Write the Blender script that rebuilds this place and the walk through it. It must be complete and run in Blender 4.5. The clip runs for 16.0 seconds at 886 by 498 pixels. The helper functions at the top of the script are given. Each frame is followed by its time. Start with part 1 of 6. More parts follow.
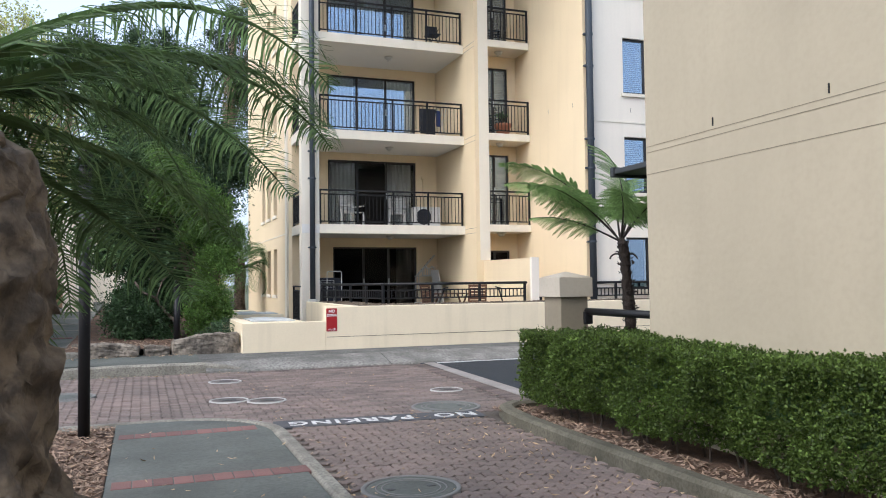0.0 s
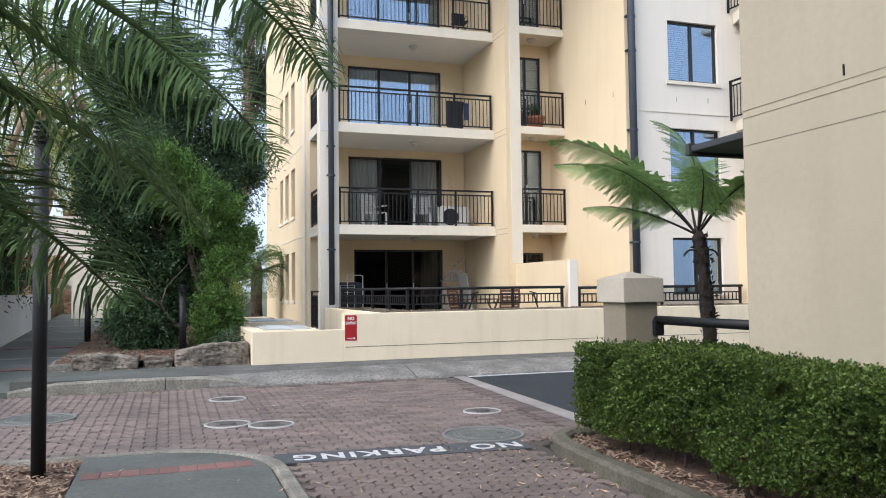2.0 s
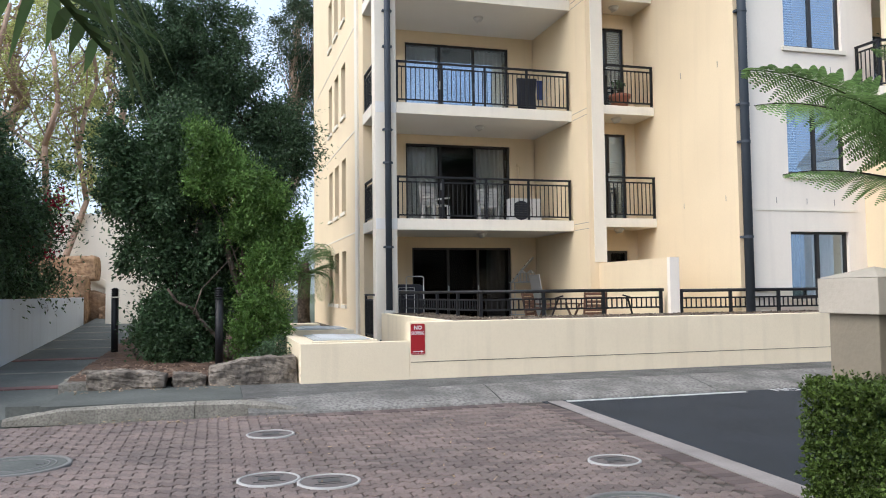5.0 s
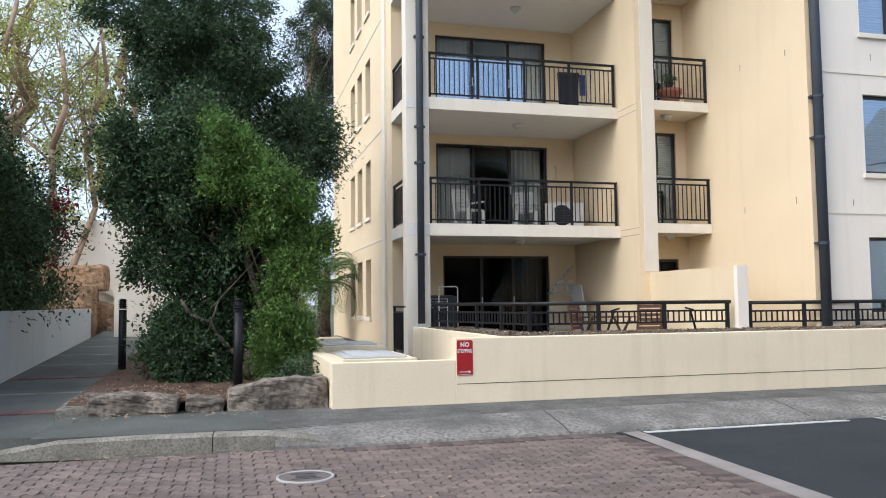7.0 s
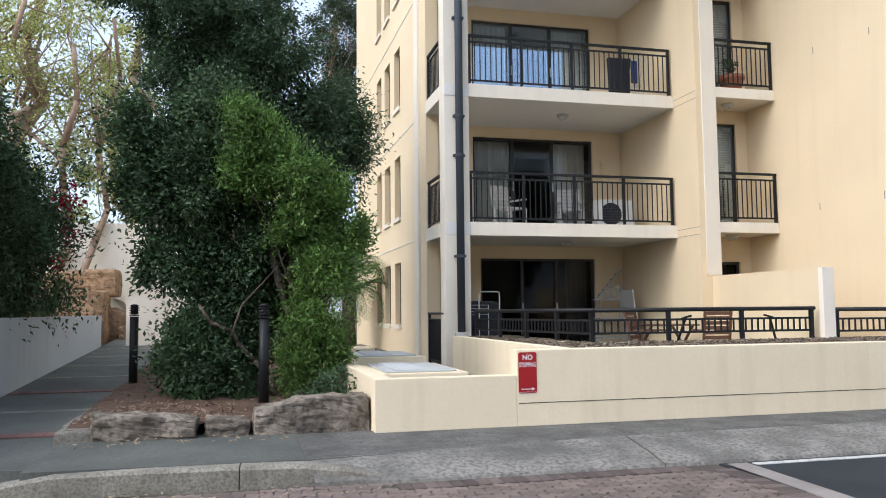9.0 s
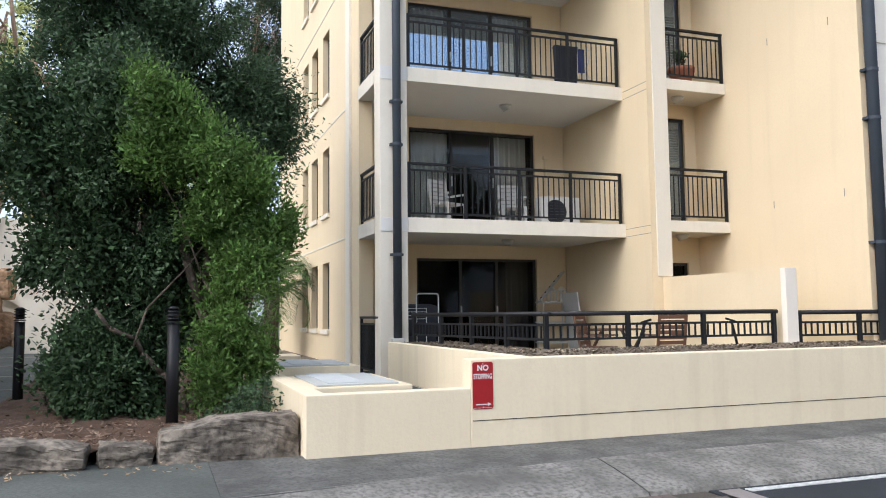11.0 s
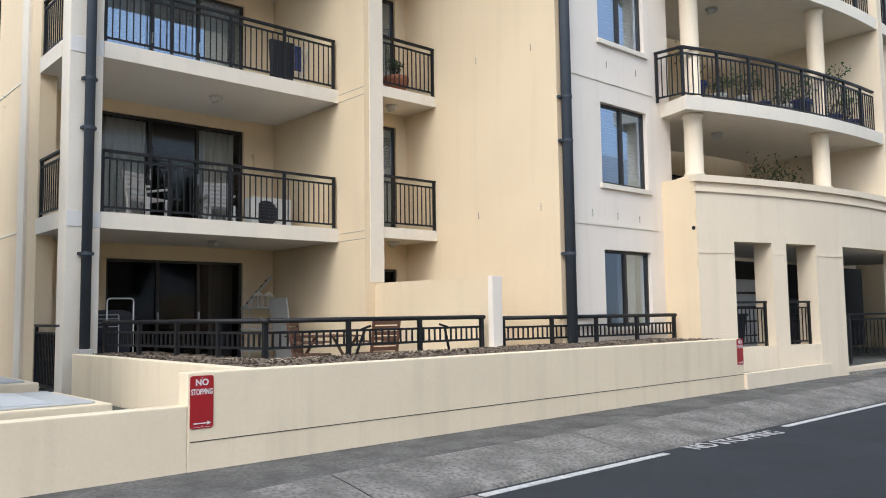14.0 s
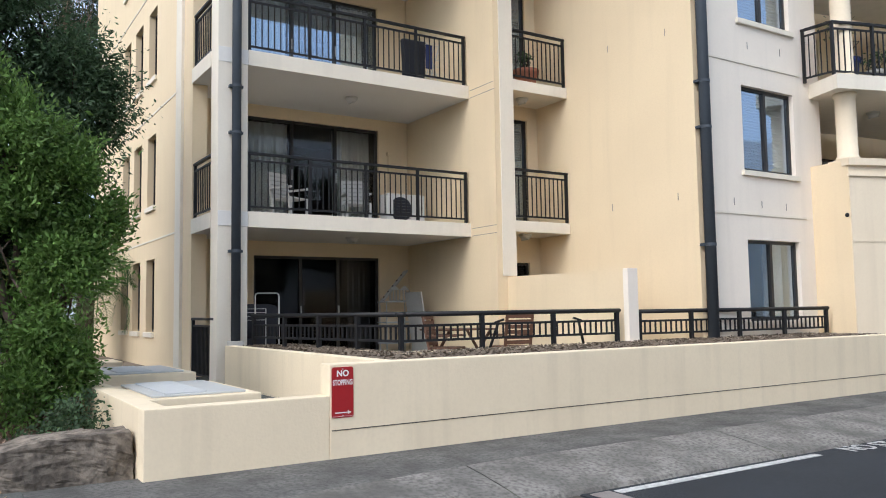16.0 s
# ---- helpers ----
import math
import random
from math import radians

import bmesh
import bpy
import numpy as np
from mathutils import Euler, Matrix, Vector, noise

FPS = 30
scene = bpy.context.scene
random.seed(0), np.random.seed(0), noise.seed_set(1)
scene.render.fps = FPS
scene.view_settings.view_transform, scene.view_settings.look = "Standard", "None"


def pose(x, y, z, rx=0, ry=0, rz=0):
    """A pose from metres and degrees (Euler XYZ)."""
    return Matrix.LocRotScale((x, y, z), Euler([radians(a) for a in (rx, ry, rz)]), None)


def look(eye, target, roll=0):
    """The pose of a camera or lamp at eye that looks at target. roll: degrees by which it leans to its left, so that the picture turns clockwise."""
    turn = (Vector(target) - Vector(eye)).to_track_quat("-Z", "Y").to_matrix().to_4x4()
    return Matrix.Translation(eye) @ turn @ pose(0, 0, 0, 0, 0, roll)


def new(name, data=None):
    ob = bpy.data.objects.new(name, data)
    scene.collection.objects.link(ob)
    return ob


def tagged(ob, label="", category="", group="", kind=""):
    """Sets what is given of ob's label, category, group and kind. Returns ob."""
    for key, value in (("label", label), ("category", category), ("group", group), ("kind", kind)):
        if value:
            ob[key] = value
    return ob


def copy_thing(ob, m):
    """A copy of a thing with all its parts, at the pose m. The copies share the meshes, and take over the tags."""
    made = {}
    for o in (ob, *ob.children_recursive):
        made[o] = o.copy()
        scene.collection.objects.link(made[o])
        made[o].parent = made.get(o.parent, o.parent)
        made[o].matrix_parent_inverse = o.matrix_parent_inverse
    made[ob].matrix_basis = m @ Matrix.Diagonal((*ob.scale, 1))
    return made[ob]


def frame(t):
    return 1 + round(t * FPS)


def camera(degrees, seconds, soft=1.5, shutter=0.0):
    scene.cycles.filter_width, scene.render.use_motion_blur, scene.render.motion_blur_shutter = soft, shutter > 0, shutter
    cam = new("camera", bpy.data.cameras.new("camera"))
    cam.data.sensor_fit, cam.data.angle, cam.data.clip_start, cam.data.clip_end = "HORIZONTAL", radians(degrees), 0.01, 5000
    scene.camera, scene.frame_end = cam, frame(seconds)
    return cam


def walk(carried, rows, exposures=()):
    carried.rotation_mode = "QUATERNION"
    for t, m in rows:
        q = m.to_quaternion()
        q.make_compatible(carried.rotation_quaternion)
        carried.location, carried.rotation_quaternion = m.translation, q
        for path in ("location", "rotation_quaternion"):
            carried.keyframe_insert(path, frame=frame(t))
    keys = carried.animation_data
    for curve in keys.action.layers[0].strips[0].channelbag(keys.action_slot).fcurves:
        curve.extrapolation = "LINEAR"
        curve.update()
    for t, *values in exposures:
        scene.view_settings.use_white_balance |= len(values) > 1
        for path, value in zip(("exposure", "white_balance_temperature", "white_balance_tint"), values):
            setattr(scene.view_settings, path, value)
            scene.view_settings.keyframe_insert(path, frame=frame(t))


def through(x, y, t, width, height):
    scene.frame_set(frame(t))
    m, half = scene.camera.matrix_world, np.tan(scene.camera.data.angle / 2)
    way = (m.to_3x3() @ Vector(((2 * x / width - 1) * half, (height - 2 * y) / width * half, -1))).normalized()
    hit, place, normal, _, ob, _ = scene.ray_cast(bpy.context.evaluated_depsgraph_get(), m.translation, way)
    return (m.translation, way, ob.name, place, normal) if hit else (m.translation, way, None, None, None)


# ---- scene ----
EXPOSURE, KELVIN, TINT = 1.11, 5740, 7
cam = camera(58.2, 16.0, soft=1.0)
METRES, EYE, TILT, LEAN, TURN = 9.15, 1.47, 0.0, 0.0, -20.7
ROWS = [
    (0.0, 0.0, 0.0, 0.0, 0.03, 2.36, 0.69),
    (0.5, -0.001, 0.038, -0.0011, 0.54, 2.73, 0.7),
    (1.0, -0.0008, 0.0825, 0.0021, 0.77, 2.79, 0.72),
    (1.5, -0.0071, 0.1237, -0.0013, 1.43, 2.79, 0.73),
    (2.0, -0.0141, 0.1702, -0.0038, 1.74, 2.82, 0.72),
    (2.5, -0.0202, 0.2197, -0.0028, 2.12, 2.82, 0.72),
    (3.0, -0.0309, 0.2614, -0.0043, 2.57, 2.83, 0.69),
    (3.5, -0.0406, 0.3058, -0.0044, 2.86, 2.83, 0.72),
    (4.0, -0.057, 0.3498, -0.0026, 3.62, 2.83, 0.72),
    (6.5, -0.1388, 0.5541, -0.0017, 5.63, 3.61, 0.64),
    (7.0, -0.1604, 0.5878, -0.0008, 5.64, 3.86, 0.6),
    (7.5, -0.1809, 0.6246, -0.0028, 5.74, 4.1, 0.56),
    (8.0, -0.2007, 0.6651, -0.0031, 6.21, 4.36, 0.56),
    (8.5, -0.2204, 0.7007, -0.0022, 6.59, 4.4, 0.55),
    (11.0, -0.2694, 0.8661, -0.0019, 0.97, 4.61, 0.61),
    (11.5, -0.288, 0.8915, -0.0003, -9.53, 4.62, 0.72),
    (12.0, -0.2969, 0.9116, -0.0031, -11.58, 4.7, 0.75),
    (12.5, -0.3018, 0.923, -0.0006, -12.15, 4.73, 0.76),
    (13.0, -0.3069, 0.9233, 0.0008, -14.28, 4.66, 0.71),
    (13.5, -0.3063, 0.9249, 0.0008, -17.1, 4.68, 0.8),
    (14.0, -0.3052, 0.926, 0.0006, -21.25, 4.7, 0.81),
    (14.5, -0.3065, 0.9244, 0.0004, -24.63, 4.7, 0.98),
    (15.0, -0.3058, 0.9241, 0.0, -16.82, 4.8, 1.08),
    (15.5, -0.3046, 0.923, 0.0004, -11.32, 4.64, 0.91),
    (16.0, -0.3048, 0.9227, 0.0006, -11.66, 4.38, 0.88),
]
walk(cam, [(t, pose(0, 0, EYE, TILT, LEAN, TURN) @ pose(METRES * x, METRES * y, METRES * z, 90 + pitch, roll, yaw)) for t, x, y, z, yaw, pitch, roll in ROWS],
     [(0.0, EXPOSURE + 0.08, KELVIN, TINT), (4.2, EXPOSURE + 0.05, KELVIN, TINT), (8.7, EXPOSURE, KELVIN, TINT), (11.0, EXPOSURE + 0.08, KELVIN, TINT), (11.6, EXPOSURE - 0.30, KELVIN, TINT), (12.1, EXPOSURE - 0.36, KELVIN, TINT), (12.7, EXPOSURE - 0.14, KELVIN, TINT), (13.2, EXPOSURE - 0.08, KELVIN, TINT), (14.5, EXPOSURE - 0.20, KELVIN, TINT), (15.0, EXPOSURE - 0.28, KELVIN, TINT), (15.5, EXPOSURE - 0.14, KELVIN, TINT), (16.0, EXPOSURE - 0.10, KELVIN, TINT)])

# ---- world and light ----
SUN_ELEV, SUN_FROM = 44.0, (-0.70, -0.30)
world = bpy.data.worlds.new("sky_world")
scene.world = world
world.use_nodes = True
wn = world.node_tree
sky = wn.nodes.new("ShaderNodeTexSky")
sky.sky_type = "NISHITA"
sky.sun_disc = False
sky.sun_elevation = radians(SUN_ELEV)
sky.sun_rotation = math.atan2(SUN_FROM[0], SUN_FROM[1])
sky.air_density, sky.dust_density, sky.ozone_density = 0.7, 6.5, 1.0
sky_fill = wn.nodes.new("ShaderNodeMix")  # an even pale fill added over the whole sky, whitens it and levels its light
sky_fill.data_type = "RGBA"
sky_fill.inputs["Factor"].default_value = 0.5
sky_fill.inputs["B"].default_value = (4.7, 5.0, 5.4, 1)
wn.links.new(sky.outputs[0], sky_fill.inputs["A"])
wn.links.new(sky_fill.outputs["Result"], wn.nodes["Background"].inputs[0])
wn.nodes["Background"].inputs[1].default_value = 0.15
sun_data = bpy.data.lights.new("sun", "SUN")
sun_data.energy, sun_data.angle, sun_data.color = 0.15, radians(20), (1.0, 0.92, 0.80)
sun = new("sun", sun_data)
flat = math.hypot(*SUN_FROM)
sun.matrix_world = look((SUN_FROM[0] * 50, SUN_FROM[1] * 50, 50 * flat * math.tan(radians(SUN_ELEV))), (0, 0, 0))


# ---- materials ----
def material(name, base, rough=0.6, metal=0.0, dark=None, scale=6.0, amount=0.5, grain=60.0, bump=0.1, bump_scale=80.0,
             island=0.0, per_object=0.0, streak=0.0, spec=0.5, speck=None):
    """A procedural surface: base colour mottled towards dark at two scales, with grain relief."""
    m = bpy.data.materials.new(name)
    m.use_nodes = True
    nt = m.node_tree
    b = nt.nodes["Principled BSDF"]
    b.inputs["Roughness"].default_value, b.inputs["Metallic"].default_value = rough, metal
    b.inputs["Specular IOR Level"].default_value = spec
    tex = nt.nodes.new("ShaderNodeNewGeometry")
    dark = dark or tuple(c * 0.75 for c in base)

    def noise_node(s, detail=4.0, stretch=None):
        n = nt.nodes.new("ShaderNodeTexNoise")
        n.inputs["Scale"].default_value, n.inputs["Detail"].default_value = s, detail
        if stretch:
            mp = nt.nodes.new("ShaderNodeMapping")
            mp.inputs["Scale"].default_value = stretch
            nt.links.new(tex.outputs["Position"], mp.inputs["Vector"])
            nt.links.new(mp.outputs[0], n.inputs["Vector"])
        else:
            nt.links.new(tex.outputs["Position"], n.inputs["Vector"])
        return n

    def ramp(sock, lo, hi, top):
        r = nt.nodes.new("ShaderNodeMapRange")
        r.inputs["From Min"].default_value, r.inputs["From Max"].default_value = lo, hi
        r.inputs["To Min"].default_value, r.inputs["To Max"].default_value = 0.0, top
        nt.links.new(sock, r.inputs["Value"])
        return r.outputs[0]

    def mix(a, c, fac, mode="MIX"):
        x = nt.nodes.new("ShaderNodeMix")
        x.data_type, x.blend_type = "RGBA", mode
        for sock, v in ((x.inputs["Factor"], fac), (x.inputs["A"], a), (x.inputs["B"], c)):
            if isinstance(v, (tuple, float, int)):
                sock.default_value = (*v, 1) if isinstance(v, tuple) else v
            else:
                nt.links.new(v, sock)
        return x.outputs["Result"]

    col = mix(base, dark, ramp(noise_node(scale).outputs[0], 0.35, 0.75, amount))
    col = mix(col, dark, ramp(noise_node(grain, 5.0).outputs[0], 0.42, 0.66 if speck else 0.8, speck or amount * 0.6))
    if streak:
        s = noise_node(1.0, 5.0, (5.0, 5.0, 0.35))
        col = mix(col, tuple(c * 0.55 for c in dark), ramp(s.outputs[0], 0.52, 0.8, streak))
    for power, sock in ((island, tex.outputs["Random Per Island"]), (per_object, None)):
        if power:
            if sock is None:
                sock = nt.nodes.new("ShaderNodeObjectInfo").outputs["Random"]
            h = nt.nodes.new("ShaderNodeHueSaturation")
            r = nt.nodes.new("ShaderNodeMapRange")
            r.inputs["To Min"].default_value, r.inputs["To Max"].default_value = 1 - power, 1 + power
            nt.links.new(sock, r.inputs["Value"])
            nt.links.new(r.outputs[0], h.inputs["Value"])
            nt.links.new(col, h.inputs["Color"])
            col = h.outputs[0]
    nt.links.new(col, b.inputs["Base Color"])
    if bump:
        bp = nt.nodes.new("ShaderNodeBump")
        bp.inputs["Strength"].default_value, bp.inputs["Distance"].default_value = bump, 0.02
        nt.links.new(noise_node(bump_scale, 6.0).outputs[0], bp.inputs["Height"])
        nt.links.new(bp.outputs[0], b.inputs["Normal"])
    return m


def leaf_material(name, base, power=0.35, through=0.25):
    m = material(name, base, 0.6, spec=0.3, dark=tuple(c * 0.5 for c in base), scale=2.6, amount=0.95, grain=8, bump=0, island=power)
    b = m.node_tree.nodes["Principled BSDF"]
    t = m.node_tree.nodes.new("ShaderNodeBsdfTranslucent")
    link = b.inputs["Base Color"].links[0].from_socket
    m.node_tree.links.new(link, t.inputs["Color"])
    mx = m.node_tree.nodes.new("ShaderNodeMixShader")
    mx.inputs[0].default_value = through
    m.node_tree.links.new(b.outputs[0], mx.inputs[1])
    m.node_tree.links.new(t.outputs[0], mx.inputs[2])
    m.node_tree.links.new(mx.outputs[0], m.node_tree.nodes["Material Output"].inputs["Surface"])
    return m


CREAM = material("cream_render", (0.77, 0.635, 0.43), 0.85, dark=(0.68, 0.555, 0.375), scale=0.7, amount=0.5, grain=25, bump=0.12, bump_scale=45, streak=0.10, spec=0.25)
PALE = material("pale_render", (0.79, 0.73, 0.62), 0.85, dark=(0.69, 0.63, 0.53), scale=0.8, amount=0.5, grain=25, bump=0.12, bump_scale=45, streak=0.16, spec=0.25)
WALLCREAM = material("garden_wall_render", (0.82, 0.705, 0.515), 0.85, dark=(0.69, 0.585, 0.42), scale=0.9, amount=0.5, grain=30, bump=0.15, bump_scale=40, streak=0.22, spec=0.25)
WHITE = material("white_render", (0.84, 0.765, 0.665), 0.85, dark=(0.75, 0.685, 0.60), scale=0.8, amount=0.45, grain=25, bump=0.1, bump_scale=45, streak=0.12, spec=0.25)
TAN = material("tan_render", (0.42, 0.365, 0.27), 0.8, dark=(0.35, 0.305, 0.225), scale=0.7, amount=0.7, grain=20, bump=0.13, bump_scale=14, streak=0.10, spec=0.2)
BAYR = material("bay_render", (0.80, 0.695, 0.53), 0.85, dark=(0.70, 0.60, 0.45), scale=0.8, amount=0.5, grain=25, bump=0.12, bump_scale=45, streak=0.14, spec=0.25)
TAUPE = material("taupe_render", (0.24, 0.205, 0.15), 0.85, dark=(0.19, 0.165, 0.125), scale=2, amount=0.6, grain=25, bump=0.2, bump_scale=40, spec=0.2)
CAPTAN = material("pale_taupe_render", (0.46, 0.41, 0.335), 0.85, dark=(0.37, 0.33, 0.265), scale=2, amount=0.6, grain=25, bump=0.2, bump_scale=40, spec=0.2)
BORDER = material("border_paver", (0.14, 0.105, 0.095), 0.85, dark=(0.085, 0.07, 0.065), scale=2, amount=0.8, grain=60, bump=0.3, bump_scale=130, per_object=0.3, spec=0.3)
SOFFIT = material("soffit_paint", (0.74, 0.72, 0.68), 0.8, dark=(0.66, 0.64, 0.60), scale=0.8, amount=0.4, grain=30, bump=0.05, spec=0.2)
GREYWALL = material("grey_garden_render", (0.58, 0.64, 0.71), 0.85, dark=(0.47, 0.52, 0.58), scale=0.7, amount=0.6, grain=20, bump=0.1, streak=0.2, spec=0.2)
CONCRETE = material("path_concrete", (0.125, 0.13, 0.118), 0.85, dark=(0.06, 0.065, 0.058), scale=1.3, amount=0.9, grain=30, speck=0.5, bump=0.25, bump_scale=120, spec=0.3)
FOOTPATH = material("footpath_asphalt", (0.175, 0.17, 0.158), 0.9, dark=(0.07, 0.068, 0.063), scale=2.6, amount=0.95, grain=30, speck=0.75, bump=0.5, bump_scale=160, spec=0.3)
APRON = material("rough_concrete", (0.30, 0.285, 0.26), 0.9, dark=(0.11, 0.105, 0.095), scale=2.2, amount=0.95, grain=26, speck=0.8, bump=0.6, bump_scale=130, spec=0.25)
KERB = material("kerb_concrete", (0.31, 0.29, 0.245), 0.88, dark=(0.11, 0.10, 0.085), scale=2.5, amount=0.9, grain=40, speck=0.7, bump=0.5, bump_scale=80, spec=0.25)
ASPHALT = material("road_asphalt", (0.034, 0.040, 0.048), 0.85, dark=(0.016, 0.019, 0.023), scale=1.1, amount=0.8, grain=30, speck=0.6, bump=0.5, bump_scale=220, spec=0.35)
PAVER = material("clay_paver", (0.20, 0.152, 0.133), 0.85, dark=(0.115, 0.095, 0.086), scale=0.8, amount=0.95, grain=60, speck=0.6, bump=0.4, bump_scale=130, island=0.22, per_object=0.12, spec=0.3)
JOINT = material("joint_sand", (0.075, 0.062, 0.05), 0.95, scale=6, grain=80, bump=0.3)
REDBRICK = material("red_border_brick", (0.18, 0.085, 0.075), 0.85, dark=(0.11, 0.062, 0.055), scale=3, amount=0.7, grain=60, bump=0.3, per_object=0.2)
BAND = material("edge_band_concrete", (0.30, 0.27, 0.25), 0.85, dark=(0.17, 0.15, 0.14), scale=2, amount=0.7, grain=50, bump=0.3)
MULCH = material("bark_mulch", (0.13, 0.075, 0.045), 0.95, dark=(0.05, 0.03, 0.02), scale=9, amount=0.9, grain=70, bump=1.0, bump_scale=50)
CHIP = material("bark_chip", (0.27, 0.19, 0.135), 0.9, dark=(0.10, 0.06, 0.04), scale=5, grain=60, island=0.5, bump=0.3)
DRYLEAF = material("dry_leaf", (0.40, 0.29, 0.17), 0.8, dark=(0.20, 0.13, 0.08), scale=5, grain=60, island=0.5, bump=0)
EARTH = material("garden_earth", (0.22, 0.175, 0.13), 0.95, dark=(0.10, 0.078, 0.055), scale=5, amount=0.9, grain=60, bump=0.9, bump_scale=30)
GRASSY = material("far_ground", (0.10, 0.11, 0.06), 0.95, dark=(0.05, 0.06, 0.03), scale=0.6, amount=0.8, grain=10, bump=0.3)
BOULDER = material("orange_sandstone", (0.46, 0.31, 0.19), 0.95, dark=(0.16, 0.10, 0.06), scale=1.6, amount=0.95, grain=9, speck=0.7, bump=1.0, bump_scale=14, spec=0.2)
SANDSTONE = material("sandstone", (0.31, 0.265, 0.215), 0.95, dark=(0.05, 0.043, 0.037), scale=2.6, amount=0.95, grain=14, speck=0.75, bump=1.0, bump_scale=22, spec=0.2)
BLACKMETAL = material("black_powder_coat", (0.009, 0.009, 0.011), 0.5, spec=0.3, dark=(0.02, 0.02, 0.02), scale=4, grain=50, bump=0.02)
FRAMEMETAL = material("dark_bronze_frame", (0.016, 0.013, 0.012), 0.4, dark=(0.022, 0.02, 0.018), scale=4, grain=50, bump=0.02)
PIPE = material("slate_downpipe", (0.055, 0.066, 0.082), 0.6, dark=(0.04, 0.048, 0.06), spec=0.3, scale=3, grain=30, bump=0.03)
SIGNRED = material("sign_red", (0.36, 0.018, 0.022), 0.35, dark=(0.28, 0.015, 0.02), scale=3, grain=30, bump=0)
SIGNWHITE = material("sign_white", (0.75, 0.72, 0.70), 0.4, scale=3, grain=30, amount=0.2, bump=0)
PAINT = material("road_paint", (0.66, 0.66, 0.64), 0.75, dark=(0.25, 0.25, 0.25), scale=14, amount=0.75, grain=60, bump=0.2)
PANEL = material("dark_road_panel", (0.045, 0.05, 0.06), 0.8, dark=(0.09, 0.085, 0.08), scale=6, amount=0.6, grain=60, bump=0.3)
IRON = material("cover_iron", (0.06, 0.06, 0.058), 0.65, dark=(0.06, 0.06, 0.06), scale=8, grain=80, bump=0.5, bump_scale=60)
RINGCONC = material("cover_ring", (0.16, 0.157, 0.15), 0.85, dark=(0.15, 0.145, 0.14), scale=5, grain=60, bump=0.3)
# darker copy of the kerb concrete, with the shade of hedge and wall painted in
SHADEKERB = material("shaded_kerb_concrete", (0.155, 0.14, 0.105), 0.9, dark=(0.06, 0.056, 0.04), scale=2.2, amount=0.9, grain=40, speck=0.6, bump=0.5, bump_scale=80, spec=0.25)
GREYBARK = material("grey_brown_bark", (0.15, 0.115, 0.085), 0.95, dark=(0.07, 0.05, 0.04), scale=6, amount=0.9, grain=25, bump=1.0, bump_scale=22)
BARK = material("dark_bark", (0.055, 0.04, 0.03), 0.95, dark=(0.035, 0.025, 0.02), scale=8, amount=0.9, grain=30, bump=1.0, bump_scale=25)
GUMBARK = material("gum_bark", (0.34, 0.24, 0.17), 0.9, dark=(0.2, 0.13, 0.09), scale=2, amount=0.8, grain=15, bump=0.5, bump_scale=12)
PALMBARK = material("palm_trunk_fibre", (0.20, 0.155, 0.11), 0.95, dark=(0.045, 0.035, 0.028), scale=6, amount=0.95, grain=15, speck=0.85, bump=1.0, bump_scale=18)
FERNBARK = material("fern_trunk", (0.03, 0.021, 0.016), 0.95, dark=(0.012, 0.009, 0.008), scale=12, grain=40, bump=1.0, bump_scale=30)
L_DARK = leaf_material("leaf_dark", (0.066, 0.115, 0.048), 0.55, 0.25)
L_MID = leaf_material("leaf_mid", (0.078, 0.13, 0.062), 0.5, 0.3)
L_BRIGHT = leaf_material("leaf_bright", (0.15, 0.26, 0.06), 0.45, 0.32)
L_HEDGE = leaf_material("leaf_hedge", (0.098, 0.15, 0.028), 0.6, 0.25)
L_PALM = leaf_material("leaf_palm", (0.16, 0.245, 0.095), 0.5, 0.5)
L_FERN = leaf_material("leaf_fern", (0.24, 0.37, 0.12), 0.35, 0.45)
# far leaves: base colour lifted, so sunshine is painted into the crowns
L_FAR = leaf_material("leaf_painted_sun", (0.50, 0.52, 0.19), 0.4, 0.65)
L_GUM = leaf_material("leaf_gum", (0.07, 0.10, 0.05), 0.4, 0.25)
L_RED = leaf_material("petal_red", (0.32, 0.015, 0.04), 0.4, 0.3)
TERRACOTTA = material("terracotta", (0.42, 0.17, 0.10), 0.8, dark=(0.3, 0.12, 0.08), scale=4, grain=30, bump=0.1)
BLUEGLAZE = material("blue_glaze", (0.02, 0.03, 0.12), 0.25, scale=4, grain=30, bump=0.02)
TIMBER = material("outdoor_timber", (0.13, 0.06, 0.034), 0.65, dark=(0.07, 0.035, 0.02), scale=6, grain=40, bump=0.15)
# white toned down, with the balcony shade put into the colour
PLASTICWHITE = material("white_plastic", (0.55, 0.54, 0.51), 0.5, dark=(0.45, 0.44, 0.42), scale=4, grain=30, bump=0.02)
CLOTHDARK = material("dark_cloth", (0.02, 0.022, 0.03), 0.9, scale=5, grain=90, bump=0.3)
CURTAIN = material("sheer_curtain", (0.82, 0.80, 0.75), 0.9, dark=(0.7, 0.68, 0.63), scale=3, grain=60, bump=0.1)
BLIND = material("blind_slats", (0.62, 0.62, 0.60), 0.7, dark=(0.5, 0.5, 0.5), scale=3, grain=40, bump=0.05)
# near-black colour stands in for the gloom of unlit rooms
INTERIOR = material("room_shade", (0.05, 0.047, 0.044), 0.9, scale=2, grain=20, bump=0.05)
GALV = material("grey_sheet", (0.50, 0.51, 0.51), 0.55, dark=(0.40, 0.41, 0.41), scale=2, grain=40, bump=0.05)
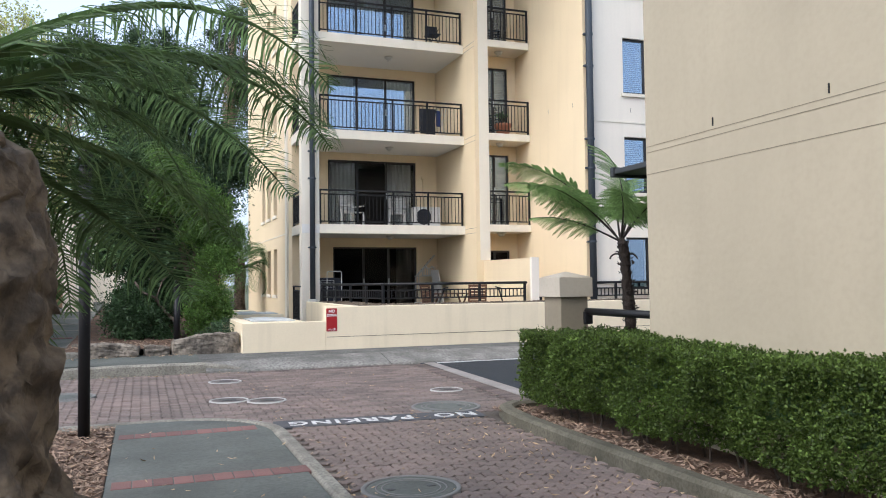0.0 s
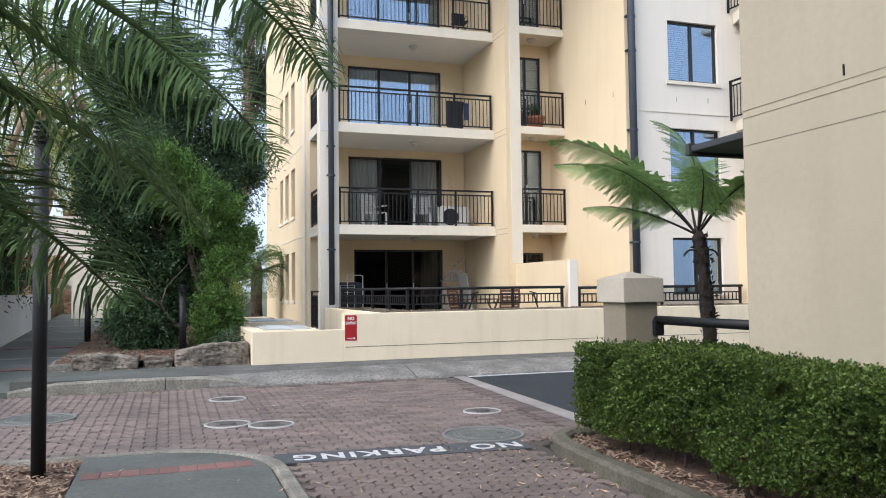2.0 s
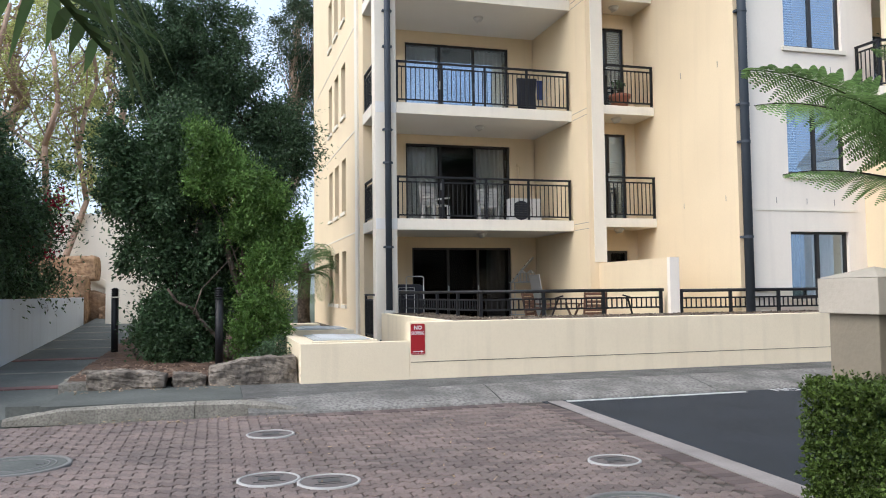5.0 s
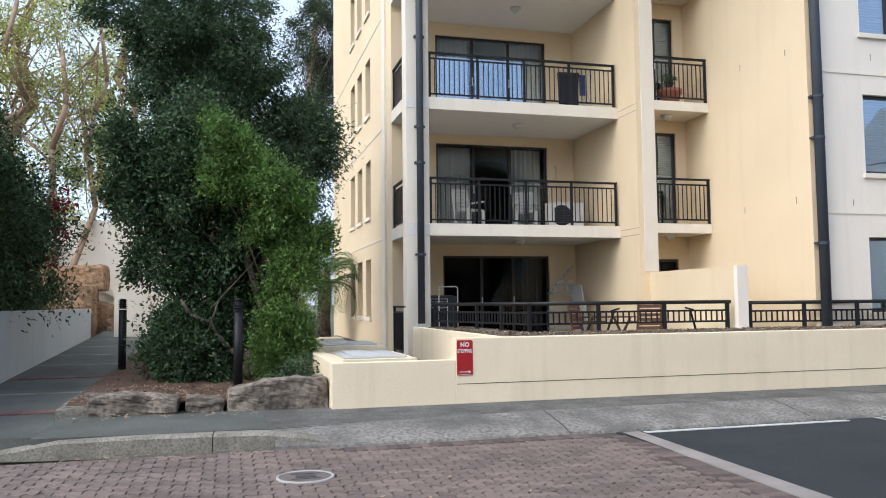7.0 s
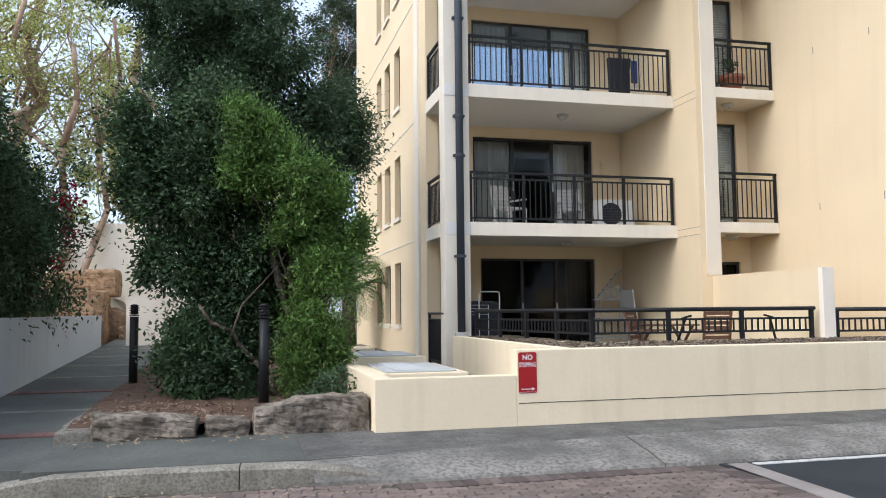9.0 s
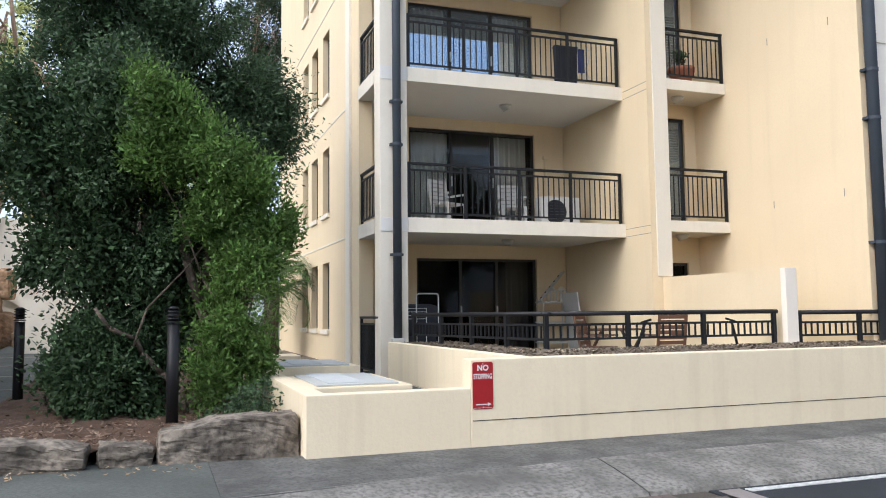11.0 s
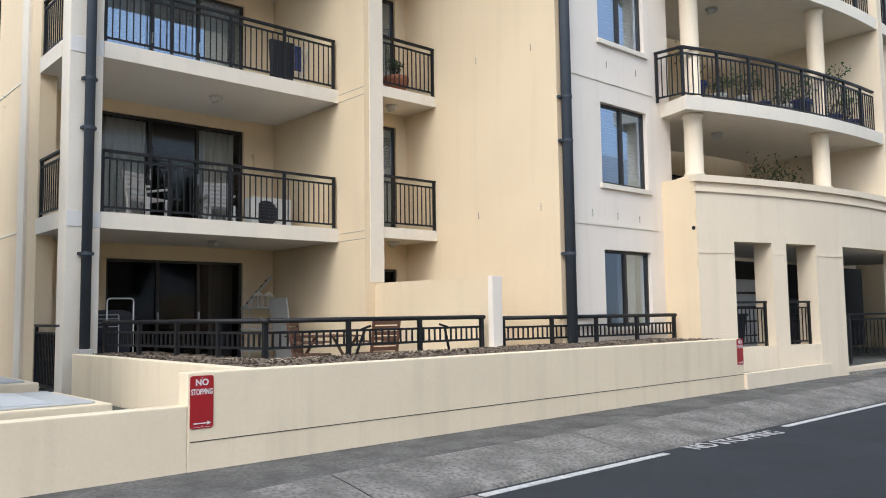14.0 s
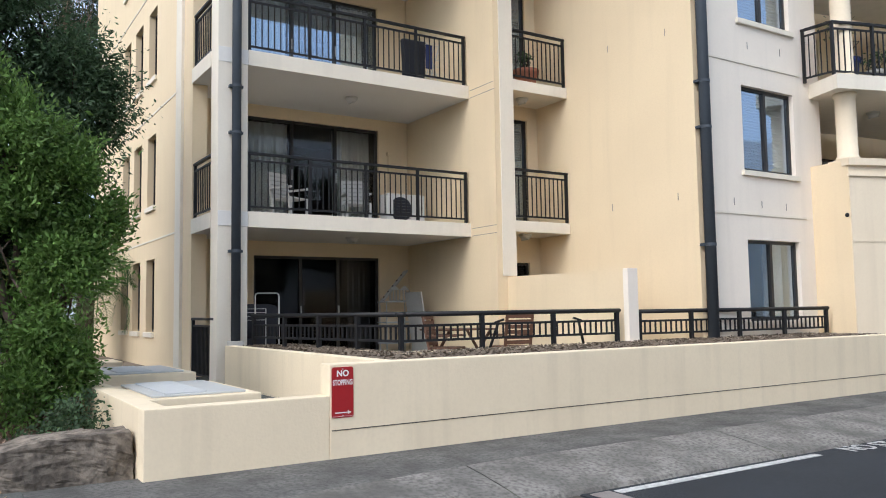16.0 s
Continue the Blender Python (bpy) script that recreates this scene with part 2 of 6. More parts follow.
ROOFTILE = material("roof_tile", (0.16, 0.12, 0.10), 0.8, dark=(0.1, 0.08, 0.07), scale=4, grain=30, bump=0.3)
AWNING = material("charcoal_awning", (0.04, 0.042, 0.045), 0.6, scale=2, grain=30, bump=0.05)
CLAD = material("pale_cladding", (0.66, 0.65, 0.62), 0.7, scale=2, grain=30, bump=0.05)

GLASS = bpy.data.materials.new("window_glass")
GLASS.use_nodes = True
_b = GLASS.node_tree.nodes["Principled BSDF"]
_b.inputs["Base Color"].default_value = (0.68, 0.71, 0.72, 1)
_b.inputs["Roughness"].default_value = 0.0
_b.inputs["Transmission Weight"].default_value = 1.0
_b.inputs["IOR"].default_value = 1.75

DARKGLASS = GLASS.copy()
DARKGLASS.name = "dark_glass"
DARKGLASS.node_tree.nodes["Principled BSDF"].inputs["IOR"].default_value = 1.36
DARKGLASS.node_tree.nodes["Principled BSDF"].inputs["Base Color"].default_value = (0.66, 0.69, 0.69, 1)
BLACKGLASS = DARKGLASS.copy()
BLACKGLASS.name = "tinted_glass"
BLACKGLASS.node_tree.nodes["Principled BSDF"].inputs["Base Color"].default_value = (0.12, 0.13, 0.14, 1)
BLACKGLASS.node_tree.nodes["Principled BSDF"].inputs["IOR"].default_value = 1.24
# mirror layer tinted blue: puts a blue sky into the reflections
_g = GLASS.node_tree.nodes.new("ShaderNodeBsdfGlossy")
_g.inputs["Roughness"].default_value = 0.0
_g.inputs["Color"].default_value = (0.56, 0.75, 1.0, 1)
_x = GLASS.node_tree.nodes.new("ShaderNodeMixShader")
_x.inputs[0].default_value = 0.22
GLASS.node_tree.links.new(_b.outputs[0], _x.inputs[1])
GLASS.node_tree.links.new(_g.outputs[0], _x.inputs[2])
GLASS.node_tree.links.new(_x.outputs[0], GLASS.node_tree.nodes["Material Output"].inputs["Surface"])


# ---- building tools ----
def mesh_of(name, verts, faces, mat, smooth=False):
    me = bpy.data.meshes.new(name)
    me.from_pydata([tuple(v) for v in verts], [], faces)
    me.materials.append(mat)
    if smooth:
        me.polygons.foreach_set("use_smooth", [True] * len(me.polygons))
    me.update()
    return me


def data_of(name, bm, mat, smooth=False):
    me = bpy.data.meshes.new(name)
    bmesh.ops.recalc_face_normals(bm, faces=bm.faces)
    bm.to_mesh(me)
    bm.free()
    me.materials.append(mat)
    if smooth:
        me.polygons.foreach_set("use_smooth", [True] * len(me.polygons))
    return me


def put(name, me, parent=None, label=""):
    ob = new(name, me)
    ob.parent = parent
    if label:
        ob["label"] = label
    return ob


def part(name, bm, mat, parent, label="", smooth=False):
    return put(name, data_of(name, bm, mat, smooth), parent, label)


def thing(name, label, category, group="", x=0, y=0, z=0, kind=""):
    ob = new(name)
    ob.empty_display_size = 0.1
    ob.matrix_basis = Matrix.Translation((x, y, z))
    return tagged(ob, label, category, group, kind)


def add_box(bm, x0, x1, y0, y1, z0, z1, bevel=0.0):
    r = bmesh.ops.create_cube(bm, size=1.0, matrix=Matrix.Translation(((x0 + x1) / 2, (y0 + y1) / 2, (z0 + z1) / 2)) @ Matrix.Diagonal((x1 - x0, y1 - y0, z1 - z0, 1)))
    if bevel:
        edges = list({e for v in r["verts"] for e in v.link_edges})
        bmesh.ops.bevel(bm, geom=edges, offset=bevel, segments=2, affect="EDGES", profile=0.6)
    return bm


def box(x0, x1, y0, y1, z0, z1, bevel=0.0):
    return add_box(bmesh.new(), x0, x1, y0, y1, z0, z1, bevel)


def add_tube(bm, a, b, r0, r1=None, seg=10, caps=True):
    a, b = Vector(a), Vector(b)
    d = b - a
    m = Matrix.Translation((a + b) / 2) @ d.to_track_quat("Z", "Y").to_matrix().to_4x4()
    bmesh.ops.create_cone(bm, cap_ends=caps, segments=seg, radius1=r0, radius2=r0 if r1 is None else r1, depth=d.length, matrix=m)
    return bm


def tube(a, b, r0, r1=None, seg=10):
    return add_tube(bmesh.new(), a, b, r0, r1, seg)


def bar(a, b, w, h):
    """A square bar from a to b, w wide and h high."""
    a, b = Vector(a), Vector(b)
    d = b - a
    up = Vector((0, 0, 1)) if abs(d.normalized().z) < 0.9 else Vector((0, 1, 0))
    side = d.cross(up).normalized()
    upn = side.cross(d).normalized()
    bm = bmesh.new()
    vs = [bm.verts.new(p + side * w / 2 * i + upn * h / 2 * j) for p in (a, b) for i, j in ((-1, -1), (1, -1), (1, 1), (-1, 1))]
    for q in ((0, 1, 2, 3), (7, 6, 5, 4), (0, 4, 5, 1), (1, 5, 6, 2), (2, 6, 7, 3), (3, 7, 4, 0)):
        bm.faces.new([vs[i] for i in q])
    return bm


def lathe(profile, seg=20, x=0, y=0, z=0):
    """A solid of revolution from rows of radius and height."""
    verts, faces, n = [], [], len(profile)
    for r, h in profile:
        verts += [(x + r * math.cos(2 * math.pi * k / seg), y + r * math.sin(2 * math.pi * k / seg), z + h) for k in range(seg)]
    for i in range(n - 1):
        faces += [(i * seg + k, i * seg + (k + 1) % seg, (i + 1) * seg + (k + 1) % seg, (i + 1) * seg + k) for k in range(seg)]
    faces += [tuple(range(seg))[::-1], tuple((n - 1) * seg + k for k in range(seg))]
    return verts, faces


def panel_wall(name, u0, u1, z0, z1, thick, place, mat, holes=(), step=None, label="", category="wall", parent=None):
    """A wall with through openings. place(u, d) gives x, y at u along it and d into it; holes are (u0, u1, z0, z1)."""
    us, zs = {u0, u1}, {z0, z1}
    for a, b, c, d in holes:
        us |= {max(a, u0), min(b, u1)}
        zs |= {max(c, z0), min(d, z1)}
    if step:
        k = max(1, int((u1 - u0) / step))
        us |= {u0 + (u1 - u0) * i / k for i in range(k + 1)}
    us, zs = sorted(us), sorted(zs)
    us = [u for i, u in enumerate(us) if i == 0 or u - us[i - 1] > 1e-4]
    nu, nz = len(us) - 1, len(zs) - 1

    def full(i, j):
        if not (0 <= i < nu and 0 <= j < nz):
            return False
        u, z = (us[i] + us[i + 1]) / 2, (zs[j] + zs[j + 1]) / 2
        return not any(a < u < b and c < z < d for a, b, c, d in holes)

    verts, index, faces = [], {}, []

    def v(i, j, side):
        key = (i, j, side)
        if key not in index:
            index[key] = len(verts)
            x, y = place(us[i], thick * side)
            verts.append((x, y, zs[j]))
        return index[key]

    for i in range(nu):
        for j in range(nz):
            if not full(i, j):
                continue
            faces.append((v(i, j, 0), v(i + 1, j, 0), v(i + 1, j + 1, 0), v(i, j + 1, 0)))
            faces.append((v(i, j + 1, 1), v(i + 1, j + 1, 1), v(i + 1, j, 1), v(i, j, 1)))
            for di, dj, a, b in ((-1, 0, (i, j), (i, j + 1)), (1, 0, (i + 1, j + 1), (i + 1, j)), (0, -1, (i + 1, j), (i, j)), (0, 1, (i, j + 1), (i + 1, j + 1))):
                if not full(i + di, j + dj):
                    faces.append((v(*a, 0), v(*b, 0), v(*b, 1), v(*a, 1)))
    ob = new(name, mesh_of(name, verts, faces, mat))
    if parent:
        ob.parent = parent
        return ob
    return tagged(ob, label, category, kind="structure")


def structure(name, bm, mat, label, category):
    return tagged(part(name, bm, mat, None), label, category, kind="structure")


def wobble(me, amount, scale, seed=0.0):
    """Roughens a mesh's vertices by noise."""
    n = len(me.vertices)
    co = np.empty(n * 3)
    me.vertices.foreach_get("co", co)
    co = co.reshape(-1, 3)
    off = np.array([noise.noise_vector(Vector(c) * scale + Vector((seed, seed, seed))) for c in co])
    me.vertices.foreach_set("co", (co + off * amount).ravel())
    me.update()


# ---- foliage tools ----
def leaves_mesh(name, centres, length, width, mat, rng, droop=0.3, outward=None, axis=None):
    """One mesh of pointed leaves at the given centres."""
    n = len(centres)
    d = rng.normal(size=(n, 3))
    if outward is not None:
        d = d * 0.7 + outward
    if axis is not None:
        d = d * 0.35 + axis
    d[:, 2] -= droop
    d /= np.linalg.norm(d, axis=1)[:, None] + 1e-9
    s = np.cross(d, rng.normal(size=(n, 3)))
    s /= np.linalg.norm(s, axis=1)[:, None] + 1e-9
    nrm = np.cross(d, s)
    k = rng.uniform(0.65, 1.25, (n, 1))
    l, w = length * k, width * k
    v = np.stack([centres, centres + d * l * 0.45 + s * w + nrm * w * 0.35, centres + d * l, centres + d * l * 0.45 - s * w + nrm * w * 0.35], 1).reshape(-1, 3)
    me = bpy.data.meshes.new(name)
    me.vertices.add(4 * n)
    me.vertices.foreach_set("co", v.ravel())
    me.loops.add(4 * n)
    me.loops.foreach_set("vertex_index", np.arange(4 * n))
    me.polygons.add(n)
    me.polygons.foreach_set("loop_start", np.arange(n) * 4)
    me.polygons.foreach_set("loop_total", np.full(n, 4))
    me.materials.append(mat)
    me.update(calc_edges=True)
    return me


def clumps(blobs, count, each, spread, rng, shell=0.55):
    """Leaf centres in clumps spread over ellipsoids (x, y, z, rx, ry, rz), denser near their skins."""
    w = np.array([b[3] * b[4] * b[5] for b in blobs]) ** 0.67
    pick = rng.choice(len(blobs), count, p=w / w.sum())
    b = np.array(blobs)[pick]
    d = rng.normal(size=(count, 3))
    d /= np.linalg.norm(d, axis=1)[:, None]
    r = rng.uniform(shell, 1.0, (count, 1)) * rng.uniform(0.78, 1.27, (count, 1))
    c = b[:, :3] + d * r * b[:, 3:]
    size = np.repeat(rng.uniform(0.5, 1.45, (count, 1)), each, 0)
    pts = np.repeat(c, each, 0) + rng.normal(size=(count * each, 3)) * spread * size
    return pts, np.repeat(d, each, 0), c


def limb(bm, a, b, r0, r1, rng, bends=4, sag=0.12):
    """A crooked tapering limb."""
    a, b = Vector(a), Vector(b)
    prev = a
    for k in range(1, bends + 1):
        f = k / bends
        p = a.lerp(b, f) + (Vector(rng.normal(size=3)) * sag * (b - a).length * 0.25 if k < bends else Vector())
        add_tube(bm, prev, p, r0 + (r1 - r0) * (f - 1 / bends), r0 + (r1 - r0) * f, 9)
        prev = p
    return bm


def tree(name, label, base, stems, blobs, leaf_mat, count, each, spread, length, width, seed, bark=None, thick=0.12, twigs=40, droop=0.3, shell=0.5, group=""):
    rng = np.random.default_rng(seed)
    t = thing(name, label, "tree" if "shrub" not in name else "shrub", group, *base)
    o = Vector(base)
    bm = bmesh.new()
    for foot, head, r in stems:
        limb(bm, Vector(foot) - o, Vector(head) - o, r, r * 0.45, rng, 7, 0.13)
    pts, out, cs = clumps(blobs, count, each, spread, rng, shell)
    tops = [(Vector(f).lerp(Vector(h), 0.55), Vector(h)) for f, h, r in stems]
    for c in cs[rng.choice(len(cs), min(twigs, len(cs)), replace=False)]:
        a, h = tops[rng.integers(len(tops))]
        s = a.lerp(h, rng.uniform())
        limb(bm, s - o, Vector(c) - o, thick * 0.16, 0.005, rng, 3)
    part("trunk", bm, bark or BARK, t, smooth=True)
    put("crown", leaves_mesh("crown", pts - np.array(base), length, width, leaf_mat, rng, droop, out * 0.8), t)
    return t


# ---- ground ----
def slab(name, outline, z0, z1, mat, label, category):
    """A flat slab over a plan outline."""
    bm = bmesh.new()
    low = [bm.verts.new((x, y, z0)) for x, y in outline]
    top = [bm.verts.new((x, y, z1)) for x, y in outline]
    bm.faces.new(top)
    bm.faces.new(low[::-1])
    for i in range(len(outline)):
        j = (i + 1) % len(outline)
        bm.faces.new((low[i], low[j], top[j], top[i]))
    return structure(name, bm, mat, label, category)


bm = bmesh.new()
bmesh.ops.create_grid(bm, x_segments=1, y_segments=1, size=900, matrix=Matrix.Translation((0, 0, -0.12)))
structure("ground", bm, GRASSY, "distant grassy ground reaching the horizon", "ground")
structure("road", box(4.72, 60, 8.25, 13.75, -0.1, 0.0), ASPHALT, "dark blue-grey asphalt road beside the apartments", "road")
structure("paving_bed", box(-14, 4.72, -12, 13.95, -0.1, -0.014), JOINT, "sand bed under the brick paving", "ground")
slab("edge_band", [(4.50, 8.35), (4.72, 8.35), (4.98, 13.70), (4.78, 13.70)], -0.05, 0.006, BAND, "pale concrete edge band between paving and road", "kerb")

FOOT_Z = 0.16
slab("footpath", [(0.95, 14.22), (4.5, 14.62), (40, 14.85), (40, 15.75), (1.6, 15.75), (0.95, 15.75)], -0.1, FOOT_Z - 0.004, FOOTPATH, "worn dark grey footpath below the cream wall", "footpath")
slab("footpath_pale", [(-1.35, 14.30), (0.946, 14.22), (0.946, 16.15), (-1.35, 16.15)], -0.1, FOOT_Z, CONCRETE, "grey concrete footpath slab before the stones", "footpath")


def apron(x0, x1, joint):
    """One bay of the roll-over kerb: rises from the gutter to the footpath."""
    bm = bmesh.new()
    n = 8
    rows = []
    for k, f in enumerate((0.0, 0.03, 0.35, 0.7, 1.0)):
        z = (-0.02, 0.02, 0.075, 0.125, FOOT_Z - 0.001)[k]
        row = []
        for i in range(n + 1):
            x = x0 + (x1 - x0 - joint) * i / n
            lo = 13.78 if x > 1.6 else 13.9
            hi = 14.25 + min(max(x - 0.95, 0), 3.55) * 0.105 + max(x - 4.5, 0) * 0.0065
            row.append(bm.verts.new((x, lo + (hi - lo) * f, z)))
        rows.append(row)
    for a, b in zip(rows, rows[1:]):
        for i in range(n):
            bm.faces.new((a[i], a[i + 1], b[i + 1], b[i]))
    return bm


for k, (x0, x1) in enumerate(((1.0, 4.2), (4.2, 7.4), (7.4, 10.6), (10.6, 14.0), (14.0, 19.0), (19.0, 40.0))):
    structure("apron_%d" % (k + 1), apron(x0, x1, 0.012), APRON, "rough weathered concrete roll-over kerb", "kerb")


def kerb_run(name, points, width, z, mat, label, taper=None):
    """A rounded kerb along a line of plan points."""
    bm = bmesh.new()
    rings = []
    for i, p in enumerate(points):
        a, b = Vector(points[max(i - 1, 0)]), Vector(points[min(i + 1, len(points) - 1)])
        d = (b - a).normalized()
        nrm = Vector((-d.y, d.x))
        top = z if taper is None else taper[i]
        prof = ((0, -0.05), (0, top - 0.03), (0.03, top), (width - 0.03, top), (width, top - 0.03), (width, -0.05))
        rings.append([bm.verts.new((p[0] + nrm.x * o, p[1] + nrm.y * o, h)) for o, h in prof])
    for r, s in zip(rings, rings[1:]):
        for j in range(5):
            bm.faces.new((r[j], s[j], s[j + 1], r[j + 1]))
    bm.faces.new(rings[0])
    bm.faces.new(rings[-1][::-1])
    return structure(name, bm, mat, label, "kerb")


kerb_run("kerb_1", [(-1.75, 14.33), (-1.1, 14.22), (-0.4, 14.14), (0.38, 14.08)], 0.2, 0.15, KERB, "weathered sandy concrete kerb", (0.03, 0.14, 0.155, 0.155))
kerb_run("kerb_2", [(0.39, 14.08), (0.9, 14.03), (1.3, 13.97), (1.6, 13.92)], 0.34, 0.15, KERB, "weathered concrete kerb dropping to the driveway", (0.155, 0.15, 0.11, 0.05))
slab("kerb_fill", [(-1.75, 14.50), (0.4, 14.25), (0.946, 14.22), (0.946, 14.40), (-1.35, 14.5)], -0.05, FOOT_Z - 0.006, CONCRETE, "concrete strip behind the kerb", "footpath")

# walkway that climbs beside the garden
bm = bmesh.new()
ys = [14.4, 16.6, 18.4, 20.2, 22.0, 23.8, 25.6, 27.4, 29.2, 34.0]
for a, b in zip(ys, ys[1:]):
    za, zb = (0.02 + 0.14 * min(max((y - 14.4) / 2.2, 0), 1) + max(0, y - 17.5) * 0.045 for y in (a, b))
    x0, x1 = -2.95, -1.36
    if a < 14.5:
        x0 = -6.0
    vs = [bm.verts.new(p) for p in ((x0, a + 0.012, za), (x1, a + 0.012, za), (x1, b, zb), (x0, b, zb), (x0, a + 0.012, za - 0.15), (x1, a + 0.012, za - 0.15), (x1, b, zb - 0.15), (x0, b, zb - 0.15))]
    for q in ((0, 1, 2, 3), (4, 7, 6, 5), (0, 4, 5, 1), (1, 5, 6, 2), (2, 6, 7, 3), (3, 7, 4, 0)):
        bm.faces.new([vs[i] for i in q])
structure("walkway", bm, CONCRETE, "grey concrete walkway climbing between wall and garden", "footpath")
wm = thing("walkway_band", "row of red brick pavers across the walkway", "paving", kind="structure")
brick_me = data_of("brick", box(-0.069, 0.069, -0.112, 0.112, -0.03, 0.004, 0.006), REDBRICK)
for y0, z0 in ((16.5, 0.165), (20.15, 0.29)):
    for k in range(10):
        b = put("brick", brick_me, wm)
        b.matrix_basis = pose(-2.86 + k * 0.144, y0, z0, 2.5)

bm = box(-2.93, -1.38, -0.075, 0.075, -0.03, 0.004)
band_me = data_of("joint_band", bm, KERB)
jb = thing("walkway_joints", "pale concrete joint strips across the walkway", "paving", kind="structure")
for y0 in (18.4, 22.0, 23.8, 25.6, 27.4):
    put("joint_band", band_me, jb).matrix_basis = pose(0, y0, 0.16 + (y0 - 17.5) * 0.045, 2.5)

structure("garden_wall_left", box(-3.2, -2.951, 14.9, 28.2, -0.1, 1.40, 0.012), GREYWALL, "grey rendered garden wall beside the walkway", "wall")
structure("garden_bed_left", box(-8.5, -3.2, 14.9, 30, -0.1, 1.25), EARTH, "raised earth bed behind the grey wall", "garden bed")


def soil(name, x0, x1, y0, y1, z, rise, seed, mat, label, step=0.12, amp=0.03):
    nx, ny = max(2, int((x1 - x0) / step)), max(2, int((y1 - y0) / step))
    verts = [(x0 + (x1 - x0) * i / nx, y0 + (y1 - y0) * j / ny, z + rise * j / ny + amp * 2 * noise.noise(Vector((i * 0.37 + seed, j * 0.37, seed))) + amp * noise.noise(Vector((i * 1.3 + seed, j * 1.3, 3.0)))) for j in range(ny + 1) for i in range(nx + 1)]
    faces = [(j * (nx + 1) + i, j * (nx + 1) + i + 1, (j + 1) * (nx + 1) + i + 1, (j + 1) * (nx + 1) + i) for j in range(ny) for i in range(nx)]
    return tagged(new(name, mesh_of(name, verts, faces, mat, True)), label, "garden bed", kind="structure")


structure("bed_end", box(-1.43, -0.98, 15.86, 16.3, 0.0, 0.262, 0.03), KERB, "rough concrete end of the garden edging", "kerb")
structure("bed_edge", box(-1.43, -1.345, 16.302, 20.5, 0.0, 0.275, 0.01), KERB, "low concrete edge between walkway and garden", "kerb")
soil("garden_bed", -1.36, 1.80, 15.95, 30.0, 0.27, 0.35, 1.0, MULCH, "leaf-strewn mulch bed under the trees")
soil("palm_bed", -9.0, -0.26, -6.0, 8.95, 0.015, 0.0, 2.0, MULCH, "bark mulch bed round the palm and the post", amp=0.02)
soil("hedge_bed", 3.62, 9.5, -4.0, 8.2, 0.06, 0.0, 3.0, MULCH, "bark mulch under the clipped hedge", amp=0.02)


def chips(name, regions, count, size, mat, seed, label, thin=0.28):
    """Loose flakes lying on the ground; regions are (x0, x1, y0, y1, z)."""
    rng = np.random.default_rng(seed)
    area = np.array([(r[1] - r[0]) * (r[3] - r[2]) * (r[5] if len(r) > 5 else 1) for r in regions])
    verts, faces = [], []
    for k in rng.choice(len(regions), count, p=area / area.sum()):
        r = regions[k]
        c = Vector((rng.uniform(r[0], r[1]), rng.uniform(r[2], r[3]), r[4] + rng.uniform(0.0, 0.012)))
        m = Matrix.Translation(c) @ Euler((rng.normal() * 0.3, rng.normal() * 0.3, rng.uniform(0, 6.3))).to_matrix().to_4x4()
        l, w = size * rng.uniform(0.5, 1.4), size * thin * rng.uniform(0.6, 1.3)
        i = len(verts)
        verts += [m @ Vector(p) for p in ((-l / 2, 0, 0.004), (0, w / 2, w * 0.25), (l / 2, 0, 0.008), (0, -w / 2, 0.0))]
        faces.append((i, i + 1, i + 2, i + 3))
    return tagged(new(name, mesh_of(name, verts, faces, mat)), label, "leaf litter", kind="stuff")


chips("bark_chips", [(-2.2, -0.27, 4.2, 8.9, 0.03, 2.2), (3.62, 4.0, 3.6, 8.1, 0.075, 2.0), (-1.3, 1.75, 16.0, 20, 0.31, 0.5)], 9500, 0.075, CHIP, 5, "scattered bark chips over the mulch beds")
chips("fallen_leaves", [(2.5, 3.55, 4.2, 8.6, 0.004), (1.35, 3.5, 4.2, 13.6, 0.003, 0.12), (-1.2, 1.6, 13.45, 13.95, 0.004, 1.2), (1.3, 1.6, 4.3, 7.0, 0.01), (-1.3, 0.9, 15.3, 15.75, 0.17, 1.2), (-0.2, 1.2, 4.5, 8.7, 0.03, 0.12)], 560, 0.055, DRYLEAF, 6, "dry fallen leaves strewn over paving and gutter")

# concrete footpath under the walk, rounded at its end, with red brick bands
arc = [(1.20 - 0.0, 6.6)] + [(1.20 - 1.0 * (1 - math.cos(a)), 8.02 + 0.98 * math.sin(a)) for a in [math.pi / 2 * k / 8 for k in range(9)]]
slab("path", [(-0.25, -8.0), (1.20, -8.0)] + arc + [(-0.25, 9.0)], -0.08, 0.022, CONCRETE, "smooth grey concrete footpath with a rounded end", "footpath")
edge = [(1.36, -8.0), (1.36, 6.6)] + [(1.36 - 1.16 * (1 - math.cos(a)), 8.02 + 1.12 * math.sin(a)) for a in [math.pi / 2 * k / 8 for k in range(9)]] + [(-0.9, 9.14)]
kerb_run("path_edge", edge, 0.14, 0.03, KERB, "flush concrete edging of the footpath")
for n, (y0, cnt, sk) in enumerate(((8.25, 9, 0.02), (6.28, 10, 0.0), (4.3, 10, 0.0), (2.3, 10, 0.0))):
    pb = thing("path_band", "band of red bricks across the concrete path", "paving", kind="structure")
    for k in range(cnt):
        b = put("brick", brick_me, pb)
        b.matrix_basis = pose(-0.14 + k * 0.144, y0 + sk * k * 0.1, 0.0225)

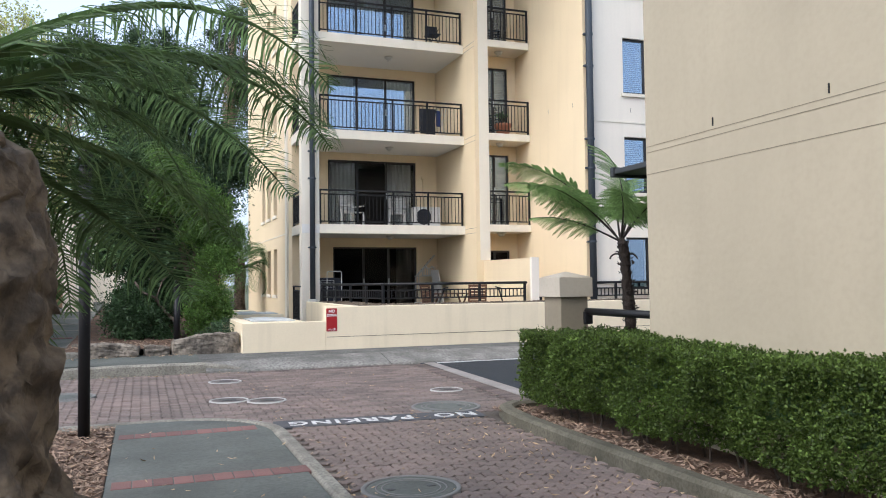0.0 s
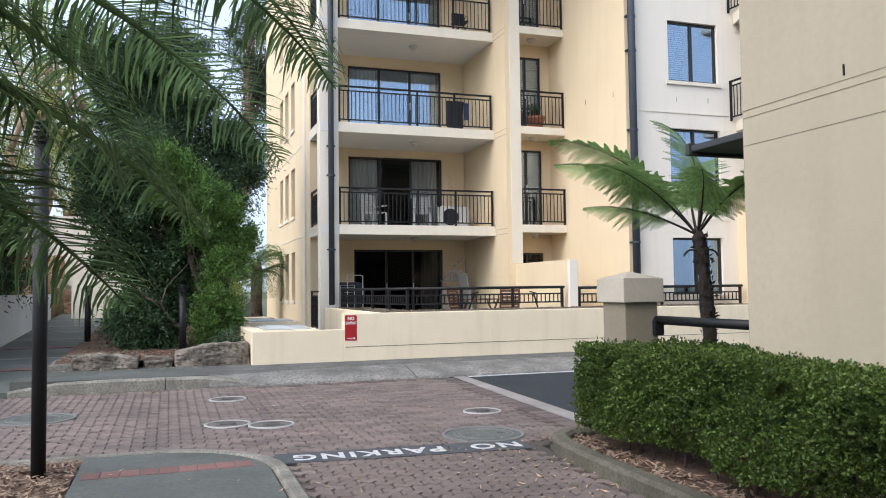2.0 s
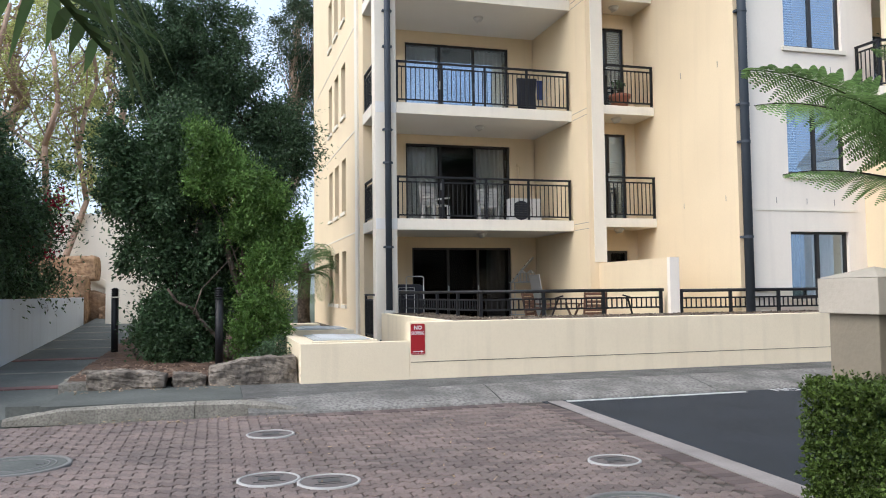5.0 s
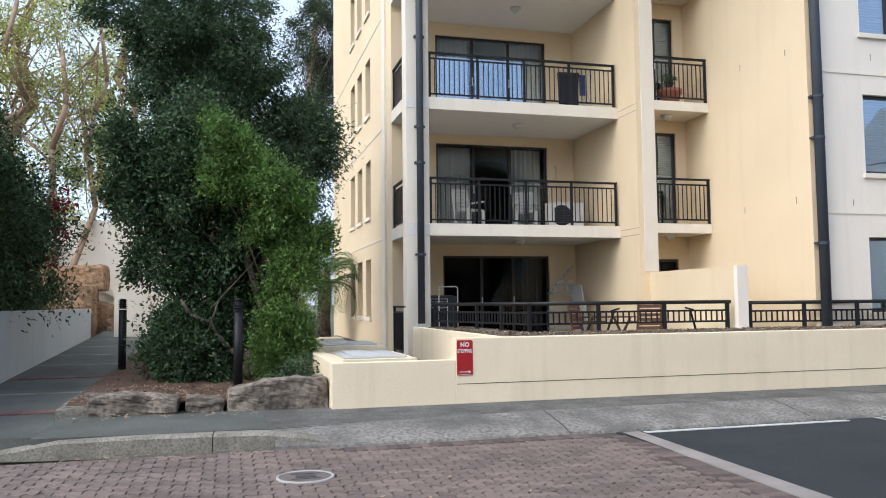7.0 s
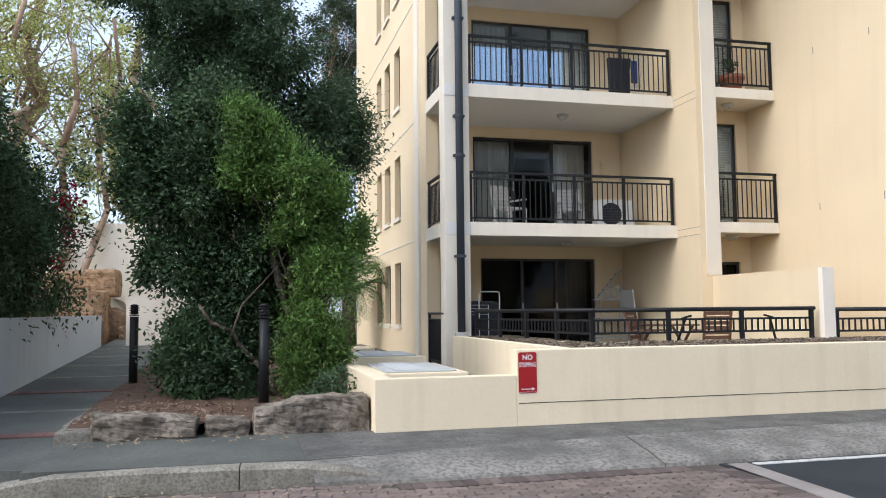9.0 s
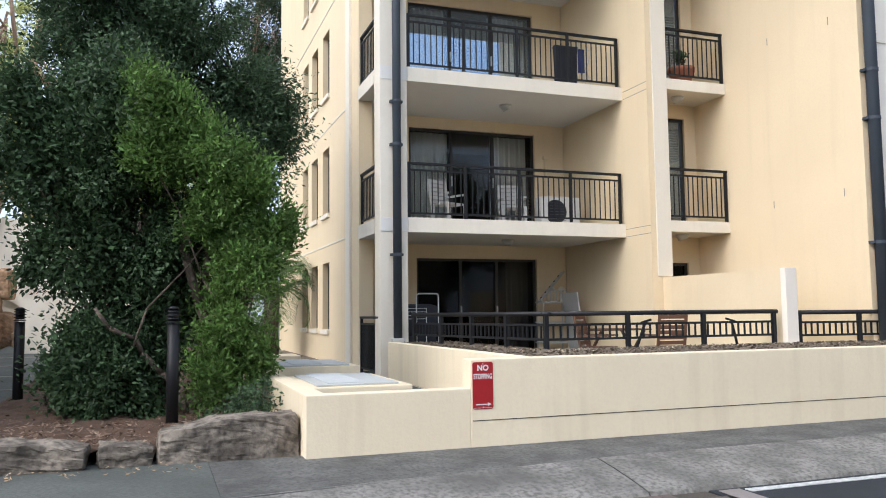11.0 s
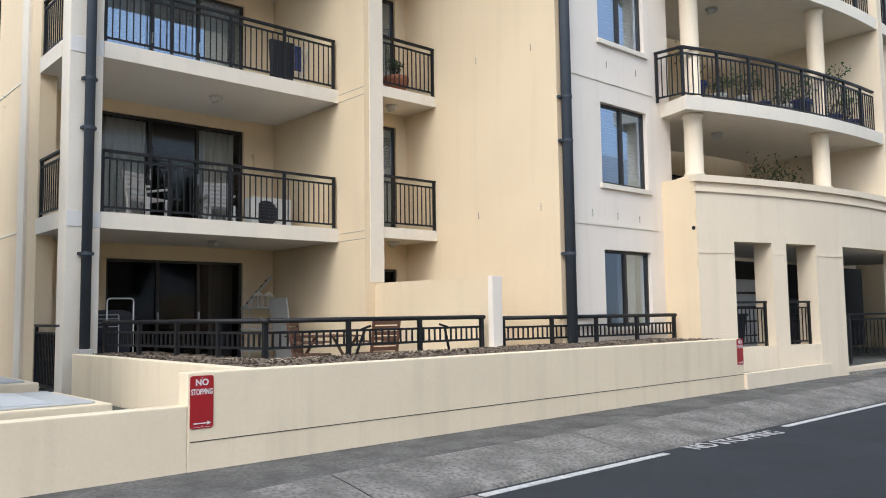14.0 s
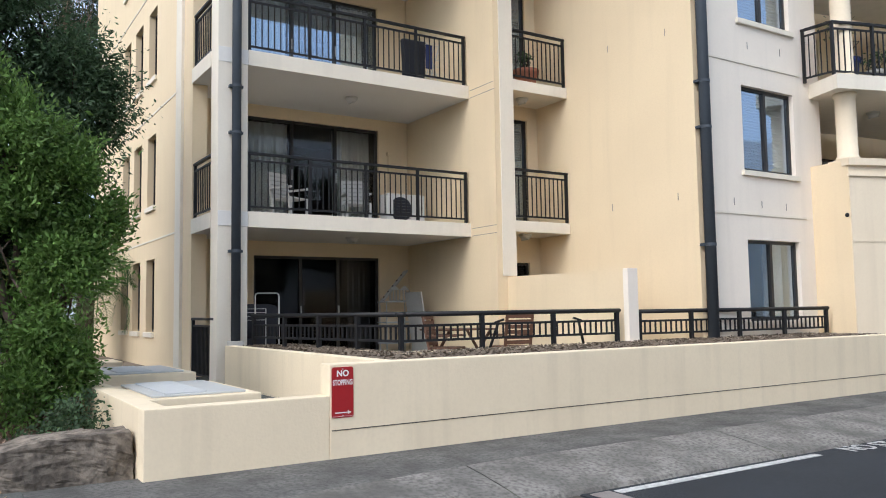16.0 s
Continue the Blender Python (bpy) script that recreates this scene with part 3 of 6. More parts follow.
kerb_run("hedge_kerb", [(3.52, -4.0), (3.50, 3.0), (3.49, 5.0), (3.50, 6.3), (3.53, 7.2), (3.58, 7.7), (3.68, 8.05), (3.90, 8.25), (4.3, 8.30), (7.0, 8.30)][::-1], 0.16, 0.12, SHADEKERB, "curved weathered concrete kerb round the hedge bed")

# ---- apartment building ----
LEVELS = (0.44, 3.03, 5.57, 8.18, 10.8)
ROOF = 12.6
BX0, FAR = 3.9, 32.0


def along_x(y):
    return lambda u, d: (u, y + d)


def along_y(x, sign=1):
    return lambda u, d: (x + sign * d, u)


left_holes, LEFT_Y = [], ((24.84, 25.55), (26.12, 26.88), (27.36, 28.10))
for i, z in enumerate((1.13, 3.60, 6.18, 8.8)):
    left_holes += [(a, b, z, z + 1.42) for a, b in LEFT_Y]
panel_wall("wall_left", 22.2, FAR, 0.0, ROOF, 0.25, along_y(BX0), CREAM, left_holes, label="cream rendered side wall with narrow windows")
structure("wall_left_strip", box(BX0 - 0.05, BX0 + 0.002, 22.75, 23.12, 0.3, ROOF), PALE, "pale raised render strip on the side wall", "trim")
for k, z in enumerate((2.90, 5.42, 8.02)):
    structure("wall_left_band_%d" % (k + 1), box(BX0 - 0.012, BX0 + 0.002, 23.14, FAR, z, z + 0.03), PALE, "thin render joint on the side wall", "trim")
back_holes = [(5.24, 7.83, LEVELS[0], 2.53)] + [(5.10, 7.83, z, z + 2.09) for z in LEVELS[1:4]]
panel_wall("wall_balcony_back", 4.16, 8.5, 0.0, ROOF, 0.22, along_x(23.0), CREAM, back_holes, label="cream balcony back wall with sliding doors")
panel_wall("wall_divider", 19.953, 23.2, 0.3, ROOF, 0.40, along_y(8.52), CREAM, label="cream wall between the two balcony stacks")
structure("divider_face", box(8.63, 8.922, 19.93, 19.952, 2.05, ROOF), PALE, "pale front face of the dividing wall", "trim")
b_holes = [(9.02, 9.95, LEVELS[0], 2.35)] + [(9.02, 9.95, z, z + 2.08) for z in LEVELS[1:4]]
panel_wall("wall_small_balcony_back", 8.92, 10.45, 0.0, ROOF, 0.2, along_x(20.85), CREAM, b_holes, label="cream back wall of the small balconies")
panel_wall("wall_yellow", 17.02, 21.05, 0.0, ROOF, 0.25, along_y(10.2), CREAM, label="warm cream blank side wall")
WIN_R = [(11.35, 12.73, z, z + h) for z, h in ((1.22, 1.31), (3.66, 1.41), (6.18, 1.42), (8.75, 1.42))]
panel_wall("wall_white", 10.453, 13.5, 0.0, ROOF, 0.25, along_x(17.02), WHITE, WIN_R, label="off-white rendered front wall with bronze windows")
for k, z in enumerate((2.93, 5.42)):
    structure("white_band_%d" % (k + 1), box(10.455, 12.95, 17.005, 17.02, z, z + 0.035), PALE, "thin render band on the white wall", "trim")
panel_wall("wall_back", 4.15, 27.0, 0.0, ROOF, 0.25, along_x(FAR - 0.25), CREAM, label="plain back wall of the apartment building")
structure("roof", box(3.6, 27.2, 16.8, FAR + 0.3, ROOF, ROOF + 0.25), PALE, "flat roof of the apartment building", "roof")
structure("patio_slab", box(3.97, 10.2, 17.4, 23.0, -0.05, LEVELS[0]), CONCRETE, "concrete ground floor patio", "floor")
for k, z in enumerate(LEVELS[1:4]):
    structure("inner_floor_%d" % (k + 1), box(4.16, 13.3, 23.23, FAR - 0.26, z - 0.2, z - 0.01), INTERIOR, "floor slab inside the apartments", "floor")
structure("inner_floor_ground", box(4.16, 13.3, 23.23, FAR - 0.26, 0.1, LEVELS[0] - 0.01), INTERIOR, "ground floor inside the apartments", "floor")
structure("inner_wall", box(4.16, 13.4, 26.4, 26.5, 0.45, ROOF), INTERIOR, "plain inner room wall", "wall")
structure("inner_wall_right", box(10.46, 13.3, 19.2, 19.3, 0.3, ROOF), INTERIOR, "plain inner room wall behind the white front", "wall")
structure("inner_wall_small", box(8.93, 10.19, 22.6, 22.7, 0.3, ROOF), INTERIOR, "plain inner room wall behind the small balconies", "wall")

# corner column, balcony slabs
structure("corner_column", box(3.9, 4.37, 20.76, 21.12, 0.40, ROOF, 0.01), PALE, "pale rendered corner column of the balconies", "column")
for k, z in enumerate(LEVELS[1:]):
    structure("balcony_slab_%d" % (k + 1), box(3.905, 8.519, 20.75, 22.998, z - 0.235, z, 0.01), SOFFIT, "pale concrete balcony slab with a grey soffit", "balcony")
    structure("balcony_edge_%d" % (k + 1), box(4.372, 8.518, 20.735, 20.752, z - 0.24, z + 0.005, 0.004), PALE, "pale painted balcony edge", "trim")
    structure("small_balcony_slab_%d" % (k + 1), box(8.923, 10.198, 19.95, 20.848, z - 0.20, z, 0.01), PALE, "pale small balcony slab", "balcony")
    structure("balcony_side_edge_%d" % (k + 1), box(3.885, 3.904, 21.1, 22.2, z - 0.24, z + 0.005), PALE, "pale side edge of the balcony", "trim")

# partition between the patios
panel_wall("partition", 17.2, 19.951, 0.3, 2.03, 0.19, along_y(8.73), CREAM, label="cream patio partition wall")
structure("partition_end", box(8.725, 8.925, 17.10, 17.198, 0.3, 2.035, 0.006), WHITE, "pale white end face of the patio partition", "column")


def railing(name, a, b, z, height, label, spacing=0.105, posts=None, group="balcony railings", round_top=False):
    """A black metal balustrade from a to b in plan, on the level z."""
    a, b = Vector(a), Vector(b)
    d = b - a
    length = d.length
    d.normalize()
    t = thing(name, label, "railing", group, a.x, a.y, z)
    t.matrix_basis = Matrix.Translation((a.x, a.y, z)) @ Matrix.Rotation(math.atan2(d.y, d.x), 4, "Z")
    part("top_rail", box(-0.03, length + 0.03, -0.032, 0.032, height - 0.03, height + 0.012, 0.009), BLACKMETAL, t)
    part("mid_rail", box(0, length, -0.014, 0.014, height - 0.135, height - 0.105), BLACKMETAL, t)
    part("bottom_rail", box(0, length, -0.014, 0.014, 0.07, 0.10), BLACKMETAL, t)
    n = posts or max(1, round(length / 1.0))
    post = data_of("post", box(-0.022, 0.022, -0.022, 0.022, 0.0, height - 0.025), BLACKMETAL)
    for k in range(n + 1):
        put("post", post, t).location = (length * k / n, 0, 0)
    m = max(2, round(length / spacing))
    bal = data_of("baluster", box(-0.008, 0.008, -0.008, 0.008, 0.095, height - 0.11), BLACKMETAL)
    for k in range(1, m):
        if abs((k / m * n) - round(k / m * n)) > 0.02:
            put("baluster", bal, t).location = (length * k / m, 0, 0)
    return t


for z in LEVELS[1:4]:
    railing("balcony_railing", (4.40, 20.80), (8.45, 20.80), z, 0.93, "black metal balustrade along the balcony edge", posts=4)
    railing("side_railing", (3.95, 21.14), (3.95, 22.18), z, 0.93, "short black metal side balustrade of the balcony", posts=1)
    railing("small_railing", (8.95, 20.0), (10.16, 20.0), z, 0.93, "short black metal balustrade of a small balcony", posts=1)
railing("patio_gate", (3.93, 20.95), (3.93, 22.15), 0.42, 0.98, "black metal side gate of the patio", spacing=0.075, posts=1, group="patio gates")


def patio_railing(a, b, z, height, label, posts):
    """A low railing with a ladder of short bars between two lower rails."""
    a, b = Vector(a), Vector(b)
    d = b - a
    length = d.length
    t = thing("patio_railing", label, "railing", "patio railings")
    t.matrix_basis = Matrix.Translation((a.x, a.y, z)) @ Matrix.Rotation(math.atan2(d.y, d.x), 4, "Z")
    part("top_rail", tube((-0.06, 0, height), (length + 0.06, 0, height), 0.03, seg=12), BLACKMETAL, t, smooth=True)
    part("mid_rail", box(0, length, -0.016, 0.016, height - 0.155, height - 0.125), BLACKMETAL, t)
    part("bottom_rail", box(0, length, -0.016, 0.016, height - 0.335, height - 0.305), BLACKMETAL, t)
    post = data_of("post", add_box(box(-0.026, 0.026, -0.026, 0.026, -0.02, height), -0.05, 0.05, -0.05, 0.05, -0.02, 0.0), BLACKMETAL)
    for k in range(posts + 1):
        put("post", post, t).location = (length * k / posts, 0, 0)
    m = round(length / 0.1)
    bal = data_of("baluster", box(-0.01, 0.01, -0.01, 0.01, height - 0.31, height - 0.15), BLACKMETAL)
    for k in range(1, m):
        put("baluster", bal, t).location = (length * k / m, 0, 0)
    return t


patio_railing((4.42, 20.6), (5.05, 17.20), 0.99, 0.44, "black patio railing along the planter return", 4)
patio_railing((5.05, 17.20), (8.58, 17.20), 0.99, 0.44, "black patio railing above the planter", 3)
patio_railing((8.98, 17.15), (12.95, 16.75), 0.99, 0.42, "black patio railing before the white wall", 4)


def window(name, u0, u1, z0, z1, face, depth, label, split=0.5, across="x", sill=True, cloth=None, group="windows", blind=False, glass=None):
    """A framed window or sliding door in a wall; face is the wall's outer plane."""
    def bx(a, b, d0, d1, c, e, bev=0.0):
        return box(a, b, face + d0, face + d1, c, e, bev) if across == "x" else box(face + d0, face + d1, a, b, c, e, bev)
    w = thing(name, label, "window" if "door" not in name else "door", group)
    f = 0.05
    fr = bx(u0, u1, depth, depth + 0.07, z1 - f, z1)
    for args in ((u0, u0 + f, z0, z1 - f), (u1 - f, u1, z0, z1 - f), (u0 + f, u1 - f, z0, z0 + f)):
        m2 = bx(args[0], args[1], depth, depth + 0.07, args[2], args[3])
        me = bpy.data.meshes.new("t")
        m2.to_mesh(me)
        m2.free()
        fr.from_mesh(me)
        bpy.data.meshes.remove(me)
    part("frame", fr, FRAMEMETAL, w)
    cuts = split if isinstance(split, tuple) else (split,)
    for s in cuts:
        um = u0 + (u1 - u0) * s
        mu = part("mullion", bx(um - 0.03, um + 0.03, depth - 0.008, depth + 0.06, z0 + f, z1 - f), FRAMEMETAL, w)
        if "door" in name:
            part("handle", bx(um - 0.012, um + 0.012, depth - 0.045, depth - 0.008, z0 + 0.95, z0 + 1.15, 0.006), GALV, mu, "small grey pull handle")
    marks = [u0 + f] + [u0 + (u1 - u0) * s for s in cuts] + [u1 - f]
    for a, b in zip(marks, marks[1:]):
        p = part("pane", bx(a + 0.005, b - 0.005, depth + 0.03, depth + 0.036, z0 + f, z1 - f), glass or GLASS, w)
        p.visible_shadow = False
    if sill:
        part("sill", bx(u0 - 0.06, u1 + 0.06, -0.05, 0.015, z0 - 0.09, z0 - 0.004, 0.008), PALE, w)
    for a, b in cloth or ():
        nf = max(6, int((b - a) / 0.012))
        vs, fs = [], []
        for i in range(nf + 1):
            u = a + (b - a) * i / nf
            dd = depth + 0.2 + 0.035 * math.sin(u * 52) + 0.012 * math.sin(u * 131)
            for z in (z0 + 0.03, z1 - 0.04):
                vs.append((u, face + dd, z) if across == "x" else (face + dd, u, z))
        fs = [(2 * i, 2 * i + 2, 2 * i + 3, 2 * i + 1) for i in range(nf)]
        cu = tagged(new("curtain", mesh_of("curtain", vs, fs, CURTAIN, True)), "pale sheer pleated curtain behind glass", "curtain", "curtains")
    if blind:
        bl = thing("venetian_blind", "pale venetian blind behind the glass", "blind", "blinds")
        sm = data_of("slat", bx(u0 + 0.07, u1 - 0.07, depth + 0.10, depth + 0.125, 0, 0.006), BLIND)
        k = 0
        while z0 + 0.1 + k * 0.05 < z1 - 0.06:
            put("slat", sm, bl).location = (0, 0, z0 + 0.1 + k * 0.05)
            k += 1
    return w


for i, z in enumerate((1.13, 3.60, 6.18, 8.8)):
    for a, b in LEFT_Y:
        w = thing("narrow_window", "narrow bronze-framed window in the side wall", "window", "side windows")
        fr = box(BX0 + 0.12, BX0 + 0.17, a, b, z, z + 0.04)
        for y0, y1, z0, z1 in ((a, b, z + 1.38, z + 1.42), (a, a + 0.04, z + 0.04, z + 1.38), (b - 0.04, b, z + 0.04, z + 1.38)):
            add_box(fr, BX0 + 0.12, BX0 + 0.17, y0, y1, z0, z1)
        part("frame", fr, FRAMEMETAL, w)
        part("pane", box(BX0 + 0.145, BX0 + 0.151, a + 0.04, b - 0.04, z + 0.04, z + 1.38), BLACKGLASS, w).visible_shadow = False
        part("sill", box(BX0 - 0.05, BX0 + 0.1, a - 0.03, b + 0.03, z - 0.10, z - 0.004, 0.008), PALE, w)
        part("backing", box(BX0 + 0.27, BX0 + 0.28, a - 0.1, b + 0.1, z - 0.1, z + 1.5), INTERIOR, w, "near-black panel standing for the unlit room")

window("sliding_door", 5.24, 7.83, LEVELS[0], 2.53, 23.0, 0.06, "dark bronze glass sliding door of the ground patio", (0.36, 0.66), sill=False, cloth=((7.25, 7.75),), glass=BLACKGLASS)
window("sliding_door", 5.10, 7.83, LEVELS[1], LEVELS[1] + 2.09, 23.0, 0.06, "dark bronze sliding balcony door with sheer curtains", (0.33, 0.66), sill=False, cloth=((5.15, 5.98), (6.93, 7.75)), glass=DARKGLASS)
window("sliding_door", 5.10, 7.83, LEVELS[2], LEVELS[2] + 2.09, 23.0, 0.06, "dark bronze sliding balcony door with drawn curtains", (0.33, 0.66), sill=False, cloth=((5.15, 5.95), (6.9, 7.75)))
window("sliding_door", 5.10, 7.83, LEVELS[3], LEVELS[3] + 2.09, 23.0, 0.06, "dark bronze sliding balcony door reflecting the sky", (0.33, 0.66), sill=False, cloth=((6.3, 6.9),))
window("balcony_door", 9.02, 9.95, LEVELS[0], 2.35, 20.85, 0.05, "dark bronze glazed door of the small patio", 0.5, sill=False, glass=BLACKGLASS)
for i, z in enumerate(LEVELS[1:4]):
    window("balcony_door", 9.02, 9.95, z, z + 2.08, 20.85, 0.05, "dark bronze glazed balcony door with a venetian blind", 0.52, sill=False, blind=True)
for i, (a, b, c, d) in enumerate(WIN_R):
    window("front_window", a, b, c, d, 17.02, 0.08, "two-pane bronze sliding window with a pale sill", 0.5, cloth=((12.05, 12.6),) if i == 0 else None, blind=i > 0)


def downpipe(x, y, z0, z1, r, label):
    t = thing("downpipe", label, "downpipe", "downpipes", x, y, 0)
    part("pipe", tube((0, 0, z0), (0, 0, z1), r, seg=16), PIPE, t, smooth=True)
    br = data_of("bracket", add_box(tube((0, 0, -0.025), (0, 0, 0.025), r + 0.008, seg=16), -r - 0.035, r + 0.035, 0.0, r + 0.02, -0.02, 0.02), PIPE)
    for z in LEVELS[1:]:
        for dz in (-0.62, 1.2):
            put("bracket", br, t).location = (0, 0, z + dz)
    return t


downpipe(4.165, 20.68, 1.06, ROOF, 0.07, "slate-blue round downpipe on the corner column")
downpipe(10.32, 16.92, 0.9, ROOF, 0.085, "slate-blue round downpipe at the wall corner")
tagged(part("pipe_base", box(4.06, 4.27, 20.60, 20.758, 0.985, 1.06, 0.01), PLASTICWHITE, None), "small white block under the downpipe", "pipe base")

# ---- curved bay ----
CX, CY, CR = 19.2, 33.5, 18.2


def bay(u, d):
    """u is x on the outer face; d goes into the building."""
    a = math.asin((u - CX) / CR)
    return CX + (CR - d) * math.sin(a), CY - (CR - d) * math.cos(a)


def bay_band(name, u0, u1, z0, z1, thick, proud, mat, label, category="trim"):
    def pl(u, d):
        return bay(u, d - proud)
    return panel_wall(name, u0, u1, z0, z1, thick, pl, mat, step=0.35, label=label, category=category)


BAY0, BAY1 = 13.15, 25.6
bay_holes = [(13.95, 14.88, 0.80, 2.72), (15.27, 16.16, 0.80, 2.72), (17.1, 20.25, 0.30, 2.72), (21.3, 21.9, 0.8, 2.72), (22.6, 23.2, 0.8, 2.72)]
panel_wall("bay_podium", BAY0, BAY1, 0.0, 3.86, 0.42, bay, BAYR, bay_holes, step=0.35, label="curved cream rendered podium with square openings")
bay_band("bay_cornice", BAY0 - 0.02, BAY1, 3.60, 3.645, 0.05, 0.035, BAYR, "moulded cornice line of the curved podium")
bay_band("bay_coping", BAY0 - 0.04, BAY1, 3.78, 3.90, 0.5, 0.06, BAYR, "pale coping of the curved podium")
for k, (a, b) in enumerate(((BAY0, 13.93), (14.9, 15.25), (16.18, 17.08), (20.27, 21.28))):
    bay_band("bay_pier_line_%d" % (k + 1), a, b, 2.50, 2.54, 0.03, 0.012, BAYR, "thin render line on a podium pier")
    bay_band("bay_pier_foot_%d" % (k + 1), a, b, 0.3, 1.05, 0.03, 0.008, BAYR, "slightly proud foot of a podium pier")
panel_wall("bay_side", bay(BAY0, 0)[1] + 0.02, 17.05, 0.0, 3.86, 0.3, along_y(BAY0), CREAM, label="cream side return of the podium")
for k, z in enumerate((5.32, 7.92, 10.5)):
    bay_band("bay_slab_%d" % (k + 1), BAY0 - 0.17, BAY1, z - 0.25, z, 3.0, 0.05, PALE, "curved pale balcony slab", "balcony")
bay_band("bay_floor", BAY0 + 0.3, BAY1, 2.74, 2.9, 2.6, -0.43, SOFFIT, "floor of the first curved balcony", "balcony")
panel_wall("bay_back", 13.5, 27.0, 0.0, ROOF, 0.2, along_x(18.9), CREAM, [(15.8, 17.2, 3.0, 4.65), (15.0, 16.6, 5.4, 7.3), (20.5, 22.5, 5.4, 7.3), (14.6, 15.6, 0.5, 2.3)], label="cream back wall of the curved balconies")
panel_wall("bay_side_inner", 17.25, 19.1, 0.0, ROOF, 0.2, along_y(13.3), CREAM, label="cream side wall inside the bay")
# added dark panel: paints the shade seen through the podium openings
structure("podium_inner", box(13.55, 26.9, 18.7, 18.8, 0.36, 2.7), INTERIOR, "near-black panel added for the shade under the podium", "wall")
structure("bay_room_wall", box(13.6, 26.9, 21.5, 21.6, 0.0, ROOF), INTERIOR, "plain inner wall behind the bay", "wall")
for k, x in enumerate((19.35, 25.2)):
    p, q = Vector(bay(x, -0.07)), Vector(bay(x, 3.2))
    structure("bay_fin_%d" % (k + 1), bar((p.x, p.y, 8.0), (q.x, q.y, 8.0), 0.26, 8.2), BAYR, "pale fin wall between two balconies", "wall")
structure("bay_end_wall", box(25.4, 27.0, 17.2, 17.45, 0, ROOF), WHITE, "white end wall beyond the curved bay", "wall")
downpipe(26.2, 17.1, 0.3, ROOF, 0.09, "slate-blue round downpipe on the far wall")


def column(x, d, z0, z1):
    px, py = bay(x, d)
    v, f = lathe([(0.19, 0), (0.19, 0.06), (0.165, 0.08), (0.165, z1 - z0 - 0.08), (0.19, z1 - z0 - 0.06), (0.19, z1 - z0)], 24)
    c = tagged(new("round_column", mesh_of("round_column", v, f, BAYR, True)), "round cream balcony column", "column", "bay columns")
    c.location = (px, py, z0)


for z0, z1 in ((3.90, 5.07), (5.32, 7.67), (7.92, 10.25)):
    for x in (13.36, 16.95, 20.5, 23.1):
        column(x, 0.26, z0, z1)


def bay_railing(u0, u1, z, height, side=False):
    t = thing("curved_railing", "curved black metal balustrade of a bay balcony", "railing", "bay railings")
    n = int((u1 - u0) / 0.35)

    def strip(h0, h1, half):
        vs, fs = [], []
        for i in range(n + 1):
            u = u0 + (u1 - u0) * i / n
            for d, h in ((0.1 - half, h0), (0.1 + half, h0), (0.1 + half, h1), (0.1 - half, h1)):
                vs.append((*bay(u, d), z + h))
        for i in range(n):
            fs += [(4 * i + j, 4 * i + (j + 1) % 4, 4 * i + 4 + (j + 1) % 4, 4 * i + 4 + j) for j in range(4)]
        fs += [(0, 1, 2, 3), (4 * n + 3, 4 * n + 2, 4 * n + 1, 4 * n)]
        return vs, fs
    for nm, a in (("top_rail", (height - 0.03, height + 0.012, 0.032)), ("mid_rail", (height - 0.135, height - 0.105, 0.014)), ("bottom_rail", (0.07, 0.10, 0.014))):
        put(nm, mesh_of(nm, *strip(*a), BLACKMETAL), t)
    bal = data_of("baluster", box(-0.009, 0.009, -0.009, 0.009, 0.095, height - 0.11), BLACKMETAL)
    post = data_of("post", box(-0.024, 0.024, -0.024, 0.024, 0.0, height - 0.025), BLACKMETAL)
    m = round((u1 - u0) / 0.11)
    for k in range(m + 1):
        u = u0 + (u1 - u0) * k / m
        put("post" if k % 7 == 0 else "baluster", post if k % 7 == 0 else bal, t).location = (*bay(u, 0.1), z)
    return t


for z in (5.32, 7.92):
    bay_railing(13.05, 19.15, z, 0.95)
    bay_railing(19.56, 24.8, z, 0.95)
    q = bay(13.05, 0.1)
    railing("bay_side_railing", q, (13.05, 16.98), z, 0.95, "short black side balustrade of a bay balcony", posts=1)

# plinth, entry and its rails
structure("plinth", box(13.102, 17.1, 15.50, 15.60, 0.0, 0.42, 0.01), BAYR, "low stained render plinth before the podium", "wall")
structure("plinth_floor", box(13.0, 25.0, 15.602, 18.85, 0.0, 0.36), CONCRETE, "concrete entry floor under the podium", "floor")
structure("entry_step_1", box(17.1, 19.0, 15.0, 15.53, 0.0, 0.22, 0.01), APRON, "concrete entry step", "steps")
structure("plinth_right", box(19.0, 25.5, 14.95, 15.3, 0.0, 0.44, 0.012), PALE, "low render plinth beyond the entry", "wall")
for x0, x1 in ((13.97, 14.86), (15.29, 16.14)):
    railing("podium_railing", bay(x0, 0.2), bay(x1, 0.2), 0.78, 0.85, "black metal balustrade in a podium opening", posts=1, group="podium railings")
railing("entry_railing", (17.3, 15.45), (17.3, 16.6), 0.36, 1.0, "black metal balustrade beside the entry steps", posts=1, group="podium railings")
railing("entry_railing", (18.7, 16.2), (20.1, 15.5), 0.36, 1.0, "black metal balustrade beside the entry steps", posts=1, group="podium railings")
railing("entry_gate", (18.0, 17.2), (19.9, 16.6), 0.36, 1.35, "black metal entry gate under the podium", posts=2, group="podium railings")

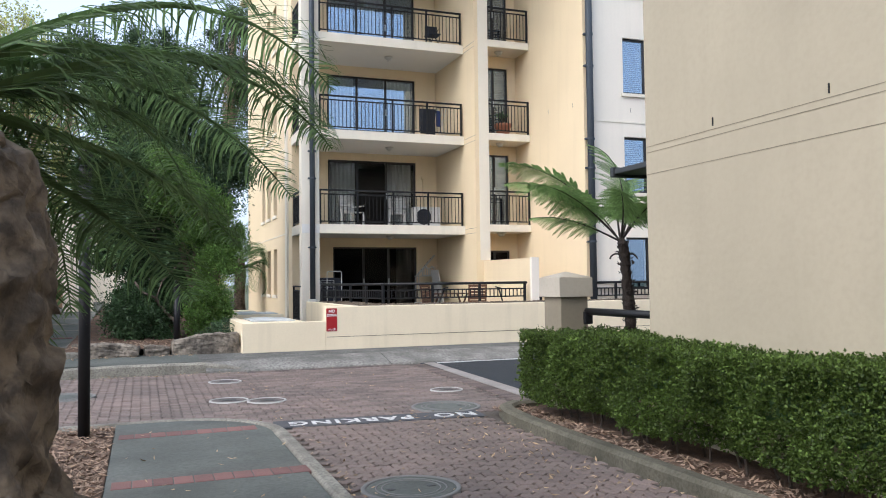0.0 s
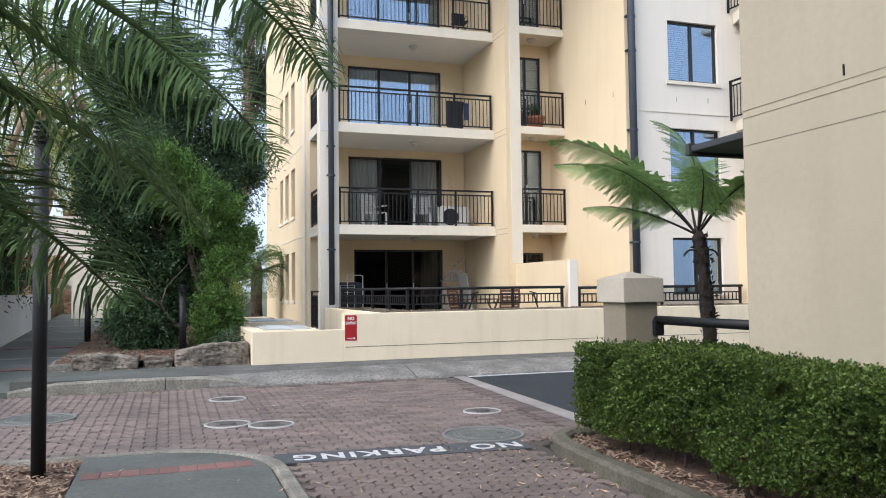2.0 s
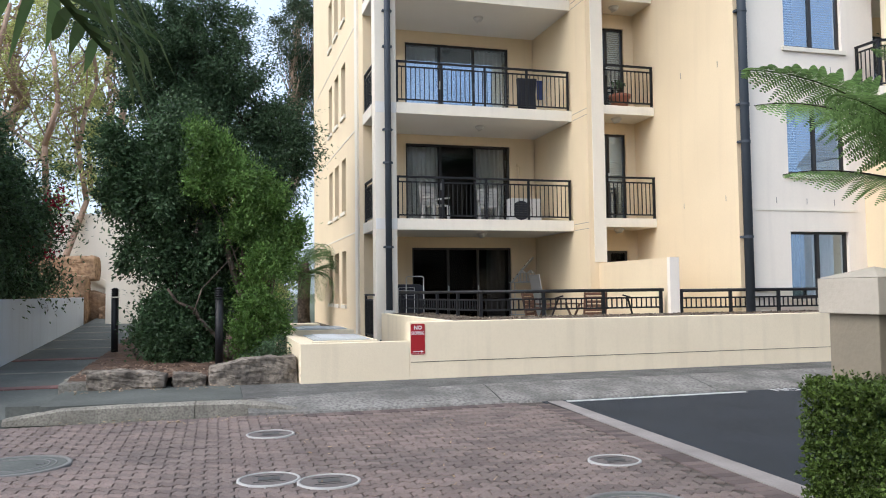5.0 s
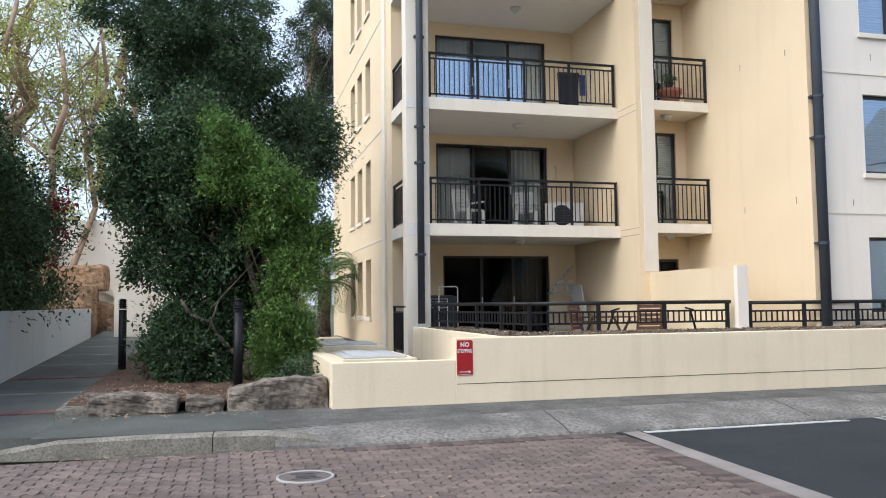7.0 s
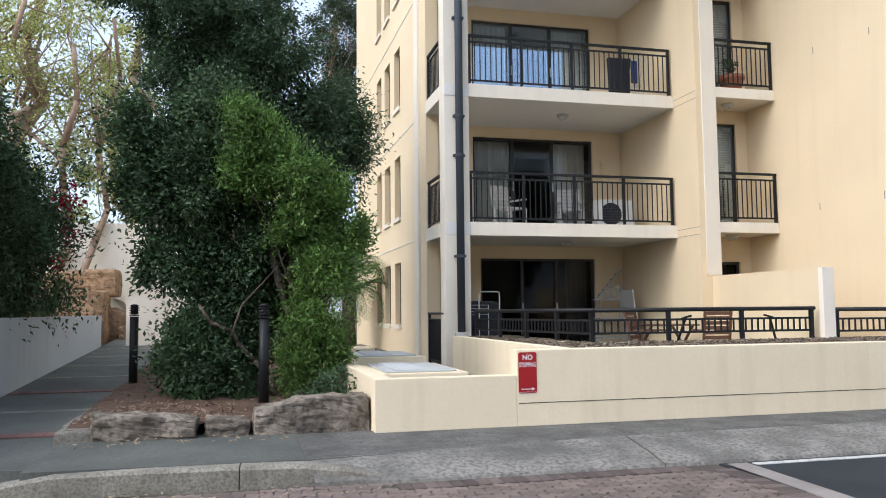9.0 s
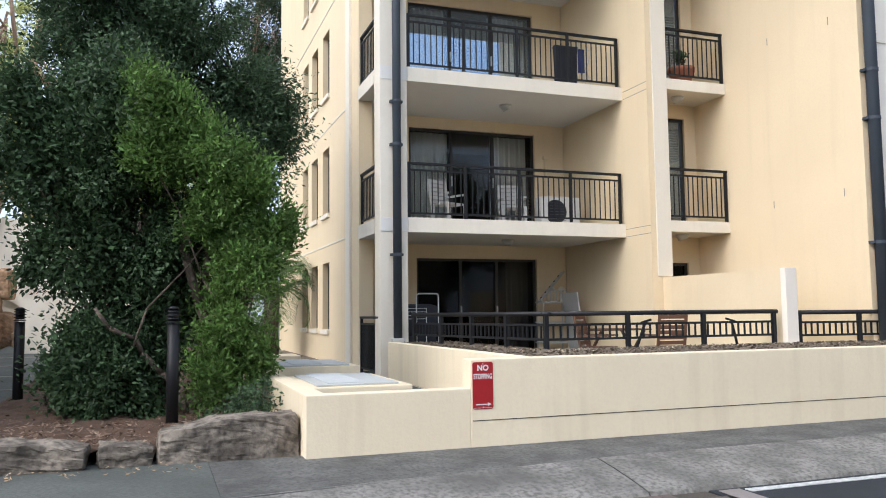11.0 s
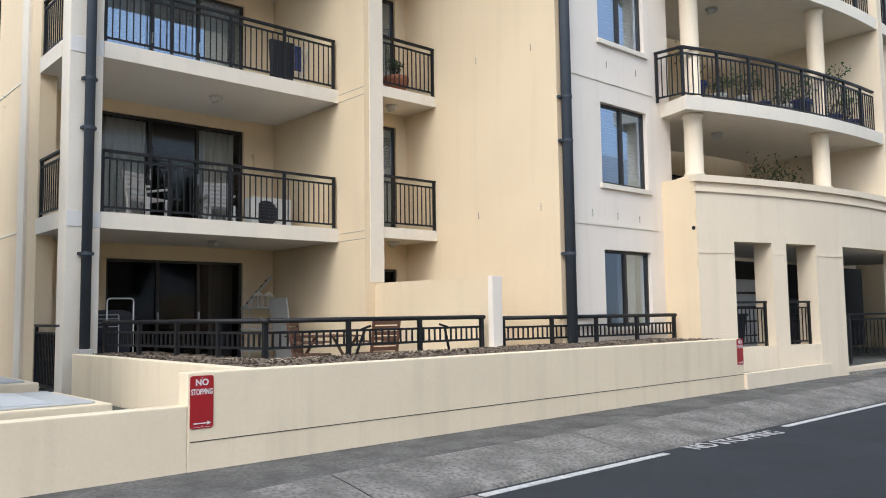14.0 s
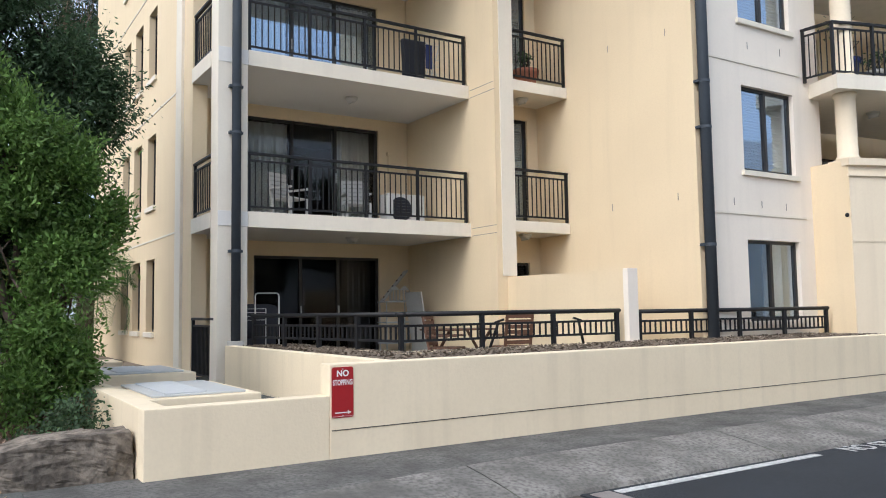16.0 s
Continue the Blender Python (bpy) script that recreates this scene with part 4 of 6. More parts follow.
# ---- planter and low walls on the street ----
WY = 15.55
structure("planter_wall", box(3.38, 13.1, WY, 15.76, 0.0, 1.0, 0.012), WALLCREAM, "long cream rendered planter wall along the footpath", "wall")
bm = bmesh.new()
add_box(bm, 3.40, 13.1, WY - 0.0035, WY + 0.002, 0.404, 0.412)
structure("planter_wall_joint", bm, JOINT, "thin dark joints in the planter wall", "trim")
structure("planter_return", box(3.97, 4.14, 15.765, 20.58, 0.2, 1.0, 0.01), WALLCREAM, "cream planter return wall towards the building", "wall")
slab("planter_back", [(4.38, 20.57), (4.47, 20.57), (5.12, 17.30), (13.0, 17.0), (13.0, 16.6), (9.0, 17.05), (5.0, 17.08)], 0.3, 0.985, WALLCREAM, "back kerb of the planter under the railing", "wall")
soil("planter_soil", 4.14, 13.0, 15.76, 17.15, 0.965, 0.0, 4.0, EARTH, "dry rough earth in the raised planter", step=0.06, amp=0.018)
chips("planter_rubble", [(4.2, 12.9, 15.8, 17.1, 0.985), (4.2, 5.0, 17.1, 20.5, 0.985)], 8500, 0.048, EARTH, 9, "loose earth crumbs in the raised planter", 0.7)
soil("planter_soil_side", 4.14, 5.1, 17.1, 20.57, 0.965, 0.0, 5.0, EARTH, "dry rough earth in the planter return", step=0.07, amp=0.03)
structure("low_wall_front", box(1.78, 3.379, WY + 0.004, 15.74, 0.0, 0.72, 0.01), WALLCREAM, "low cream front wall of the light wells", "wall")
structure("low_wall_side", box(1.78, 1.985, 15.742, 21.2, 0.0, 0.72, 0.01), WALLCREAM, "low cream side wall beside the garden", "wall")
structure("well_floor", box(1.99, 3.96, 15.745, 24.0, 0.0, 0.42), CONCRETE, "sunken concrete strip between the light wells", "floor")
structure("side_floor", box(2.0, 3.9, 24.0, 31, 0.0, 0.46), EARTH, "earth strip along the side wall", "garden bed")
for y0, y1, top in ((16.6, 18.35, 0.27), (18.97, 20.4, 0.335)):
    t = thing("light_well", "cream rendered light well box with a grey sheet lid", "light well", "light wells", 2.6, y0, 0.42)
    part("body", box(-0.612, 0.52, 0, y1 - y0, 0, top, 0.012), WALLCREAM, t)
    part("lid", box(-0.5, 0.40, 0.12, y1 - y0 - 0.1, top + 0.003, top + 0.022, 0.006), GALV, t, "perforated pale grey sheet lid")
    rib = data_of("rib", tube((-0.42, 0, top + 0.026), (-0.02, 0.0, top + 0.026), 0.012, seg=8), GALV)
    for k in range(16):
        put("rib", rib, t).location = (0.05, 0.2 + k * (y1 - y0 - 0.4) / 15, 0)
tagged(part("low_box", box(2.0, 2.9, 22.4, 23.2, 0.4, 0.74, 0.02), WALLCREAM, None), "low cream rendered box beside the building", "light well")

# ---- near building on the right ----
panel_wall("near_wall", -9.0, 6.30, 0.0, 7.0, 0.3, along_y(4.44), TAN, label="tall tan rendered wall behind the hedge")
panel_wall("near_wall_end", 4.74, 12.0, 0.0, 7.0, 0.3, along_x(6.0), TAN, label="tan rendered end wall of the near building")
structure("near_roof", box(4.3, 12.2, -9.2, 6.4, 7.0, 7.2), ROOFTILE, "flat roof of the near building", "roof")
bm = bmesh.new()
for z in (2.71, 2.655, 2.45):
    add_box(bm, 4.437, 4.441, -9.0, 6.29, z, z + 0.0045)
structure("near_wall_joint", bm, TAUPE, "thin cable and render joints along the tan wall", "trim")
bm = bmesh.new()
for y, z in ((5.35, 2.74), (4.15, 2.74)):
    add_box(bm, 4.43, 4.442, y, y + 0.008, z, z + 0.07)
structure("near_wall_clip", bm, BLACKMETAL, "small black cable clips on the tan wall", "trim")
aw = thing("awning", "flat charcoal awning with a steel beam beyond the tan wall", "awning", x=4.86, y=6.32, z=2.6)
part("sheet", box(0, 5.5, 0, 1.17, 0.03, 0.09, 0.01), AWNING, aw)
part("fascia", box(-0.02, 5.5, 1.171, 1.23, 0.0, 0.11, 0.008), AWNING, aw)
part("beam", box(0.1, 5.5, 0.35, 0.45, -0.08, 0.028), AWNING, aw)

# ---- street things ----
def letters(text, size, mat, parent, m, spacing=1.0, wide=1.0, name="lettering", bold=0.0):
    """Raised lettering as a mesh part, centred at the pose m."""
    cu = bpy.data.curves.new("lettering", "FONT")
    cu.body, cu.size, cu.align_x, cu.align_y, cu.extrude, cu.space_character = text, size, "CENTER", "CENTER", 0.0008, spacing
    cu.offset = bold
    tmp = new("lettering_source", cu)
    bpy.context.view_layer.update()
    me = bpy.data.meshes.new_from_object(tmp.evaluated_get(bpy.context.evaluated_depsgraph_get()))
    bpy.data.objects.remove(tmp)
    bpy.data.curves.remove(cu)
    me.materials.clear()
    me.materials.append(mat)
    ob = put(name, me, parent)
    ob.matrix_basis = m @ Matrix.Diagonal((wide, 1, 1, 1))
    return ob


def street_sign(x, y, z, w, h):
    t = thing("parking_sign", "red no stopping sign with white lettering on the cream wall", "sign", "no stopping signs", x, y, z)
    bm = bmesh.new()
    ring, r = [], 0.022
    for cx, cz, a0 in ((w / 2 - r, h / 2 - r, 0), (-w / 2 + r, h / 2 - r, 90), (-w / 2 + r, -h / 2 + r, 180), (w / 2 - r, -h / 2 + r, 270)):
        ring += [(cx + r * math.cos(radians(a0 + 22.5 * k)), cz + r * math.sin(radians(a0 + 22.5 * k))) for k in range(5)]
    fr = [bm.verts.new((a, -0.006, c)) for a, c in ring]
    bk = [bm.verts.new((a, 0.0, c)) for a, c in ring]
    bm.faces.new(fr)
    bm.faces.new(bk[::-1])
    for i in range(len(ring)):
        j = (i + 1) % len(ring)
        bm.faces.new((fr[i], bk[i], bk[j], fr[j]))
    part("plate", bm, SIGNRED, t)
    part("border", tube((-w / 2 + 0.01, -0.0065, -h / 2 + 0.012), (w / 2 - 0.01, -0.0065, -h / 2 + 0.012), 0.0016, seg=5), SIGNWHITE, t)
    letters("NO", 0.075, SIGNWHITE, t, Matrix.Translation((0, -0.0075, h * 0.37)) @ pose(0, 0, 0, 90), 1.05, 1.0, bold=0.003)
    letters("STOPPING", 0.068, SIGNWHITE, t, Matrix.Translation((0, -0.0075, h * 0.19)) @ pose(0, 0, 0, 90), 1.05, 0.60, bold=0.002)
    bm = box(-0.075, 0.055, -0.0085, -0.0065, -h * 0.40 - 0.005, -h * 0.40 + 0.005)
    vs = [bm.verts.new((a, -0.0086, -h * 0.40 + c)) for a, c in ((0.085, 0), (0.048, 0.019), (0.048, -0.019))]
    bm.faces.new(vs)
    part("arrow", bm, SIGNWHITE, t)
    for dz in (h * 0.46, -h * 0.46):
        part("screw", tube((0, -0.0095, dz), (0, -0.006, dz), 0.006, seg=8), GALV, t)


street_sign(3.505, 15.549, 0.745, 0.215, 0.455)
street_sign(12.99, 15.549, 0.785, 0.20, 0.43)

# lines and words on the road
structure("road_line_1", box(5.02, 7.72, 13.59, 13.68, 0.0, 0.006), PAINT, "worn white edge line on the asphalt", "road marking")
structure("road_line_2", box(10.4, 30.0, 13.59, 13.68, 0.0, 0.006), PAINT, "worn white edge line on the asphalt", "road marking")
structure("road_line_3", box(12.5, 14.3, 13.02, 13.09, 0.0, 0.006), PAINT, "short worn white mark on the asphalt", "road marking")
t = thing("road_lettering", "worn white no stopping lettering on the asphalt", "road marking", x=9.03, y=13.55, z=0.007, kind="structure")
letters("NO STOPPING", 0.34, PAINT, t, pose(0, 0, 0, 0, 0, -4), 1.0, 0.80, bold=0.006)
t = thing("painted_panel", "dark painted strip with white no parking lettering", "road marking", x=2.42, y=8.25, z=0.0, kind="structure")
strip = box(-1.13, 1.13, -0.205, 0.205, -0.01, 0.006)
part("strip", strip, PANEL, t)
words = letters("NO  PARKING", 0.30, PAINT, t, pose(0.04, 0.0, 0.008, 0, 0, 180), 1.18, bold=0.008)
words.matrix_basis = words.matrix_basis @ Matrix.Diagonal((2.03 / words.dimensions.x, 1, 1, 1))
t.matrix_basis = pose(2.41, 8.33, 0.0, 0, 0, -5.0)


COVERLID = material("cover_lid", (0.15, 0.125, 0.115), 0.8, dark=(0.09, 0.08, 0.075), scale=6, grain=60, speck=0.6, bump=0.4)
PALERING = material("pale_cover_ring", (0.42, 0.41, 0.39), 0.8, dark=(0.28, 0.27, 0.26), scale=6, grain=60, bump=0.3)


def cover(x, y, r, label, square=False):
    t = thing("manhole_cover", label, "manhole cover", "covers in the paving", x, y, 0.0)
    v, f = lathe([(r, -0.02), (r, 0.008), (r - 0.008, 0.012), (r * 0.91, 0.012), (r * 0.90, 0.004), (r * 0.90, -0.02)], 40)
    ring = [q for q in f if len(q) == 4]
    put("ring", mesh_of("ring", v, ring, PALERING if not square else RINGCONC, True), t)
    v, f = lathe([(r * 0.898, -0.02), (r * 0.898, 0.004), (r * 0.84, 0.007)], 40)
    put("lid", mesh_of("lid", v, f, COVERLID if not square else CONCRETE), t)
    if square:
        for q in (0.72, 0.60):
            v, f = lathe([(r * q, 0.004), (r * q, 0.010), (r * (q - 0.03), 0.010), (r * (q - 0.03), 0.004)], 40)
            put("inner_ring", mesh_of("inner_ring", v, [w for w in f if len(w) == 4], RINGCONC, True), t)
        for a in (-0.42, 0.42):
            part("lifting_hole", box(r * a - 0.03, r * a + 0.03, -0.025, 0.025, 0.004, 0.011), IRON, t)
        return
    part("lifting_hole", box(-r * 0.34, r * 0.34, -r * 0.2, r * 0.2, 0.006, 0.0125), IRON, t)
    rib = data_of("rib", box(-r * 0.5, r * 0.5, -0.006, 0.006, 0.009, 0.012), IRON)
    for k in (-2, 2):
        put("rib", rib, t).location = (0, k * r * 0.2, 0)


COVERS = ((1.17, 12.48, 0.245), (3.88, 10.20, 0.225), (1.03, 10.45, 0.245), (1.47, 10.23, 0.245), (3.35, 8.83, 0.41), (-1.0, 11.66, 0.43), (1.80, 5.46, 0.36))
for x, y, r in COVERS:
    cover(x, y, r, "large round concrete-filled manhole cover" if r > 0.3 else "round iron manhole cover with a pale concrete ring", r > 0.3)


def bollard(x, y, z, h, r, label, name="bollard_light"):
    t = thing(name, label, "bollard light", "black posts", x, y, z)
    part("post", tube((0, 0, -0.02), (0, 0, h - 0.16), r, seg=18), BLACKMETAL, t, smooth=True)
    head = part("lamp_head", tube((0, 0, h - 0.13), (0, 0, h), r * 0.86, seg=18), BLACKMETAL, t, smooth=True)
    for k in range(4):
        zz = h - 0.15 + k * 0.038
        part("louvre", tube((0, 0, zz), (0, 0, zz + 0.016), r * 1.25, r * 1.05, 18), BLACKMETAL, head, smooth=True)
    part("cap", tube((0, 0, h), (0, 0, h + 0.03), r * 1.2, r * 0.5, 18), BLACKMETAL, t, smooth=True)


bollard(0.67, 17.45, 0.28, 1.25, 0.065, "black metal bollard light in the garden bed")
bollard(-1.23, 20.3, 0.26, 1.30, 0.065, "black metal bollard light beside the walkway")
bollard(-0.52, 8.40, 0.02, 2.75, 0.054, "tall black metal lamp post in the mulch", "lamp_post")

# gate post and rail by the hedge
t = thing("gate_post", "rendered taupe gate post with a pyramid cap", "post", x=4.5, y=7.98, z=0.0)
part("shaft", box(-0.17, 0.17, -0.19, 0.2, 0.0, 1.285, 0.008), TAUPE, t)
bm = bmesh.new()
add_box(bm, -0.21, 0.21, -0.235, 0.245, 1.285, 1.50, 0.006)
vs = [bm.verts.new(p) for p in ((-0.21, -0.235, 1.502), (0.21, -0.235, 1.502), (0.21, 0.245, 1.502), (-0.21, 0.245, 1.502), (0, 0.005, 1.57))]
for q in ((0, 1, 4), (1, 2, 4), (2, 3, 4), (3, 0, 4)):
    bm.faces.new([vs[i] for i in q])
part("cap", bm, CAPTAN, t, "paler rendered cap")
t = thing("handrail", "round black metal rail between post and wall", "handrail", x=4.66, y=7.78, z=0.0)
part("rail", tube((0, 0.02, 1.12), (0.03, -1.5, 1.12), 0.04, seg=14), BLACKMETAL, t, smooth=True)
part("bracket", box(-0.05, 0.05, -0.03, 0.04, 0.98, 1.12, 0.01), BLACKMETAL, t)

# ---- hedge ----
rng = np.random.default_rng(11)
hedge = thing("hedge", "clipped box hedge with fresh green leaves", "hedge", x=3.8, y=7.7, z=0.05)
HB = ((3.88, 4.42, 2.45, 6.35, 0.06, 0.93), (3.88, 4.90, 6.35, 7.62, 0.06, 0.93), (3.88, 4.22, 7.6, 7.86, 0.06, 0.92))
# dark boxes inside the foliage stand in for shade between its leaves
core = bmesh.new()
for x0, x1, y0, y1, z0, z1 in HB:
    add_box(core, x0 + 0.10 - 3.8, x1 - 0.07 - 3.8, y0 + 0.05 - 7.7, y1 - 0.10 - 7.7, z0 + 0.34, z1 - 0.14)
part("core", core, L_DARK, hedge, "dark filler boxes for the shade between the leaves")
pts, outs = [], []
for n, fix in ((6000, "x"), (3600, "z"), (1000, "y"), (600, "y2")):
    if fix == "x":
        y = rng.uniform(2.4, 7.88, n)
        z = rng.uniform(0.20, 0.93, n)
        bulge = 0.05 * np.sin(y * 3.1) * np.sin(z * 6.0) + 0.03 * np.sin(y * 9.0 + z * 7)
        x = 3.87 + bulge + rng.uniform(-0.03, 0.075, n) + np.clip(0.42 - z, 0, 1) * 0.75 * (0.55 + 0.45 * np.sin(y * 4 + 1))
        p, o = np.stack([x, y, z], 1), (-1, 0, 0.3)
    elif fix == "z":
        y = rng.uniform(2.4, 7.88, n)
        lim = np.where(y > 6.3, 4.9, 4.42)
        x = 3.85 + (lim - 3.85) * rng.uniform(0, 1, n)
        z = 0.90 + 0.02 * np.sin(y * 2.3) + 0.015 * np.sin(x * 9 + y * 5) + rng.uniform(-0.04, 0.025, n)
        p, o = np.stack([x, y, z], 1), (0, 0, 1)
    elif fix == "y":
        x = rng.uniform(3.86, 4.9, n)
        z = rng.uniform(0.18, 0.93, n)
        y = np.where(x < 4.25, 7.88, 7.64) + rng.uniform(-0.06, 0.02, n)
        p, o = np.stack([x, y, z], 1), (0, 1, 0.3)
    else:
        y = rng.uniform(6.3, 7.64, n)
        z = rng.uniform(0.5, 0.93, n)
        x = 4.9 + rng.uniform(-0.06, 0.02, n)
        p, o = np.stack([x, y, z], 1), (1, 0, 0.3)
    each = 15
    o = np.array(o, float)
    sprig = rng.normal(size=(n, 3)) * 0.45 + o
    sprig /= np.linalg.norm(sprig, axis=1)[:, None]
    along = rng.uniform(-0.03, 0.035, (n * each, 1))
    pts.append(np.repeat(p, each, 0) + np.repeat(sprig, each, 0) * along + rng.normal(size=(n * each, 3)) * 0.008)
    outs.append(np.repeat(sprig, each, 0))
pts, outs = np.concatenate(pts), np.concatenate(outs)
put("foliage", leaves_mesh("foliage", pts - np.array((3.8, 7.7, 0.05)), 0.024, 0.0085, L_HEDGE, rng, -0.05, outs * 0.7), hedge)
for k in range(26):
    y = -0.25 - k * 0.2
    part("stem", tube((0.34 + 0.06 * math.sin(k * 3), y, -0.02), (0.25 + 0.05 * math.sin(k * 5), y + 0.1 * math.sin(k), 0.45), 0.012, 0.006, 6), BARK, hedge)

# ---- palm by the path ----
def frond(length, lift, droop, leaflets, leaf_len, rng, name="frond"):
    """A feather frond along +x from its base: curved stalk and hanging leaflets."""
    n = 14
    path, p, ang = [], Vector((0, 0, 0)), lift
    for k in range(n + 1):
        path.append(p.copy())
        p = p + Vector((math.cos(ang), 0, math.sin(ang))) * (length / n)
        ang -= droop / n * (0.4 + 1.2 * k / n)
    verts, faces = [], []
    for k in range(n):
        a, b = path[k], path[k + 1]
        r0, r1 = 0.022 * (1 - k / n) + 0.004, 0.022 * (1 - (k + 1) / n) + 0.004
        i = len(verts)
        for q, r in ((a, r0), (b, r1)):
            verts += [q + Vector((0, r, 0)), q + Vector((0, -r * 0.5, r)), q + Vector((0, -r * 0.5, -r))]
        faces += [(i + j, i + (j + 1) % 3, i + 3 + (j + 1) % 3, i + 3 + j) for j in range(3)]
    for s in (-1, 1):
        for k in range(leaflets):
            f = 0.10 + 0.9 * k / leaflets
            q = f * n
            a = path[int(q)].lerp(path[min(int(q) + 1, n)], q - int(q))
            t = (path[min(int(q) + 1, n)] - path[max(int(q) - 1, 0)]).normalized()
            l = leaf_len * (math.sin(math.pi * min(f * 0.9 + 0.12, 1)) ** 0.6 + 0.12) * rng.uniform(0.8, 1.1)
            out = (t * 0.75 + Vector((0, s, 0)) * rng.uniform(0.7, 1.0) + Vector((0, 0, rng.uniform(-0.05, 0.35)))).normalized()
            w = 0.008 * rng.uniform(0.8, 1.2)
            m1 = a + out * l * 0.5 + Vector((0, 0, -0.05 * l))
            m2 = a + out * l * 0.80 + Vector((0, 0, -0.20 * l * rng.uniform(0.6, 1.5)))
            m3 = a + out * l * 0.98 + Vector((0, 0, -0.42 * l * rng.uniform(0.6, 1.5)))
            side = t * w
            i = len(verts)
            verts += [a - side * 0.6, a + side * 0.6, m1 - side, m1 + side, m2 - side * 0.8, m2 + side * 0.8, m3]
            faces += [(i, i + 1, i + 3, i + 2), (i + 2, i + 3, i + 5, i + 4), (i + 4, i + 5, i + 6)]
    return mesh_of(name, verts, faces, L_PALM)


rng = np.random.default_rng(21)
palm = thing("palm_tree", "stout feather palm with arching green fronds", "palm tree", x=-0.74, y=2.85, z=0.0)
prof = [(0.66, -0.05), (0.72, 0.2), (0.68, 0.5), (0.60, 0.75), (0.47, 0.95), (0.47, 1.2), (0.48, 1.5), (0.42, 1.75), (0.30, 1.95), (0.16, 2.1)]
fine = []
for (r0, h0), (r1, h1) in zip(prof, prof[1:]):
    fine += [(r0 + (r1 - r0) * k / 10, h0 + (h1 - h0) * k / 10) for k in range(10)]
v, f = lathe(fine + [prof[-1]], 110)
me = mesh_of("trunk", v, f, PALMBARK, True)
wobble(me, 0.08, 3.2, 1.0)
wobble(me, 0.05, 8.0, 4.0)
wobble(me, 0.03, 20.0, 7.0)
wobble(me, 0.012, 50.0, 9.0)
put("trunk", me, palm)
for az, lift, droop, length in ((57, 0.30, 1.0, 3.1), (52, 0.52, 1.1, 3.0), (62, 0.46, 0.95, 3.0), (48, 0.36, 0.9, 2.8), (68, 0.30, 0.9, 2.8), (78, 0.42, 1.0, 2.75), (110, 0.5, 1.4, 2.6), (150, 0.5, 1.6, 2.8), (185, 0.7, 1.7, 2.8), (220, 0.5, 1.6, 2.8), (255, 0.8, 1.7, 2.6), (300, 1.2, 1.0, 2.0), (66, -0.08, 0.6, 2.3), (90, -0.12, 0.7, 2.2), (76, 0.04, 0.6, 2.5), (44, 0.66, 1.3, 2.7), (55, 0.0, 0.5, 2.4), (80, 0.35, 2.3, 2.3), (92, 0.5, 2.5, 2.5), (86, 0.1, 1.9, 2.0), (104, 0.3, 2.2, 2.4)):
    fr = put("frond", frond(length, lift, droop, 100, 0.40, rng), palm)
    fr.matrix_basis = pose(0.05 * math.cos(radians(az)), 0.05 * math.sin(radians(az)), 2.05 + rng.uniform(-0.08, 0.15), rng.uniform(-18, 18), 0, az)

# ---- tree fern ----
FERN_TOP = 1.93
fern = thing("tree_fern", "tree fern with a fibrous dark trunk and lacy fronds", "tree fern", x=5.10, y=7.70, z=0.0)
rng = np.random.default_rng(31)


def fern_axis(h):
    f = h / FERN_TOP
    return 0.05 + 0.05 * math.sin(f * 2.6) - 0.11 * f * f, 0.02 * math.sin(f * 4)


rows = [(0.078, -0.02), (0.070, 0.3), (0.064, 0.7), (0.060, 1.1), (0.056, 1.5), (0.055, 1.75), (0.052, 1.88), (0.03, FERN_TOP)]
fine = []
for (r0, h0), (r1, h1) in zip(rows, rows[1:]):
    fine += [(r0 + (r1 - r0) * k / 8, h0 + (h1 - h0) * k / 8) for k in range(8)]
v, f = lathe(fine + [rows[-1]], 26)
v = [(a + fern_axis(c)[0], b + fern_axis(c)[1], c) for a, b, c in v]
me = mesh_of("trunk", v, f, FERNBARK, True)
wobble(me, 0.022, 14.0, 2.0)
wobble(me, 0.012, 40.0, 5.0)
put("trunk", me, fern)
stub = [(fern_axis(h)[0] + 0.06 * math.cos(a), fern_axis(h)[1] + 0.06 * math.sin(a), h) for a, h in zip(rng.uniform(0, 6.3, 420), rng.uniform(0.05, 1.88, 420))]
put("fibre_sheath", leaves_mesh("fibre_sheath", np.array(stub), 0.06, 0.012, FERNBARK, rng, -0.9), fern, "old broken frond stubs")


